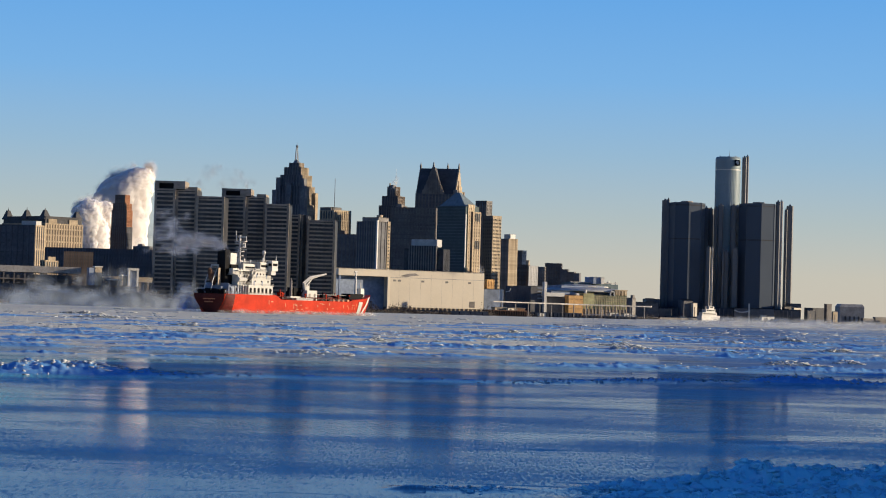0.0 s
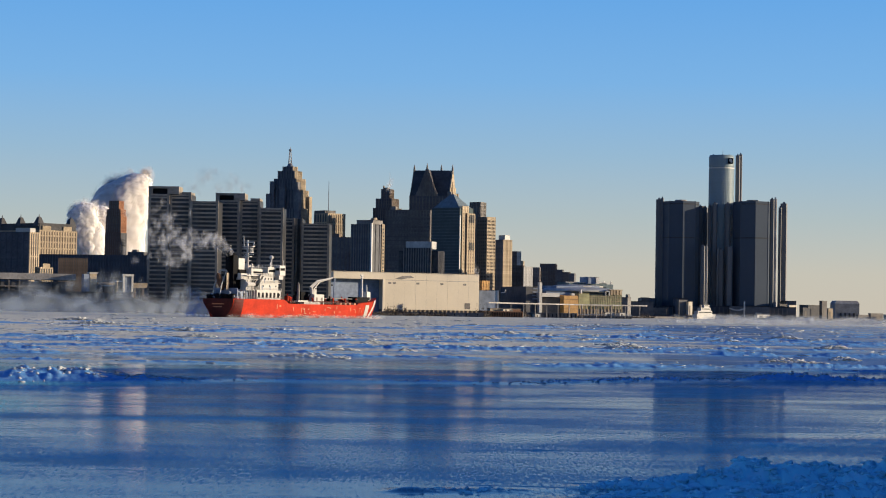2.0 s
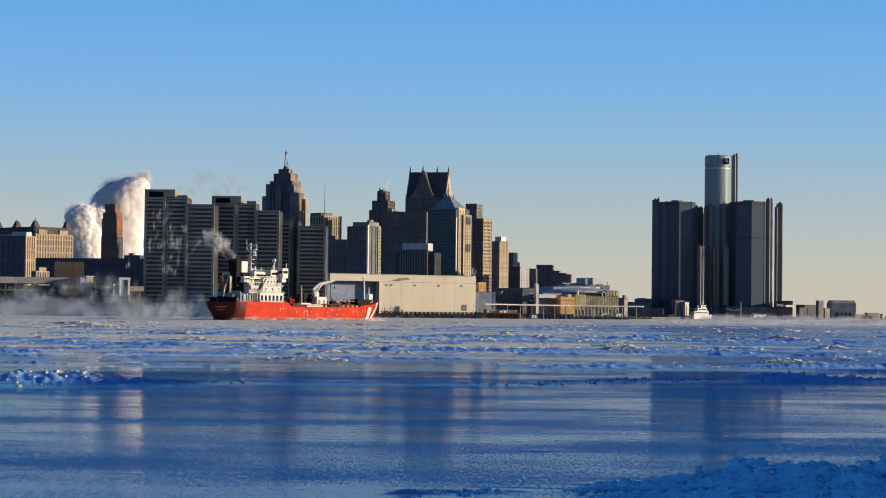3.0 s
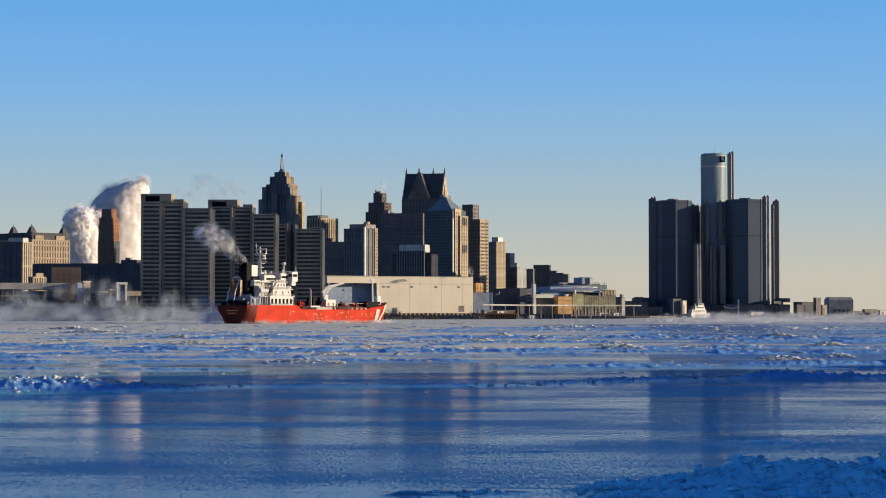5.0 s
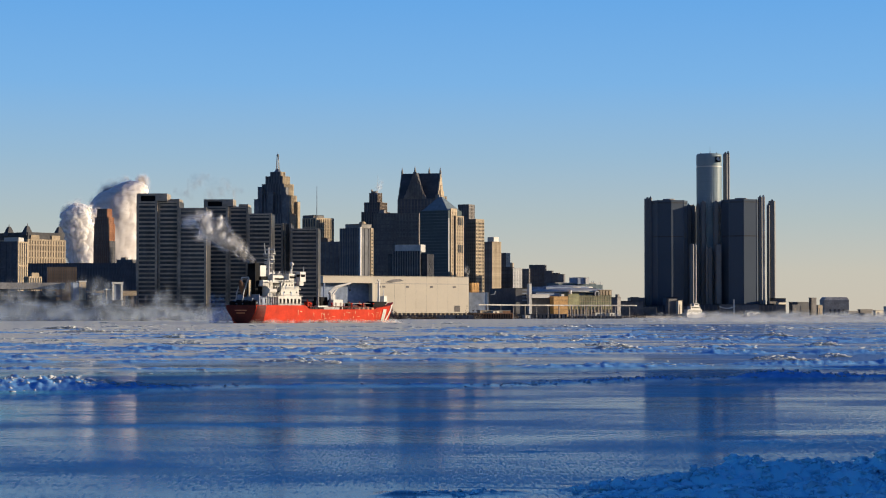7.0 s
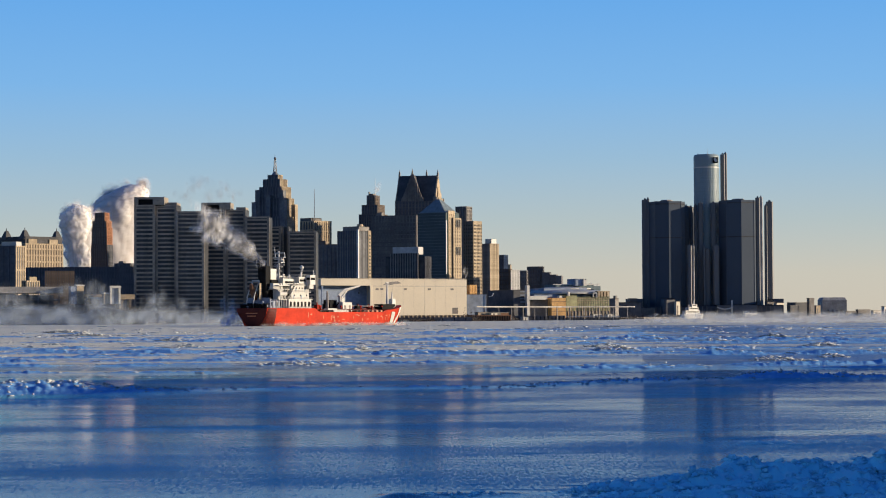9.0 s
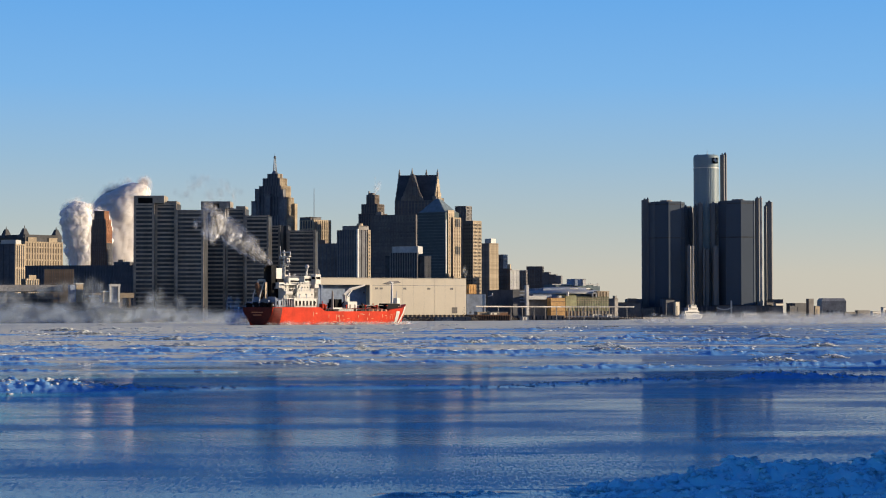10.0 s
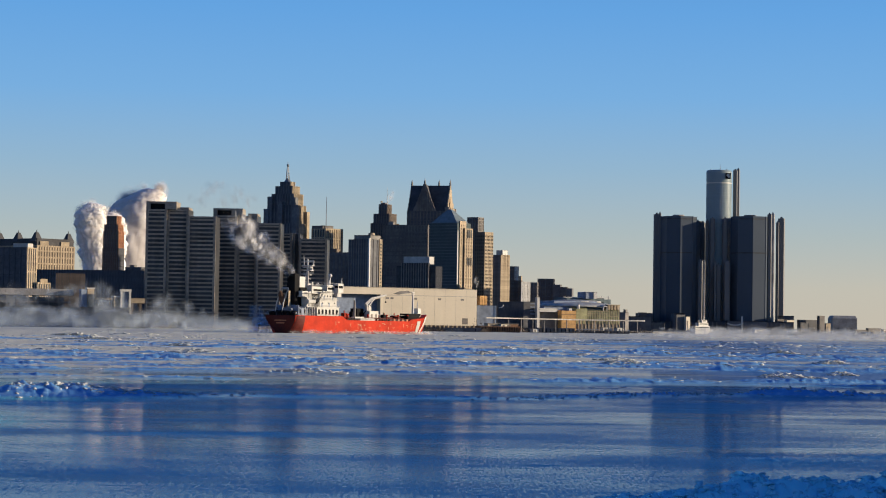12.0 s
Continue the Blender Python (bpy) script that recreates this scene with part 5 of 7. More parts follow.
for label, px, y, z, w, h, mat in (
        ("low sunlit shed on the rusty quay", 38.1, 1808.0, 5.2, 12.0, 2.4, "limestone"),
        ("small cream shed on the rusty quay", 47.8, 1809.0, 5.2, 8.0, 2.0, "cream"),
        ("rust-coloured shed on the quay", 53.2, 1812.0, 5.2, 14.0, 2.2, "rust"),
        ("white hut at the water's edge", 79.8, 1932.0, 0.3, 6.0, 3.4, "white"),
        ("white gate house on the quay", 150.1, 1991.0, 2.6, 10.0, 3.2, "white"),
        ("white hut on the quay with a ramp", 162.5, 1991.0, 2.6, 7.0, 3.0, "white"),
        ("grey boiler house by the hotel towers", 298.5, 2706.0, 4.0, 13.0, 20.0, "navy_wall"),
        ("sunlit pale stair house by the hotel towers", 308.0, 2705.0, 4.0, 6.0, 18.0, "cream"),
        ("dark shed by the hotel towers", 267.1, 2708.0, 4.0, 26.0, 9.0, "dark_wall"),
        ("low white shed by the water", 402.1, 2703.0, 2.2, 20.0, 4.6, "white"),
        ("cream end of a terminal by the water", 454.1, 2790.0, 2.2, 12.0, 18.0, "cream"),
        ("dark terminal building by the water", 448.1, 2800.0, 2.2, 24.0, 19.0, "dark_wall"),
        ("low brown terminal wing", 491.5, 2900.0, 2.2, 14.0, 15.0, "shade_wall"),
        ("long dark low warehouse", 500.9, 2915.0, 2.2, 34.0, 19.0, "shade_wall"),
        ("square dark stair tower by the warehouse", 516.6, 2905.0, 2.2, 8.5, 25.0, "dark_wall"),
        ("sunlit low stone annex by the warehouse", 533.5, 2950.0, 2.2, 8.0, 15.0, "limestone"),
        ("distant low dark shed", 629.7, 3200.0, 2.2, 22.0, 7.0, "dark_wall"),
        ("distant low grey shed", 651.3, 3210.0, 2.2, 24.0, 9.5, "grey_wall"),
        ("distant pale low building by the water", 669.5, 3200.0, 2.2, 16.0, 8.0, "cream"),
        ("distant white small hut", 673.5, 3150.0, 2.2, 12.0, 14.0, "white")):
    goods(label, px, y, z, w, h, mat)


def dome_hall():
    ob = thing("round_hall", "distant grey round-roofed hall", "building", pose(622.6, 3300.0, BASE, 0, 0, 4))
    bm = bmesh.new()
    w = 39.2
    prism(bm, [(-w / 2, 0), (w / 2, 0), (w / 2, 30), (-w / 2, 30)], 0, 26.8 - BASE)
    part("wall", bm, "concrete", ob)
    bm = bmesh.new()
    prism(bm, [(-w / 2, 0), (w / 2, 0), (w / 2, 30), (-w / 2, 30)], 26.8 - BASE, 31.2 - BASE, 0.86)
    part("roof", bm, "concrete", ob)
    for i in range(4):
        bm = bmesh.new()
        box(bm, -w * 0.3 + i * 7, -w * 0.3 + i * 7 + 3, -0.2, 0.3, 2, 10)
        part("window", bm, "glass", ob)


dome_hall()


def white_canopy():
    ob = thing("white_canopy", "white sagging canopy roof on posts by the water", "canopy", pose(366.5, 2690.0, 2.2))
    bm = bmesh.new()
    n = 8
    rows = []
    for i in range(n + 1):
        x = -10 + 20 * i / n
        z = 9.0 + (x / 10) ** 2 * 2.4
        rows.append([bm.verts.new((x, y, z + dz)) for y, dz in ((-5, 0), (5, 0), (5, 1.2), (-5, 1.2))])
    for a, b in zip(rows, rows[1:]):
        for k in range(4):
            bm.faces.new((a[k], b[k], b[(k + 1) % 4], a[(k + 1) % 4]))
    bm.faces.new(rows[0])
    bm.faces.new(rows[-1][::-1])
    part("roof", bm, "white", ob)
    for x, h in ((-9, 10), (9, 21), (0, 9)):
        part("post", box(bmesh.new(), x - 0.9, x + 0.9, -1, 1, 0, h), "white" if x == 9 else "dark_wall", ob)


white_canopy()


def moored_boat():
    ob = thing("moored_boat", "white moored ferry with tiered decks at the quay", "boat", pose(318.6, 2640.0, 0.0, 0, 0, 38) @ Matrix.Scale(1.4, 4))
    bm = bmesh.new()
    prism(bm, [(-12, -3), (9, -3), (13, 0), (9, 3), (-12, 3)], -0.4, 4.2, 1.06)
    part("hull", bm, "white", ob)
    for x0, x1, z0, z1 in ((-11, 7, 4.2, 7.2), (-7, 5, 7.2, 10), (-3, 3.5, 10, 12.6)):
        part("cabin", box(bmesh.new(), x0, x1, -2.4, 2.4, z0, z1), "white", ob)
        part("window_band", box(bmesh.new(), x0 + 1, x1 - 1, -2.47, -2.3, z0 + 1.3, z0 + 2.1), "black", ob)
    bm = bmesh.new()
    tube(bm, (1, 0, 12.6), (1, 0, 16), 0.25)
    part("mast", bm, "white", ob)
    part("funnel", box(bmesh.new(), -6, -4.2, -1, 1, 10, 12.4), "grey_wall", ob)


moored_boat()


def quay_kiosk(x, y, w, h):
    ob = thing("quay_kiosk", "low white kiosk with a dark window band on the quay", "kiosk", pose(x, y, 2.2), "quay kiosks")
    part("body", box(bmesh.new(), -w / 2, w / 2, 0, 5, 0, h), "white", ob)
    part("window_band", box(bmesh.new(), -w / 2 + 0.6, w / 2 - 0.6, -0.12, 0.1, h * 0.42, h * 0.62), "black", ob)
    part("roof", box(bmesh.new(), -w / 2 - 0.4, w / 2 + 0.4, -0.6, 5.4, h, h + 0.4), "pale_roof", ob)


quay_kiosk(401.4, 2738.0, 8.0, 6.5)
quay_kiosk(411.1, 2738.0, 8.0, 5.5)


# -- the left bank: car deck, frames, pylons --
def car_deck():
    ob = thing("car_deck", "long concrete parking deck with a pale parapet", "parking deck", pose(-308.2, 1512.0, BASE, 0, 0, 14))
    top = 27.0 - BASE
    bm = bmesh.new()
    box(bm, -60, 35.1, 0, 40, top - 4.6, top)
    part("parapet", bm, "concrete", ob)
    bm = bmesh.new()
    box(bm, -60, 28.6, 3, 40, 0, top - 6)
    # shade under the parapet put into the storey's dark colour
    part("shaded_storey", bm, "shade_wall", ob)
    bm = bmesh.new()
    box(bm, -60, 33.5, 0.5, 40, top - 10, top - 9)
    part("lower_slab", bm, "dark_wall", ob)
    for i in range(13):
        part("column", box(bmesh.new(), -58 + i * 7.5, -57 + i * 7.5, 0.6, 1.6, 0, top - 4.6), "dark_wall", ob)


car_deck()


def pylon(label, x, y, w, h, mat, side):
    ob = thing("pylon", label, "pylon", pose(x, y, BASE, 0, 0, 30), "bank pylons")
    part("shaft", box(bmesh.new(), -w / 2, w / 2, -2, 2, 0, h), mat, ob)
    part("cap", box(bmesh.new(), -w / 2 - 0.5, w / 2 + 0.5, -2.4, 2.4, h, h + 0.9), "white", ob)
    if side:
        # bluegrey block puts the pylon's shaded face into the colour
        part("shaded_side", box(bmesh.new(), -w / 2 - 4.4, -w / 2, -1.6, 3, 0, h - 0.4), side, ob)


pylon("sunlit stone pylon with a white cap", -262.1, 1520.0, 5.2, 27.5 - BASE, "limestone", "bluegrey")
pylon("low sunlit stone pylon", -242.5, 1518.0, 4.4, 21.7 - BASE, "limestone", "")
pylon("low brown stone pylon by the viaduct", -251.1, 1519.0, 6.0, 18.4 - BASE, "brown_wall", "")


def portal():
    ob = thing("white_portal", "white square portal frame over the bank road", "portal", pose(-235.9, 1518.0, BASE, 0, 0, 24))
    top = 27.5 - BASE
    for x in (-3.2, 3.2):
        part("leg", box(bmesh.new(), x - 0.7, x + 0.7, -1, 1, 0, top), "white", ob)
    part("lintel", box(bmesh.new(), -4.2, 4.2, -1.2, 1.2, top - 1.6, top), "white", ob)
    # bluegrey sheet puts the shade inside the frame into colour
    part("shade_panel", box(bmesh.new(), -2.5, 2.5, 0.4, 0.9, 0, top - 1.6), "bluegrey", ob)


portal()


def viaduct(label, x0, x1, y, z, deep):
    w = x1 - x0
    ob = thing("viaduct", label, "viaduct", pose((x0 + x1) / 2, y, BASE, 0, 0, 16), "bank viaducts")
    part("beam", box(bmesh.new(), -w / 2, w / 2, 0, 8, z - deep, z), "limestone", ob)
    n = max(2, int(w / 9))
    for i in range(n):
        x = -w / 2 + w * (i + 0.5) / n
        part("column", box(bmesh.new(), x - 0.8, x + 0.8, 1, 6, 0, z - deep), "brown_wall", ob)


viaduct("sunlit concrete viaduct over the bank road", -258.4, -222.3, 1524.0, 21.3 - BASE, 1.6)
viaduct("lower sunlit concrete viaduct", -256.0, -247.8, 1522.0, 17.6 - BASE, 1.5)
viaduct("pale concrete ramp behind the portal", -234.8, -222.9, 1526.0, 19.7 - BASE, 2.0)


# added dark block standing in for the shaded mass on the bank
tower("bank_garage", "long low dark block for the shaded mass behind the bank trees", -292.1, 1504.0, 0, 124.2, 8.0, 14.2, wall="brown_wall", core="shade_wall", front=(3, 46), pier=0.5, band=0.5)

# -- bare trees and shrubs on the bank --
def bare_tree(label, h, seed, m):
    rng = random.Random(seed)
    ob = thing("bare_tree", label, "tree", m, "bare bank trees")
    bm = bmesh.new()
    tube(bm, (0, 0, -0.4), (0.2, 0, h * 0.45), 0.35, 0.2, 6)
    ends = []
    for i in range(9):
        a, z = rng.uniform(0, 6.28), h * rng.uniform(0.2, 0.45)
        e = (math.cos(a) * h * rng.uniform(0.15, 0.38), math.sin(a) * h * rng.uniform(0.15, 0.38), z + h * rng.uniform(0.15, 0.45))
        tube(bm, (0.1, 0, z), e, 0.16, 0.07, 4)
        ends.append(Vector(e))
    part("trunk", bm, "twig", ob)
    bm = bmesh.new()
    for i in range(420):
        e = rng.choice(ends) * rng.uniform(0.5, 1.0)
        d = Vector((rng.gauss(0, 1), rng.gauss(0, 1), rng.gauss(0.7, 0.7))).normalized() * h * rng.uniform(0.08, 0.24)
        s = d.cross(Vector((rng.gauss(0, 1), rng.gauss(0, 1), 0.3))).normalized() * rng.uniform(0.05, 0.12)
        bm.faces.new([bm.verts.new(p) for p in (e - s, e + s, e + d)])
    part("crown", bm, "twig", ob, "tangle of bare brown twigs")
    return ob


def bank_trees():
    rng = random.Random(12)
    first = bare_tree("bare brown tree on the river bank", 13.0, 5, pose(-220.6, 1494.0, 2.0))
    second = bare_tree("bare brown bushy tree on the river bank", 10.0, 9, pose(-306.3, 1470.0, 2.0))
    spots = [(-225.4, 1516), (-215.7, 1514), (-213.1, 1518), (-229.5, 1525), (-305.2, 1476), (-313.1, 1473), (-297.6, 1490), (-287.6, 1500),
             (-275.5, 1500), (-267.2, 1510), (-257.1, 1512), (-245.7, 1514), (-236.8, 1512), (-206.4, 1522), (-196.2, 1530), (-186.5, 1540),
             (-175.4, 1560), (-281.5, 1506), (-222.6, 1530)]
    for i in range(24):
        spots.append((-321.6 + rng.random() * (-169.6 - -321.6), rng.uniform(1480, 1492)))
    for x, y in spots:
        copy_thing(rng.choice((first, second)), pose(x, y, 2.0, 0, 0, rng.uniform(0, 360)))


bank_trees()


def shrubs():
    """Dark scrub in front of the arena and along the quays."""
    rng = np.random.default_rng(21)
    n = 14000
    t = rng.uniform(0, 1, n) ** 1.3
    x = -86.3 + (240.6 - -86.3) * t
    y = np.interp(x, [p[0] for p in SHORE], [p[1] for p in SHORE]) - rng.uniform(0.5, 5, n)
    h = np.abs(rng.normal(0, 1.6, n)) * (0.6 + 0.8 * (vnoise(x * 0.12, x * 0, 5) > -0.1)) * np.where(x < 30, 1.5, 1.0)
    d = rng.normal(0, 0.5, (n, 3))
    p = np.stack([x, y, h], -1)
    v = np.stack([p - d * 0.5, p + d * 0.5, p + rng.normal(0, 0.55, (n, 3))], 1)
    v[..., 2] = np.maximum(v[..., 2], -0.1)
    ob = raw("bank_scrub", v.reshape(-1, 3), np.arange(n * 3).reshape(n, 3), "twig")
    tagged(ob, "dark winter scrub along the frozen bank", "shrubs", kind="stuff")


shrubs()


# ---- steam, smoke and frost mist: clouds of small flakes in rigid pieces ----
def wisps(name, n, radius, size, mat, parent, seed, flat=0.0, level=False):
    """A loose ball of soft wisps. flat: how far they lie in long upright sheets, as ground mist does."""
    rng = np.random.default_rng(seed)
    c = np.clip(rng.normal(0, 0.42, (n, 3)), -1, 1) * np.asarray(radius)
    spin = rng.uniform(0, 6.28, n)
    lean = rng.normal(0.75, 0.35, n)
    a = np.stack([np.cos(spin) * np.cos(lean), np.cos(spin) * np.sin(lean), np.sin(spin)], -1)
    b = np.stack([-np.sin(spin) * np.cos(lean), -np.sin(spin) * np.sin(lean), np.cos(spin)], -1)
    if flat:
        turn = rng.normal(0.5, 0.4, n)
        a = np.stack([np.cos(turn), np.sin(turn), rng.normal(0, 0.08, n)], -1)
        b = np.stack([np.zeros(n), rng.normal(0, 0.4, n), np.ones(n)], -1) / flat
    else:
        a /= np.linalg.norm(a, axis=1)[:, None]
        b /= np.linalg.norm(b, axis=1)[:, None]
    if level:                                                      # all in upright parallel planes
        a = np.stack([np.cos(spin), np.zeros(n), np.sin(spin)], -1)
        b = np.stack([-np.sin(spin), np.zeros(n), np.cos(spin)], -1)
    s = size * rng.uniform(0.7, 1.3, n)[:, None] / 2
    v = np.stack([c - a * s - b * s, c + a * s - b * s, c + a * s + b * s, c - a * s + b * s], 1)
    uv = np.tile(np.array(((-1, -1), (1, -1), (1, 1), (-1, 1)), float), (n, 1))
    ob = raw(name, v.reshape(-1, 3), np.arange(n * 4).reshape(n, 4), mat, parent, uv=uv)
    return tagged(ob, kind="stuff")


def billow(name, nodes, mat, parent, seed, rough):
    """A swelling column of dense steam round a bent spine: nodes (x, y, z, radius), with rounded lumps pressed out of it."""
    bm = bmesh.new()
    rows, turns, steps = [], 90, 130
    for j in range(steps + 1):
        u = math.sin(math.pi / 2 * j / steps) * (len(nodes) - 1)
        i = min(int(u), len(nodes) - 2)
        f = u - i
        c = Vector(nodes[i][:3]).lerp(Vector(nodes[i + 1][:3]), f)
        r = nodes[i][3] + (nodes[i + 1][3] - nodes[i][3]) * f
        lift = max(0.0, (j / steps - 0.72) / 0.28)
        ring_ = []
        for k in range(turns):
            q = 2 * math.pi * k / turns
            flat = Vector((math.cos(q), math.sin(q), 0))
            way = Vector((flat.x, flat.y, 1.6 * lift)).normalized()
            p = c + flat * r
            s = p / 26.0 + Vector((seed * 3.1, seed * 1.7, 0))
            lump = abs(noise.noise(s)) * 0.62 + abs(noise.noise(s * 2.2 + way)) * 0.36 + abs(noise.noise(s * 4.6)) * 0.20 + abs(noise.noise(s * 9.5)) * 0.08
            ring_.append(bm.verts.new(p + way * (lump - 0.28) * rough * 24.0))
        rows.append(ring_)
    for a, b in zip(rows, rows[1:]):
        for k in range(turns):
            bm.faces.new((a[k], a[(k + 1) % turns], b[(k + 1) % turns], b[k]))
    bm.faces.new(rows[0][::-1])
    bm.faces.new(rows[-1])
    for f in bm.faces:
        f.smooth = True
    return part(name, bm, mat, parent)


DRIFTS = []   # piece, place at mid-clip, velocity


def cloud(name, label, category, pieces, mat, speed, seed, flat=0.0, steady=False):
    """pieces: x, y, z, the three radii, the number of wisps and their size."""
    ob = thing(name, label, category, pose(0, 0, 0))
    for i, (x, y, z, rx, ry, rz, n, size) in enumerate(pieces):
        v = Vector(speed) * (0.8 + 0.4 * ((i * 37) % 10) / 10)
        if steady:
            v = Vector(speed)
        DRIFTS.append((wisps("puff", n, (rx, ry, rz), size, mat, ob, seed + i, flat), Vector((x, y, z)), v))
    return ob


def big_steam():
    rng = random.Random(8)

    def plume(name, label, deep, spine, mat, soft, speed, seed, rough, fringe, size):
        """Dense column on a spine (across, down, radius) seen over the roofs, with a fringe of thin wisps."""
        k = deep / 3700
        nodes = [((px - 784) * k, deep, 4.5 + (556 - py) * k, r * k) for px, py, r in spine]
        pieces = []
        for i in range(fringe):
            k = rng.randrange(1, len(nodes) - 2)
            f = rng.random()
            x, y, z, r = (nodes[k][n] * (1 - f) + nodes[k + 1][n] * f for n in range(4))
            q = rng.choice((rng.gauss(0, 0.35), rng.gauss(math.pi, 0.35), rng.uniform(0, math.pi)))
            pieces.append((x + math.cos(q) * r * 0.9, y - r * 0.15, z + math.sin(q) * r * 0.45, size, size, size, 11, size * 1.6))
        ob = cloud(name, label, "steam", pieces, soft, speed, seed, steady=True)
        foot = Vector((nodes[0][0], deep, 0.0))
        local = [(x - foot.x, y - foot.y, z, r) for x, y, z, r in nodes]
        DRIFTS.append((billow("billow", local, mat, ob, seed, rough), foot, Vector(speed)))

    plume("steam_column", "bright white billowing steam column behind the city", 3100.0,
          ((152, 600, 24), (150, 520, 25), (148, 470, 25), (143, 440, 26), (138, 412, 28), (135, 392, 28), (137, 378, 25), (139, 368, 18), (141, 364, 4)),
          "steam", "steam_wisp", (1.4, 0, 2.2), 100, 0.75, 70, 6.5)
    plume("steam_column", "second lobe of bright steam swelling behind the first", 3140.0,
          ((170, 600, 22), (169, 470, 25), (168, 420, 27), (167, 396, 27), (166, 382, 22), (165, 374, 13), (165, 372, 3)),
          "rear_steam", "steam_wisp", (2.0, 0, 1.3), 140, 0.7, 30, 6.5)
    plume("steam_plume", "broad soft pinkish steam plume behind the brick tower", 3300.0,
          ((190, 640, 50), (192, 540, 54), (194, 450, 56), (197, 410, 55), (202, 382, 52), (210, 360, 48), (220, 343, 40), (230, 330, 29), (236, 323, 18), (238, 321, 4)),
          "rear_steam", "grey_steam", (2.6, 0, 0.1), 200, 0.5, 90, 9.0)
    wisp = []
    for px, py, r in ((345, 330, 16), (362, 318, 12), (378, 338, 14), (400, 335, 12), (330, 345, 12), (415, 345, 10)):
        wisp.append((-551.0 + px * 0.703, 2600.0, 396.7 - py * 0.703, r * 1.1, r, r * 0.8, 7, r * 1.3))
    cloud("steam_wisp", "faint steam wisps drifting over the apartment roofs", "steam", wisp, "thin_steam", (1.0, 0, 0.3), 300)
    cloud("steam_wisp", "small pink steam wisp from a tower roof", "steam", [(-79.9, 2590.0, 157.2, 4, 4, 6, 9, 7), (-76.4, 2590.0, 162.8, 6, 5, 6, 8, 10)], "steam_wisp", (0.4, 0, 0.3), 320)
    cloud("steam_wisp", "small steam wisp at the arena's end", "steam", [(23.1, 1900.0, 40.4, 2, 2, 4, 8, 4), (21.6, 1900.0, 46.1, 2.4, 3, 4, 6, 5)], "steam_wisp", (0.2, 0, 0.4), 330)


big_steam()


def mist_banks():
    rng = random.Random(31)
    left = []
    for i in range(78):
        px = -40 + 460 * rng.random() ** 1.2
        hi = rng.random() ** 2
        r = rng.uniform(8, 15)
        z = 1.2 + hi * 11 * max(0.25, 1 - px / 420)
        left.append((-267.0 + px * 0.3405, 1230 + rng.uniform(0, 140), z, r * 1.2, r, 2.0 + 2.0 * rng.random(), 6 if hi > 0.3 else 8, r * rng.uniform(1.3, 2.2)))
    cloud("river_mist", "pale blue frost mist rolling off the ice by the city bank", "mist", left, "mist", (-0.7, 0, 0.12), 400, 2.2)
    tall = []
    for i in range(46):
        px = -30 + 380 * rng.random()
        hi = rng.random()
        crown = 20.0 if px < 170 else 12.0
        r = rng.uniform(4, 7)
        tall.append((-267.0 + px * 0.3405, 1260 + rng.uniform(0, 90), 2.0 + hi * hi * crown, r * 1.8, r, r * 0.9, 12, r * 1.9))
    cloud("river_mist", "torn blue-grey puffs of frost mist rising off the ice", "mist", tall, "mist_haze", (-1.0, 0, 0.4), 450)
    right = []
    for i in range(150):
        px = 1150 + 470 * rng.random() ** 0.8
        hi = rng.random() ** 2.2
        r = rng.uniform(5, 9)
        y = 1060 + rng.uniform(0, 300)
        right.append(((px - 784) * y / 3700, y, 0.3 + hi * 4.2, r * 1.6, r, 0.9 + 0.8 * rng.random(), 6, r * rng.uniform(1.1, 2.0)))
    cloud("river_mist", "thin frost mist along the ice before the hotel towers", "mist", right, "bright_mist", (-0.8, 0, 0.15), 500, 2.6)
    mid = []
    for i in range(34):
        px = 520 + 620 * rng.random()
        r = rng.uniform(8, 14)
        y = 1540 + (px - 560) * 0.9
        mid.append(((px - 784) * y / 3700, y, 0.2, r * 1.6, r, 0.6, 3, r * 1.3))
    cloud("river_mist", "low frost mist on the ice before the arena", "mist", mid, "mist", (-0.5, 0, 0.05), 600, 7.0)


mist_banks()

# ---- the red tanker: bow along +x, port side +y, waterline at 0 ----
HULL = ((-1.0, 8.9, 3.4), (0.6, 9.5, 5.4), (5, 9.8, 8.6), (14, 9.9, 9.8), (92, 9.9, 9.9), (101, 9.7, 9.0), (109, 8.8, 7.0), (116, 7.0, 4.4), (122, 4.6, 2.0), (126, 2.6, 0.6), (129.4, 0.25, 0.1))


def deck_z(x):
    for a, za, b, zb in ((-2, 8.6, 37, 8.6), (37, 8.6, 41, 6.7), (41, 6.7, 97, 6.7), (97, 6.7, 100, 7.6), (100, 7.6, 114, 8.4), (114, 8.4, 130, 10.6)):
        if x <= b:
            return za + (zb - za) * (x - a) / (b - a)
    return 10.6


def half_beam(x, z):
    for (a, da, wa), (b, db, wb) in zip(HULL, HULL[1:]):
        if x <= b:
            k = (x - a) / (b - a)
            d, w = da + (db - da) * k, wa + (wb - wa) * k
            s = max(0.0, min(1.0, z / deck_z(x)))
            return w + (d - w) * math.sin(s * math.pi / 2)
    return 0.1


def skin(bm, pts, side=-1, out=0.06):
    """A patch lying on the hull's side, from corners (x, z)."""
    bm.faces.new([bm.verts.new((x, side * (half_beam(x, z) + out), z)) for x, z in pts])


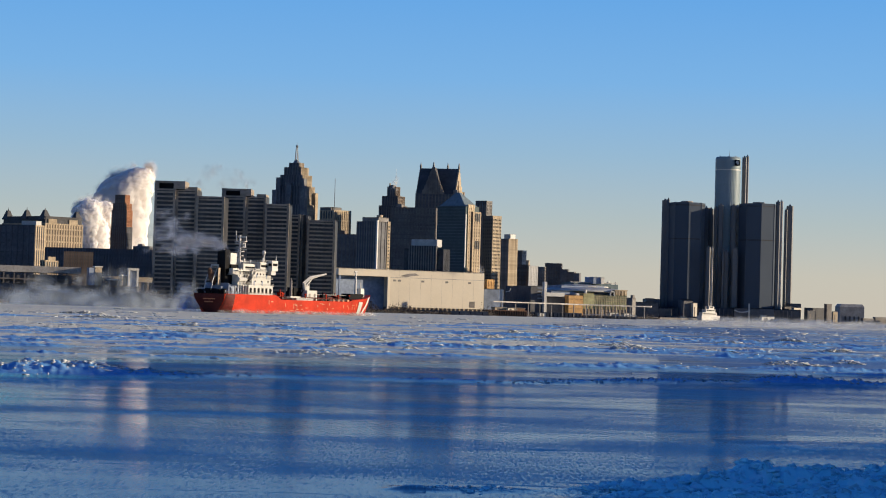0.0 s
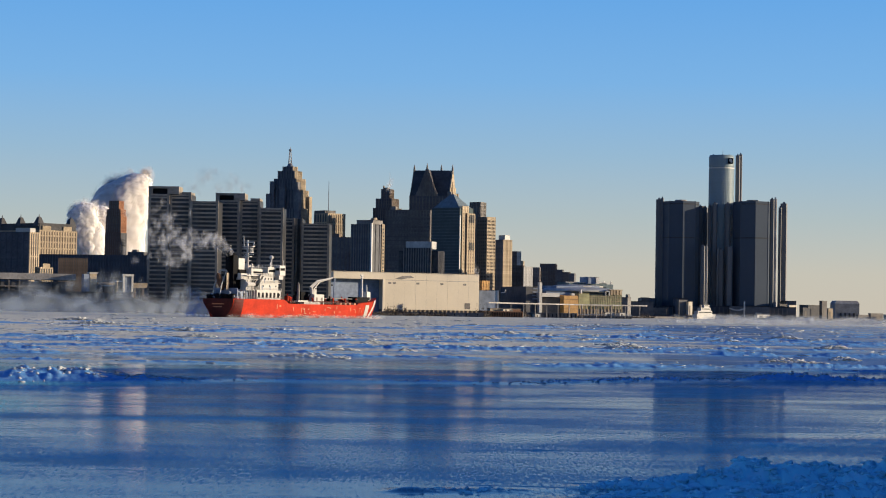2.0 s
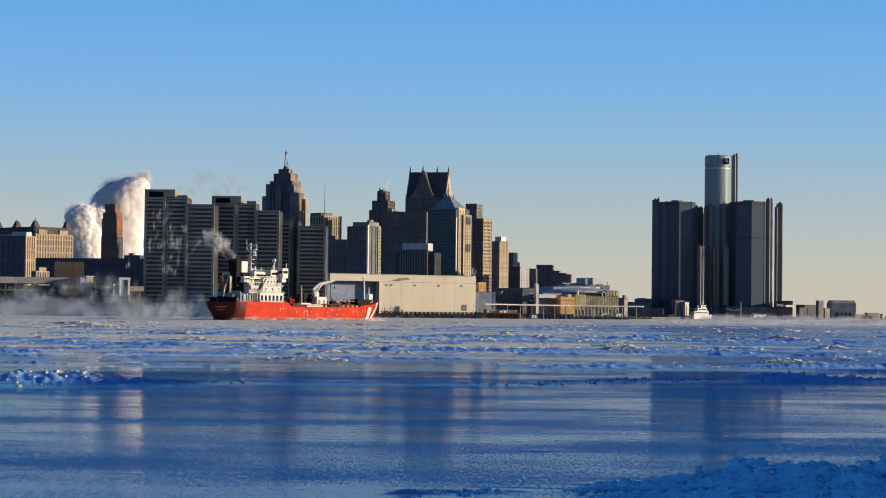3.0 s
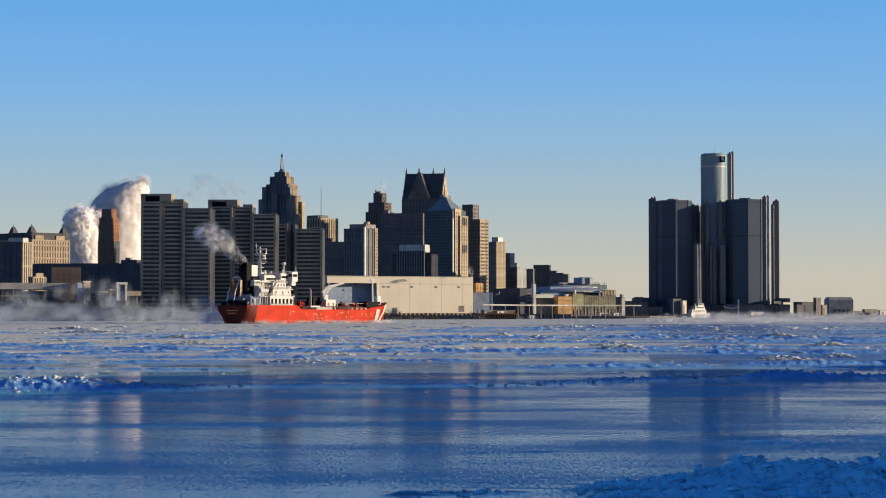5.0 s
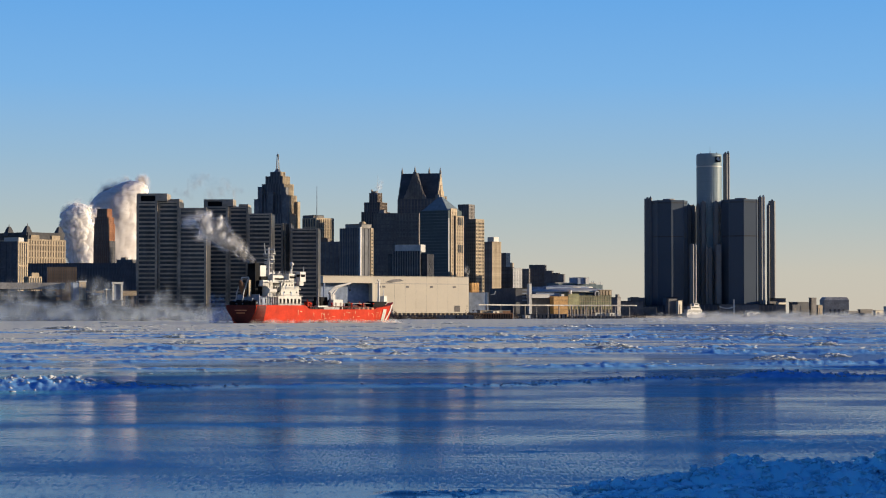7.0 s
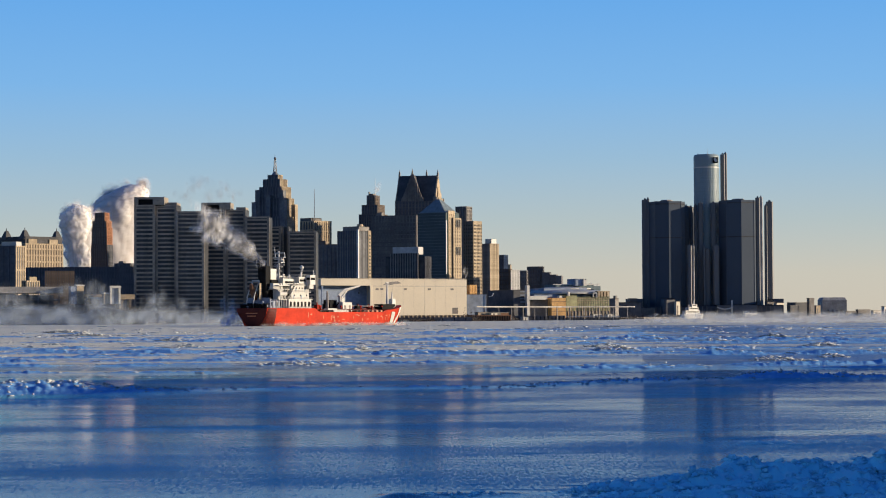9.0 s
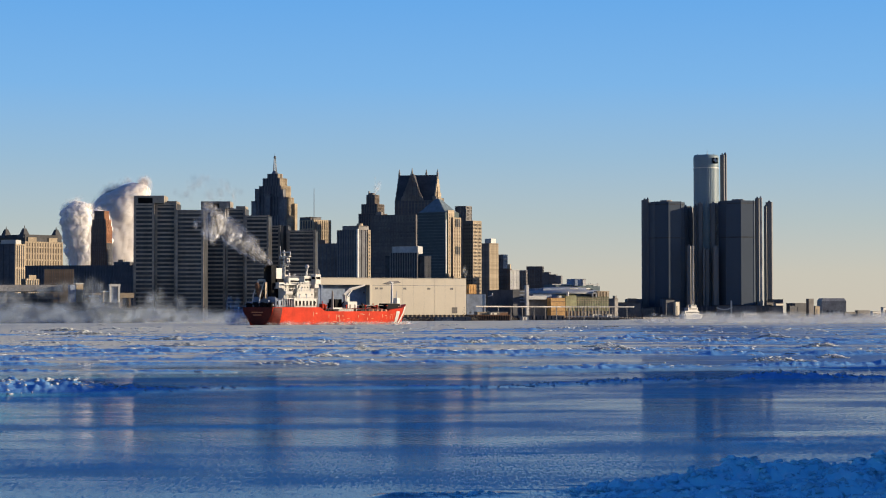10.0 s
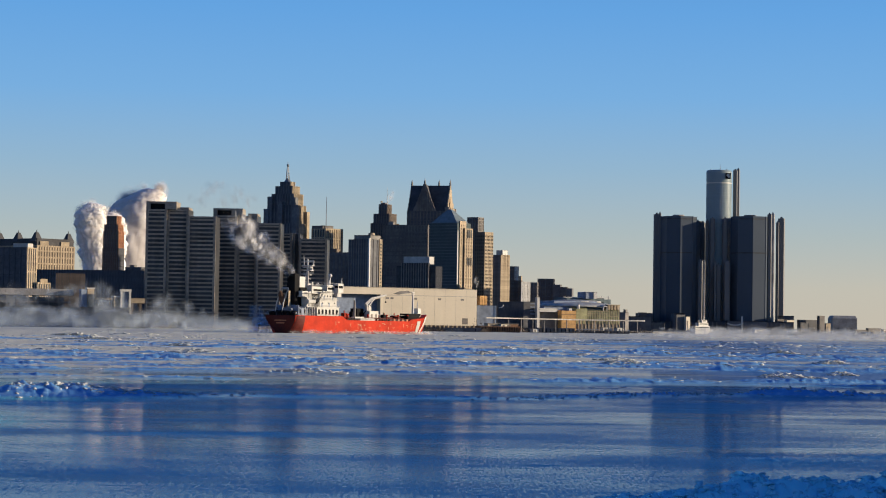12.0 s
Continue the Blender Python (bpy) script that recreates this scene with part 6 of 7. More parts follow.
def hull_mesh():
    bm = bmesh.new()
    xs = [-1.0, -0.4, 0.6, 2, 5, 9, 14, 25, 36, 37, 39, 41, 55, 70, 85, 92, 97, 98.5, 100, 104, 108, 112, 116, 119, 122, 124.5, 127, 128.5, 129.4]
    levels = (-0.03, 0.12, 0.3, 0.5, 0.72, 0.9, 1.0)
    rows = []
    for x in xs:
        top, ring_ = deck_z(x), []
        rake = max(0.0, (x - 118) / 11.4) ** 1.5 * 4.5
        for side in (-1, 1):
            for s in (levels if side < 0 else levels[::-1]):
                z = top * s
                lean = rake * (1 - s) - (1.8 * (1 - s) ** 2 if x < 1 else 0)
                ring_.append(bm.verts.new((x - lean, side * half_beam(x, max(z, 0)), z)))
        rows.append(ring_)
    for a, b in zip(rows, rows[1:]):
        n = len(a)
        for i in range(n - 1):
            bm.faces.new((a[i], b[i], b[i + 1], a[i + 1]))
    return bm


def stern_plate():
    """The broad rounded counter, from rail to waterline."""
    bm = bmesh.new()
    pts = []
    for side in (-1, 1):
        for s in ((-0.03, 0.12, 0.3, 0.5, 0.72, 0.9, 1.0) if side < 0 else (1.0, 0.9, 0.72, 0.5, 0.3, 0.12, -0.03)):
            z = 8.6 * s
            pts.append(bm.verts.new((-1.0 + 1.8 * (1 - s) ** 2, side * half_beam(-1.0, max(z, 0)), z)))
    bm.faces.new(pts)
    return bm


def rail(bm, pts, height=1.0, step=2.2):
    for a, b in zip(pts, pts[1:]):
        a, b = Vector(a), Vector(b)
        for h in (0.5, 1.0):
            tube(bm, a + Vector((0, 0, height * h)), b + Vector((0, 0, height * h)), 0.05, n=4)
        n = max(1, int((b - a).length / step))
        for i in range(n + 1):
            p = a.lerp(b, i / n)
            tube(bm, p, p + Vector((0, 0, height)), 0.05, n=4)


def windows_row(parent, x0, x1, y, z, n, w=0.9, h=0.8, mat="black"):
    """Square ports along the starboard side."""
    first = part("window", box(bmesh.new(), -w / 2, w / 2, -0.05, 0.05, -h / 2, h / 2), mat, parent)
    for i in range(n):
        x = x0 + (x1 - x0) * i / max(1, n - 1)
        if i == 0:
            first.matrix_basis = pose(x, y, z)
        else:
            share("window", first, parent, x, y, z)


def tanker():
    ship = thing("tanker_ship", "red tanker with a white deckhouse steaming through broken ice", "ship", pose(0, 0, 0))
    hull = part("hull", hull_mesh(), "red", ship, "red painted hull with scrape marks")
    # the counter's shade is put into its colour, a darker red
    part("stern_plate", stern_plate(), "maroon", hull, "stern counter with shade put in as dark maroon")
    bm = bmesh.new()                                     # name bars on the stern
    for z, w in ((5.9, 3.4), (4.6, 2.4)):
        box(bm, -1.25, -1.02, -w, w, z, z + 0.5)
    part("name_bar", bm, "scrape", hull, "pale unreadable lettering")
    for pts in (((105.4, 0.8), (109.6, 0.8), (110.8, 6.8), (106.4, 6.8)), ((111.0, 0.6), (113.8, 0.6), (122.4, 9.4), (118.6, 9.0))):
        bm = bmesh.new()
        n = 10
        a, b, c, d = pts
        p = lambda s, t: ((a[0] * (1 - t) + b[0] * t) * (1 - s) + (d[0] * (1 - t) + c[0] * t) * s, (a[1] * (1 - t) + b[1] * t) * (1 - s) + (d[1] * (1 - t) + c[1] * t) * s)
        for i in range(n):
            for j in range(5):
                skin(bm, (p(i / n, j / 5), p(i / n, (j + 1) / 5), p((i + 1) / n, (j + 1) / 5), p((i + 1) / n, j / 5)), out=0.3)
        bmesh.ops.remove_doubles(bm, verts=bm.verts, dist=0.01)
        part("bow_slash", bm, "white", hull, "white diagonal bow stripe")
    bm = bmesh.new()                                     # the stern's shade, put in as dark red, runs round the quarter
    for i in range(6):
        for j in range(6):
            za, zb = 0.1 + 8.3 * j / 6, 0.1 + 8.3 * (j + 1) / 6
            wide = lambda z: 4.6 + 0.12 * z
            skin(bm, ((-0.5 + (wide(za) + 0.5) * i / 6, za), (-0.5 + (wide(za) + 0.5) * (i + 1) / 6, za), (-0.5 + (wide(zb) + 0.5) * (i + 1) / 6, zb), (-0.5 + (wide(zb) + 0.5) * i / 6, zb)), out=0.07)
    bmesh.ops.remove_doubles(bm, verts=bm.verts, dist=0.01)
    part("quarter_paint", bm, "maroon", hull, "dark maroon shade put in round the stern quarter")
    rng = random.Random(4)
    for x, z, w, h in ((31, 4.2, 0.5, 2.2), (60, 3.0, 2.4, 0.25), (48, 1.5, 3.0, 0.25), (104, 4.4, 0.5, 1.4), (33, 5.4, 1.4, 0.5), (52, 3.9, 1.6, 0.6), (53, 2.0, 1.8, 0.5), (56, 4.1, 1.2, 0.5), (57, 2.2, 1.0, 0.5), (70, 3.6, 0.6, 1.2), (74, 4.8, 1.6, 0.4),
                       (78, 2.4, 0.6, 1.0), (92, 3.6, 0.5, 1.6), (95, 4.4, 1.2, 0.4), (96.5, 3.0, 0.4, 1.4), (86, 1.4, 2.2, 0.3), (64, 1.2, 2.0, 0.3),
                       (50.5, 4.6, 3.0, 0.3), (50.5, 2.6, 0.4, 2.0), (53.2, 2.6, 0.4, 2.0), (72, 5.2, 2.6, 0.3), (80, 4.6, 0.5, 1.4), (82, 3.0, 2.0, 0.3), (100, 4.8, 2.2, 0.35), (100, 2.6, 0.4, 1.8), (102.6, 2.8, 0.4, 1.6), (44, 3.4, 0.4, 1.6), (40, 1.0, 4.0, 0.25), (68, 0.8, 5.0, 0.3), (90, 0.9, 4.0, 0.3)):
        bm = bmesh.new()
        skin(bm, ((x, z), (x + w, z + rng.uniform(-0.1, 0.1)), (x + w, z + h), (x, z + h)))
        part("hull_mark", bm, "scrape", hull)
    # decks
    bm = bmesh.new()
    for a, b in ((-0.8, 37), (41, 97), (100, 127)):
        n = 8
        for i in range(n):
            xa, xb = a + (b - a) * i / n, a + (b - a) * (i + 1) / n
            za, zb = deck_z(xa) - 0.5, deck_z(xb) - 0.5
            ya, yb = half_beam(xa, 9) - 0.1, half_beam(xb, 9) - 0.1
            bm.faces.new([bm.verts.new(p) for p in ((xa, -ya, za), (xb, -yb, zb), (xb, yb, zb), (xa, ya, za))])
    part("deck", bm, "maroon", ship, "dark red steel deck")
    for way in ([(x, -half_beam(x, 9) + 0.3, deck_z(x)) for x in (0, 6, 14, 25, 36)], [(x, half_beam(x, 9) - 0.3, deck_z(x)) for x in (0, 6, 14, 25, 36)], [(x, -9.6, 6.7) for x in (42, 60, 78, 96)]):
        bm = bmesh.new()
        rail(bm, way)
        part("railing", bm, "grey_wall", ship)
    bm = bmesh.new()
    rail(bm, [(-0.6, -8, 8.6), (-0.8, 0, 8.6), (-0.6, 8, 8.6)], 1.1, 1.4)
    part("stern_rail", bm, "black", ship)
    for x, y, s in ((0.8, -6.4, 1.0), (0.6, -3.6, 1.2), (0.8, -1.0, 0.9), (0.7, 1.6, 1.3), (0.8, 4.2, 1.0), (0.7, 6.6, 1.1), (2.6, 0.2, 1.5), (3.0, -5.0, 1.4), (3.2, 4.6, 1.6)):
        bm = bmesh.new()
        box(bm, x - 0.5 * s, x + 0.5 * s, y - 0.9 * s, y + 0.9 * s, 8.1, 9.0 + 0.5 * s)
        tube(bm, (x, y - 1.0 * s, 9.4 + 0.5 * s), (x, y + 1.0 * s, 9.4 + 0.5 * s), 0.55 * s, n=10)
        part("winch", bm, "black", ship)
    # deckhouse, tier by tier
    house = part("deckhouse", box(bmesh.new(), 17.0, 35.6, -8.6, 8.6, 8.1, 12.7), "white", ship, "white steel deckhouse")
    # bluegrey puts the shade of the aft side into the colour
    part("aft_house", box(bmesh.new(), 7.0, 17.0, -5.0, 8.6, 8.1, 12.7), "bluegrey", house)
    windows_row(house, 18.6, 33.6, -8.65, 10.5, 6, 1.5, 2.4)
    windows_row(house, 8.5, 15.5, -5.05, 10.6, 3, 1.4, 1.8)
    bm = bmesh.new()
    for k in range(6):
        tube(bm, (7.6 + k * 1.9, -8.3, 8.1), (7.6 + k * 1.9, -8.3, 12.7), 0.2, n=6)
    part("deck_post", bm, "white", house)
    windows_row(house, 34.4, 35.0, -8.65, 10.8, 1, 0.8, 0.9)
    t2 = part("upper_house", box(bmesh.new(), 20.5, 35.0, -7.6, 7.6, 12.7, 19.6), "white", house)
    windows_row(t2, 23, 33, -7.65, 14.8, 3, 0.8, 0.7)
    part("side_house", box(bmesh.new(), 11.5, 15.6, -6.4, 5.2, 12.7, 17.6), "white", house)
    windows_row(house, 12.6, 14.6, -6.45, 15.6, 2, 0.8, 0.8)
    # dark block fills the gap abaft the house, shade put into its colour
    part("engine_casing", box(bmesh.new(), 15.6, 20.5, -3.6, 3.6, 12.7, 19.6), "dark_wall", house)
    part("shelter", box(bmesh.new(), 10.5, 21.0, -7.4, -3.2, 19.3, 19.7), "white", house)
    part("stair", box(bmesh.new(), -0.4, 0.4, -0.5, 0.5, -3.4, 3.4), "grey_wall", house).matrix_basis = pose(18.4, -6.0, 16.0, 0, 38, 0)
    part("side_deck", box(bmesh.new(), 9.5, 21.5, -8.2, 8.2, 12.7, 12.95), "white", house)
    bm = bmesh.new()
    for x in (11, 15, 19):
        tube(bm, (x, -8.0, 12.9), (x, -8.0, 15.3), 0.14, n=6)
    rail(bm, [(9.6, -8.1, 12.9), (21, -8.1, 12.9)])
    part("stanchion", bm, "white", house)
    # screen in bluegrey too, the aft face's shade as colour
    part("aft_screen", box(bmesh.new(), 6.7, 7.0, -5.0, 8.4, 8.1, 13.6), "bluegrey", house)
    part("boat_panel", box(bmesh.new(), 4.6, 6.4, -0.5, -0.1, 12.4, 20.4), "limestone", house)
    bridge = bmesh.new()
    box(bridge, 26.5, 35.8, -7.8, 7.8, 19.6, 23.4)
    for s in (-1, 1):
        box(bridge, 32.2, 36.6, min(s * 7.8, s * 10.4), max(s * 7.8, s * 10.4), 19.9, 24.6)
    box(bridge, 16.5, 26.5, -5.6, 5.6, 19.6, 22.8)
    br = part("bridge", bridge, "white", house, "white navigating bridge with wings")
    bm = bmesh.new()
    box(bm, 27.0, 32.0, -7.86, -7.7, 21.4, 22.5)
    box(bm, 32.6, 36.2, -10.46, -10.3, 22.2, 23.4)
    box(bm, 32.1, 32.3, -10.2, -8.2, 22.2, 23.4)
    box(bm, 18, 25.5, -5.66, -5.5, 20.6, 21.5)
    part("bridge_window", bm, "black", br)
    bm = bmesh.new()
    box(bm, 25.8, 36.2, -8.1, 8.1, 23.4, 23.7)
    part("monkey_island", bm, "white", br)
    bm = bmesh.new()
    for s in (-1, 1):
        bm = bmesh.new()
        prism(bm, [(32.4, s * 7.6), (35.8, s * 7.6), (35.8, s * 9.8), (32.4, s * 9.8)], 18.0, 19.9, 1.0)
        part("wing_bracket", bm, "white", br)
    # funnel: black uptake, white casing on its side
    bm = bmesh.new()
    prism(bm, [(7.0, -2.4), (10.6, -2.4), (10.6, 2.4), (7.0, 2.4)], 12.7, 28.6, 0.94)
    funnel = part("funnel", bm, "black", ship, "black funnel with white casing")
    part("funnel_casing", box(bmesh.new(), 10.6, 15.2, -2.6, 2.6, 22.2, 27.4), "white", funnel)
    part("funnel_base", box(bmesh.new(), 10.6, 15.6, -3.2, 3.2, 12.7, 22.2), "black", funnel)
    part("casing_house", box(bmesh.new(), 9.2, 17.0, -5.2, -3.2, 17.6, 20.4), "white", funnel)
    for y in (-1.0, 1.0):
        part("uptake", tube(bmesh.new(), (9, y, 28.4), (9, y, 29.8), 0.55), "black", funnel)
    # edges of the decks, rails, doors, ladders, rafts and vents about the house
    for x0, x1, half, z in ((16.4, 36.2, 9.0, 12.7), (19.8, 35.8, 8.3, 16.1), (19.8, 36.0, 8.6, 19.6), (9.0, 20.5, 7.0, 17.6)):
        part("deck_edge", box(bmesh.new(), x0, x1, -half, half, z - 0.12, z + 0.14), "white", house)
        bm = bmesh.new()
        rail(bm, [(x0 + 0.2, half - 0.2, z), (x0 + 0.2, -half + 0.2, z), (x1 - 0.2, -half + 0.2, z)], 1.0, 1.8)
        part("deck_rail", bm, "white", house)
    for x, y, z in ((22.4, -7.63, 12.9), (28.6, -7.63, 12.9), (24.2, -7.63, 16.3), (31.6, -7.63, 16.3), (13.2, -6.43, 12.9)):
        part("door", box(bmesh.new(), x - 0.45, x + 0.45, y - 0.05, y + 0.05, z, z + 2.0), "bluegrey", house)
    windows_row(t2, 22.4, 34.0, -7.65, 18.2, 6, 0.75, 0.75)
    for y in (-6.0, -3.6, -1.2, 1.2, 3.6, 6.0):
        part("aft_window", box(bmesh.new(), 20.42, 20.5, y - 0.4, y + 0.4, 14.6, 15.4), "black", t2)
    for x in (23.0, 25.2, 27.4):
        part("life_raft", tube(bmesh.new(), (x - 0.8, -7.9, 20.3), (x + 0.8, -7.9, 20.3), 0.45, n=10), "white", house)
    for x, y, z, lean in ((19.2, -7.2, 14.4, 40), (18.6, -5.8, 10.6, -38), (21.2, -8.0, 17.8, 40)):
        bm = bmesh.new()
        for o in (-0.35, 0.35):
            box(bm, -0.08, 0.08, o - 0.05, o + 0.05, -2.1, 2.1)
        for k in range(9):
            box(bm, -0.14, 0.14, -0.35, 0.35, -1.9 + k * 0.46, -1.82 + k * 0.46)
        part("ladder", bm, "steel", house).matrix_basis = pose(x, y, z, 0, lean, 0)
    for x, y, z, r, h in ((17.2, -4.6, 12.7, 0.5, 2.2), (18.6, 4.8, 12.7, 0.6, 2.6), (12.2, -4.0, 17.7, 0.5, 1.7), (14.6, -5.4, 17.7, 0.45, 2.3), (25.0, -3.0, 22.8, 0.4, 1.6), (18.0, -4.6, 22.8, 0.5, 1.8), (24.0, 3.4, 22.8, 0.4, 2.2)):
        bm = bmesh.new()
        tube(bm, (x, y, z), (x, y, z + h), r * 0.6)
        tube(bm, (x - r * 0.8, y, z + h), (x + r, y, z + h), r, n=10)
        part("vent_cowl", bm, "white", house)
    bm = bmesh.new()
    rail(bm, [(26.0, -8.0, 23.7), (36.0, -8.0, 23.7)], 1.0, 1.6)
    rail(bm, [(26.0, 8.0, 23.7), (26.0, -8.0, 23.7)], 1.0, 1.6)
    rail(bm, [(16.8, -5.4, 22.8), (26.0, -5.4, 22.8)], 1.0, 1.6)
    part("bridge_rail", bm, "white", br)
    part("bridge_shade", box(bmesh.new(), 26.0, 36.0, -8.3, 8.3, 23.0, 23.4), "white", br)
    part("side_lifeboat", tube(bmesh.new(), (10.2, -7.4, 15.4), (16.4, -7.4, 15.4), 1.2, 0.9, 10), "white", ship, "white covered lifeboat in davits")
    for x in (11.0, 15.6):
        part("davit_arm", tube(bmesh.new(), (x, -6.4, 12.9), (x, -7.8, 17.4), 0.2), "white", ship)
    # masts
    bm = bmesh.new()
    for z, half, deep in ((26.4, 1.5, 1.0), (28.4, 1.9, 1.1), (32.0, 2.3, 0.9)):
        box(bm, 21.5 - deep, 21.5 + deep, 0.6 - half, 0.6 + half, z, z + 0.22)
        rail(bm, [(21.5 - deep, 0.6 - half, z + 0.2), (21.5 - deep, 0.6 + half, z + 0.2)], 0.9, 0.9)
    tube(bm, (20.0, -0.9, 22.8), (21.3, 0.2, 30.0), 0.2)
    tube(bm, (20.0, 2.1, 22.8), (21.3, 1.0, 30.0), 0.2)
    tube(bm, (21.5, -2.9, 29.4), (21.5, 2.0, 29.4), 0.2)
    part("mast_platform", bm, "white", ship)
    bm = bmesh.new()
    tube(bm, (21.5, 0.6, 22.6), (21.5, 0.6, 36.2), 0.62, 0.4)
    box(bm, 20.6, 23.4, -1.6, 2.4, 30.4, 30.7)
    box(bm, 20.8, 22.8, -2.6, 3.4, 33.0, 33.3)
    tube(bm, (22.5, -1.4, 30.6), (22.5, -1.4, 32.6), 0.5, 0.35)
    tube(bm, (22.2, -2.4, 33.2), (22.2, -2.4, 35.6), 0.22)
    tube(bm, (21.2, 2.4, 33.2), (20.6, 2.4, 38.2), 0.3, 0.12)
    box(bm, 21.8, 22.6, -2.2, 2.2, 35.0, 35.5)
    bmesh.ops.create_icosphere(bm, subdivisions=2, radius=0.9, matrix=Matrix.Translation((22.4, -0.6, 31.8)))
    part("radar_mast", bm, "white", ship, "white radar mast with platforms")
    bm = bmesh.new()
    tube(bm, (33.5, -4.4, 23.6), (33.5, -4.4, 27.6), 0.35)
    bmesh.ops.create_icosphere(bm, subdivisions=2, radius=1.05, matrix=Matrix.Translation((33.5, -4.4, 28.4)))
    part("satellite_dome", bm, "white", ship)
    bm = bmesh.new()
    tube(bm, (30.0, -6.4, 23.6), (30.0, -6.4, 26.0), 0.5, 0.3)
    part("vent", bm, "white", ship)
    bm = bmesh.new()
    tube(bm, (35.6, -9.9, 24.5), (35.6, -9.9, 27.2), 0.3, 0.15)
    part("antenna", bm, "white", ship)
    # stern: free-fall boat on its ramp, winches and vents
    boat = bmesh.new()
    bmesh.ops.create_uvsphere(boat, u_segments=14, v_segments=8, radius=1.0, matrix=pose(4.6, 3.2, 16.4, 0, 62, 0) @ Matrix.Diagonal((4.6, 1.7, 1.5, 1)))
    part("lifeboat", boat, "rust", ship, "rust-brown free-fall lifeboat on a ramp")
    for y in (1.2, 5.2):
        for a, b, r in (((1.4, y, 9), (3.0, y, 15.0), 0.24), ((2.2, y, 13.6), (6.6, y, 21.6), 0.26), ((6.6, y, 21.6), (7.6, y, 12.8), 0.26)):
            part("davit_arm", tube(bmesh.new(), a, b, r), "white", ship, "white boat davit arm")
    part("davit_beam", tube(bmesh.new(), (6.6, 1.2, 21.6), (6.6, 5.2, 21.6), 0.4), "white", ship)
    for x, y, r, h in ((2.2, -6.0, 0.9, 1.6), (3.0, 5.8, 1.0, 1.8), (1.6, 0.6, 0.8, 1.3), (4.8, -2.2, 0.7, 3.4), (5.2, 6.9, 0.6, 4.2), (3.4, 7.4, 0.5, 2.6), (5.6, -7.4, 0.5, 3.2), (1.2, 3.6, 0.9, 1.1), (1.4, -3.0, 0.8, 1.2)):
        bm = bmesh.new()
        tube(bm, (x, y, 8.1), (x, y, 8.1 + h), r * 0.55)
        tube(bm, (x - r, y, 8.1 + h), (x + r, y, 8.1 + h), r * 0.7, n=10)
        part("deck_vent", bm, "bluegrey", ship)
    # cargo deck
    bm = bmesh.new()
    tube(bm, (61.8, 0, 6.2), (61.8, 0, 16.2), 0.75, 0.5)
    tube(bm, (61.8, 0, 16.2), (61.4, 0, 17.0), 0.3)
    part("vent_post", bm, "grey_wall", ship)
    crane = part("crane", box(bmesh.new(), 70.4, 78.6, -3.4, 0.4, 6.2, 11.6), "white", ship, "white hose crane with a kinked jib")
    windows_row(crane, 72.4, 76.6, -3.45, 9.2, 2, 1.4, 1.8, "grey_wall")
    bm = bmesh.new()
    tube(bm, (71.4, -1.2, 11.4), (70.6, -1.2, 15.4), 0.95, 0.75)
    box(bm, 71.2, 73.8, -2.2, -0.2, 11.6, 14.0)
    tube(bm, (74.4, -1.4, 11.4), (75.0, -1.3, 17.0), 0.16)
    part("crane_post", bm, "white", crane)
    bm = bmesh.new()
    for a, b, r, r2 in (((70.0, -1.2, 14.6), (75.8, -1.2, 17.9), 0.95, 0.8), ((75.4, -1.2, 17.7), (89.0, -1.2, 20.0), 0.8, 0.38)):
        tube(bm, a, b, r, r2, n=4)
    tube(bm, (72.8, -1.2, 14.0), (77.6, -1.2, 17.6), 0.3)
    part("jib", bm, "white", crane)
    bm = bmesh.new()
    tube(bm, (88.4, -1.2, 19.8), (88.4, -1.2, 16.8), 0.07, n=4)
    box(bm, 88.1, 88.7, -1.5, -0.9, 16.0, 16.8)
    part("hook", bm, "black", crane)
    bm = bmesh.new()
    box(bm, 65.5, 71.5, 1.0, 5.0, 6.2, 12.8)
    box(bm, 63.0, 65.5, 2.0, 4.0, 6.2, 11.0)
    tube(bm, (68, 0.8, 8), (72, -2.0, 13.5), 0.3)
    part("hose_rack", bm, "black", ship)
    for i, (x, y, h) in enumerate(((49, 2, 3.0), (57, 3, 4.2), (86, -1.5, 3.6), (93, 2.5, 3.2), (97, -3.0, 2.6), (100, 1.0, 3.4), (80.5, 3.0, 4.6), (44, 0, 3.2))):
        bm = bmesh.new()
        box(bm, x - 1.2, x + 1.2, y - 1.0, y + 1.0, 6.2, 6.2 + h)
        tube(bm, (x, y, 6.2 + h), (x, y, 7.4 + h), 0.3, n=6)
        part("hatch", bm, ("maroon", "red", "black", "red")[i % 4], ship)
    for x in (84, 88, 92, 96):
        part("hull_fitting", box(bmesh.new(), x, x + 1.6, -9.3, -8.6, 6.4, 7.6), "scrape", ship)
    part("manifold_box", box(bmesh.new(), 54.0, 66.0, -9.0, -6.5, 6.3, 7.9), "white", ship, "white manifold drip tray")
    part("manifold_cover", box(bmesh.new(), 49.0, 57.0, -9.2, -6.9, 7.7, 8.5), "white", ship)
    for y in (-3.4, -2.2, -1.0, 1.0, 2.4, 3.6):
        part("deck_pipe", tube(bmesh.new(), (43, y, 8.0), (112, y, 8.0), 0.32, n=6), "maroon", ship, "dark red deck pipe")
    for x in range(46, 112, 6):
        part("pipe_support", box(bmesh.new(), x, x + 0.4, -4.4, 4.4, 6.2, 7.8), "maroon", ship)
    part("catwalk", box(bmesh.new(), 80, 112, -0.7, 0.7, 9.6, 10.0), "grey_wall", ship)
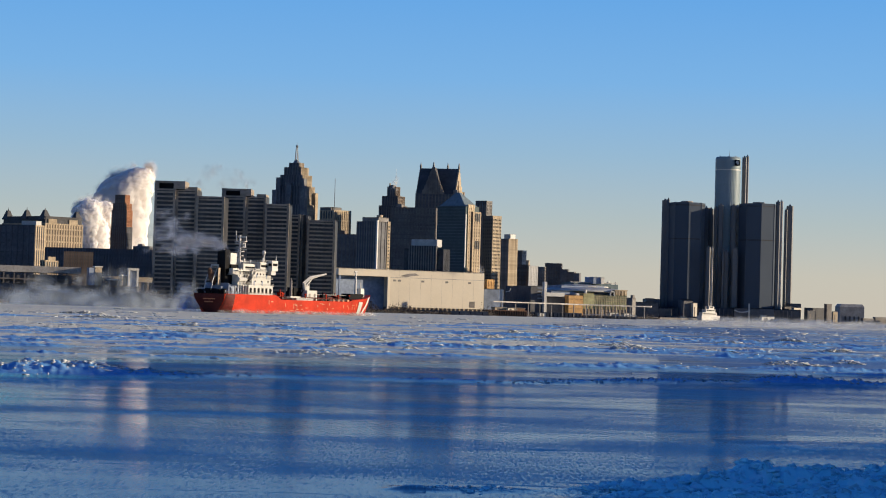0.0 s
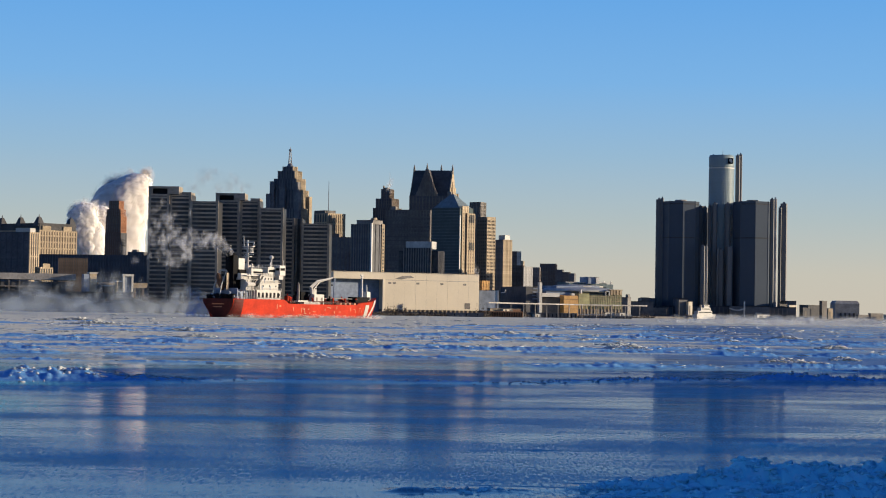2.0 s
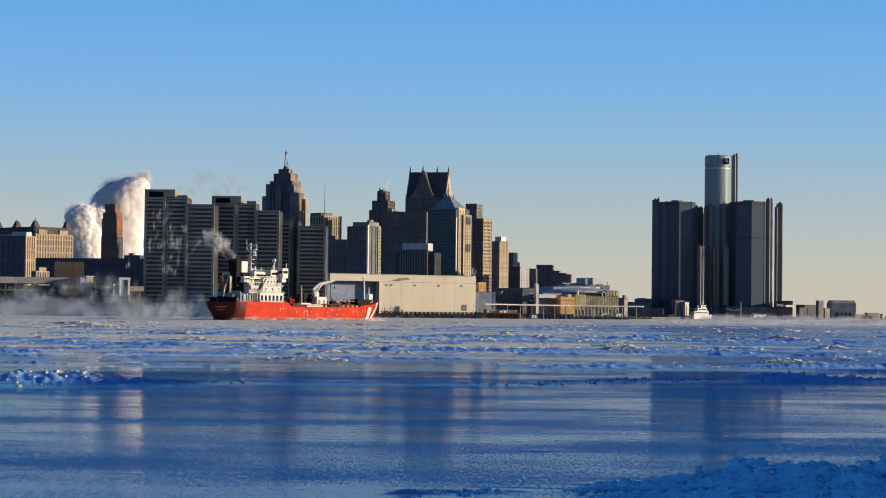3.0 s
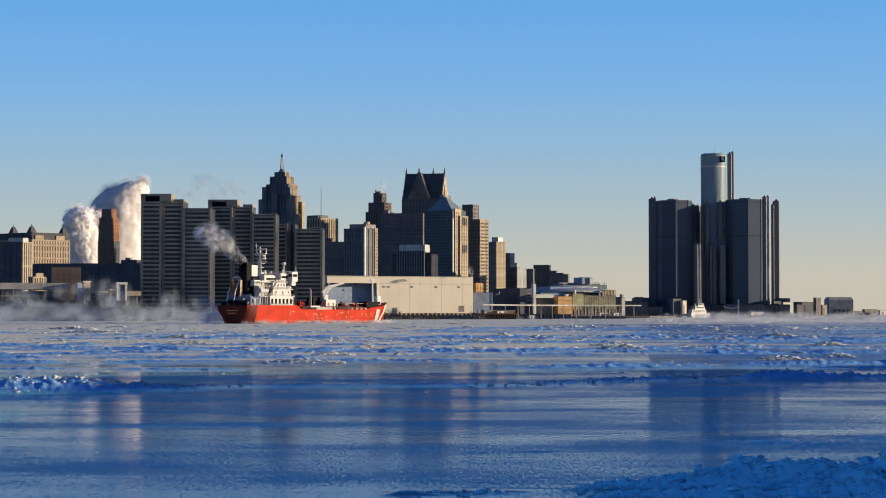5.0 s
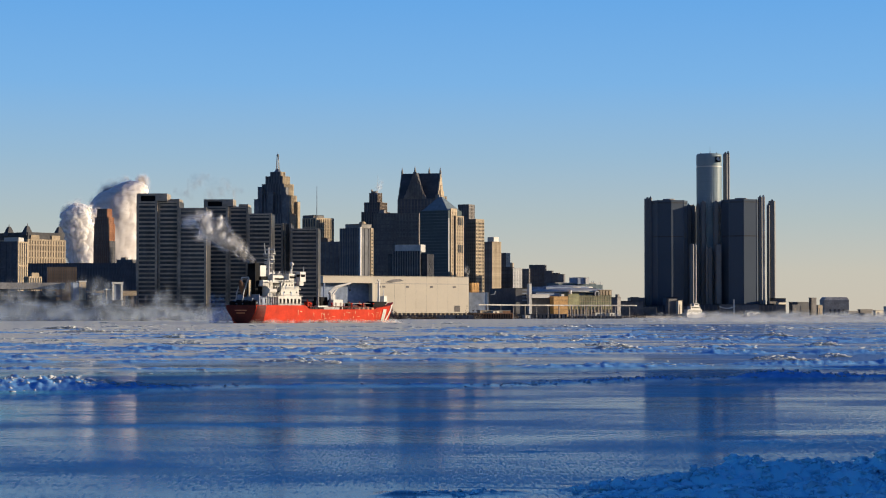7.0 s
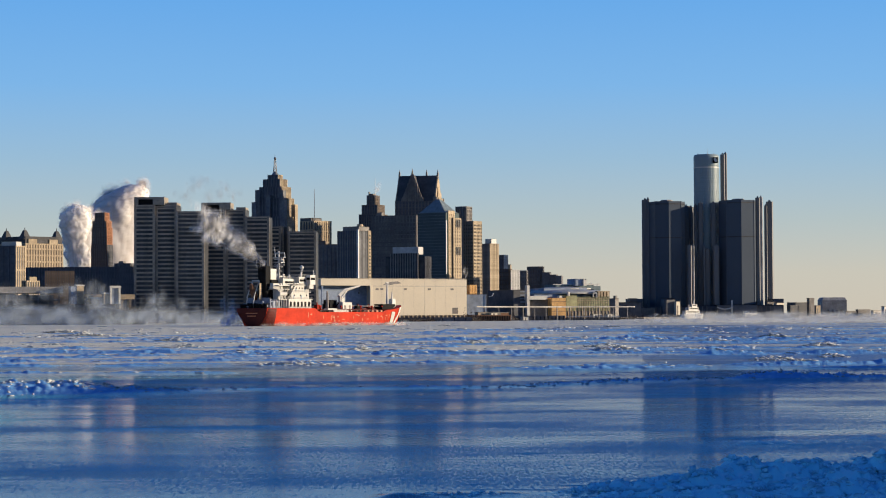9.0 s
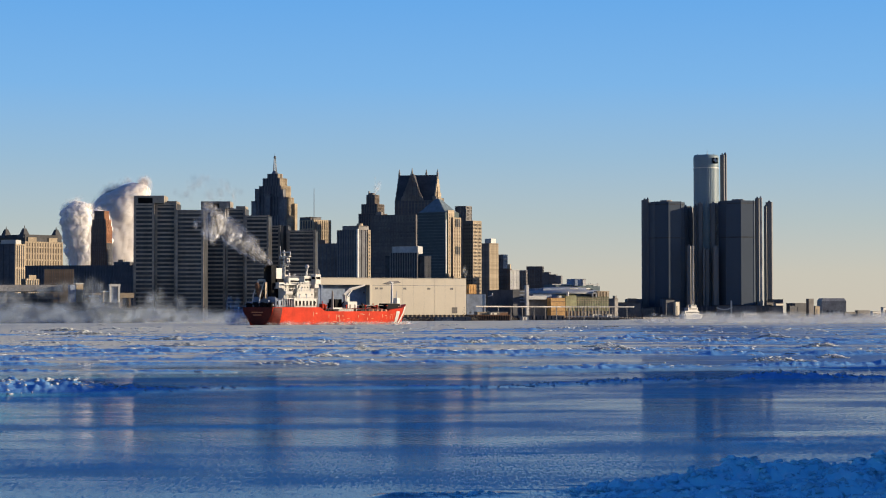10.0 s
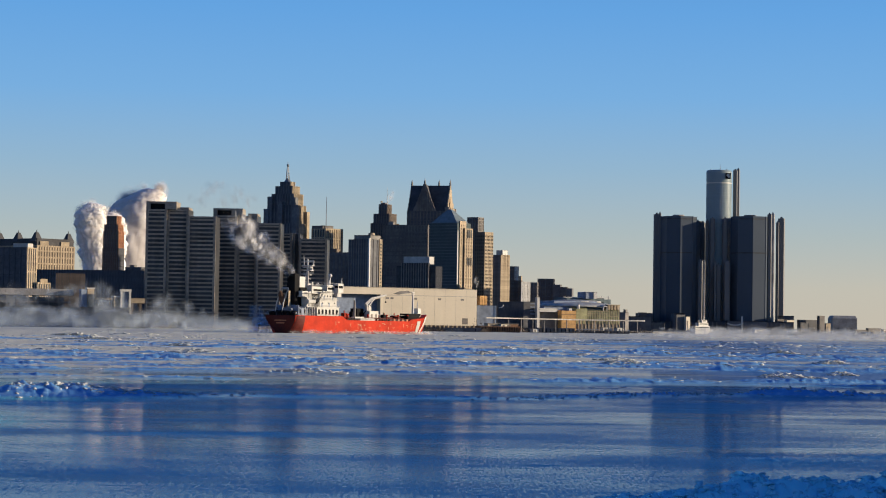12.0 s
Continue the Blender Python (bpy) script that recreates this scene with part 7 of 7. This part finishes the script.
    for x, y in ((68, -4.0), (70, 3.2), (84, -5.0), (90, 4.2), (95, -4.6), (102, 3.2), (106, -3.4), (47, -5.6), (50, -4.2)):
        bm = bmesh.new()
        tube(bm, (x, y, 6.2), (x, y, 9.6), 0.28, n=6)
        tube(bm, (x - 0.5, y, 9.6), (x + 0.5, y, 9.6), 0.4, n=6)
        part("tank_vent", bm, "red", ship)
    for x, y, w, h in ((66.5, 3.0, 3.0, 5.0), (69.0, 1.0, 1.6, 4.0), (88, -2, 4, 2.6), (98, 0, 5, 3.0), (104, 1, 6, 2.4)):
        part("deck_box", box(bmesh.new(), x, x + w, y - 1.2, y + 1.2, 6.2, 6.2 + h), "maroon", ship)
    bm = bmesh.new()
    box(bm, 103, 114, -5.5, 5.5, 8.0, 9.4)
    box(bm, 108, 120, -2.6, 2.6, 9.4, 10.8)
    part("forecastle_gear", bm, "black", ship)
    bm = bmesh.new()
    tube(bm, (116.4, 0, 8.4), (116.4, 0, 21.7), 0.75, 0.4)
    tube(bm, (114.6, 0, 20.8), (118.2, 0, 20.8), 0.22)
    tube(bm, (115.0, 0, 21.9), (117.6, 0, 21.9), 0.35)
    part("foremast", bm, "white", ship, "white foremast")
    bm = bmesh.new()
    box(bm, 118.6, 121.6, -1.8, 1.2, 8.6, 13.6)
    tube(bm, (119.6, -0.8, 13.6), (119.6, -0.8, 17.2), 0.4, 0.2)
    part("bow_house", bm, "white", ship)
    return ship


ship = tanker()

def ship_pose(t):
    s = 5.02 * (t - 6.5)
    return pose(-95.1 + s * math.sin(radians(31.62)), 978.8 + s * math.cos(radians(31.62)), 0.0, 0, 0, 58.38)


def ship_mist():
    """Snow dust whipped up along the hull and the shaded haze behind the stern: pieces that travel with the ship."""
    rng = random.Random(17)
    ob = thing("wake_mist", "thin snow dust and spray along the ship's waterline", "mist", pose(0, 0, 0))
    made = []
    for i in range(70):
        x = rng.uniform(0, 130)
        p = wisps("puff", 5, (5.0, 1.4, 0.7), rng.uniform(7, 12), "bright_mist", ob, 700 + i, 4.0)
        made.append((p, (x, -half_beam(x, 0) - 1.8, 0.5)))
    for i in range(34):
        p = wisps("puff", 9, (2.6, 3.6, 3.0), 5.0, "thin_mist", ob, 740 + i)
        made.append((p, (rng.uniform(-3, 9), rng.uniform(10.5, 18), rng.uniform(0.5, 13) * rng.random())))
    p = wisps("puff", 8, (3.5, 2.5, 1.2), 4.5, "mist", ob, 760)
    made.append((p, (124, -4.5, 0.8)))
    return made


SHIP_MIST = ship_mist()


def funnel_smoke():
    """Clumps of smoke that leave the funnel in bursts, rise, fall behind, spread and scatter."""
    rng = random.Random(23)
    ob = thing("funnel_smoke", "grey smoke plume trailing from the black funnel", "smoke", pose(0, 0, 0))
    kinds = [wisps("smoke_clump", 9, (1.3, 1.3, 1.2), 3.0, "smoke", ob, 800 + i, level=True) for i in range(12)]
    kinds += [wisps("smoke_clump", 8, (2.8, 2.4, 2.6), 5.8, "wide_smoke", ob, 820 + i, level=True) for i in range(12)]
    old = [wisps("smoke_clump", 4, (2.2, 2.0, 1.4), 4.8, "thin_smoke", ob, 850 + i, level=True) for i in range(8)]
    free = kinds + old
    made, born = [], -9.0
    while born < 12.0:
        early = born < 0.2
        burst = Vector((rng.gauss(0, 0.75), rng.gauss(0, 0.75), rng.gauss(0, 0.75)))
        for k in range(6 if early else 12):
            src = old[len(made) % 8] if early else kinds[len(made) % 24]
            if src in free:
                c = src
                free.remove(src)
            else:
                c = tagged(new("smoke_clump", src.data), kind="stuff")
                c.parent = ob
            way = burst + Vector((rng.gauss(0, 0.75), rng.gauss(0, 0.75), rng.gauss(0, 0.65)))
            made.append((c, born + rng.uniform(-0.2, 0.2), way, rng.uniform(-0.8, 0.8), not early and src in kinds[12:]))
        born += 0.45 if early else 0.34
    return made


SMOKE = funnel_smoke()


def smoke_place(born, way, t):
    age = t - born
    if age <= 0:
        k = max(0.0, 1.0 + age / 0.7)                              # up from the engine room through the casing
        return ship_pose(t) @ Vector((15.0 - 6.0 * k, 0.0, 13.0 + 12.5 * k))
    start = ship_pose(born) @ Vector((9.0, 0.0, 28.5))
    early = max(0.0, min(1.0, (0.3 - born) / 2.5))                 # the first smoke lies flatter
    rise = (1.0 - 0.75 * early) * (3.0 * age - 0.07 * age * age)
    grow = min(1.0, age / 1.2)
    spread = 0.22 * grow + 0.20 * age + 0.028 * age * age
    jet = Vector((-0.5, 0.2, 0.9)) * grow
    place = start + Vector((-0.55 * age, 0.0, rise)) + jet + way * min(spread * (1.5 if born < -0.2 else 1.0), 9.0)
    place.z = max(place.z, 4.0)
    return place


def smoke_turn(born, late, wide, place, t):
    """A clump's flat sheets turn face-on to show, edge-on to the eye to fade."""
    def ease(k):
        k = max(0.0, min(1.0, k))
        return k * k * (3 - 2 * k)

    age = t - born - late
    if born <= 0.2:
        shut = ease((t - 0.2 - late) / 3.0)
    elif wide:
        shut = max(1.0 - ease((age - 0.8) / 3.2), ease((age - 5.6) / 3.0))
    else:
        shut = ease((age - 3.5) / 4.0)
    # turn at which the sheets lie edge-on to the eye at the origin
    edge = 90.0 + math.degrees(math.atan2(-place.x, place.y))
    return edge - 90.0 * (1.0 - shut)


def motions():
    walk(ship, [(k * 0.5, ship_pose(k * 0.5)) for k in range(25)])
    for piece, at, speed in DRIFTS:
        walk(piece, [(t, pose(*(at + speed * (t - 6.5)), 0, 0, (t - 6.5) * 0.6)) for t in (0.0, 3.0, 6.0, 9.0, 12.0)])
    for piece, at in SHIP_MIST:
        walk(piece, [(float(t), pose(*(ship_pose(t) @ Vector(at)), 0, 0, 58.38)) for t in range(13)])
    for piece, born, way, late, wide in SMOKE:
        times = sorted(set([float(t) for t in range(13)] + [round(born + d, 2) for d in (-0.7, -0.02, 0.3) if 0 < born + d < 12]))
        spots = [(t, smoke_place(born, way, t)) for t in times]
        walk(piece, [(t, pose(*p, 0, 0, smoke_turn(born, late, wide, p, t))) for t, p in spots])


motions()
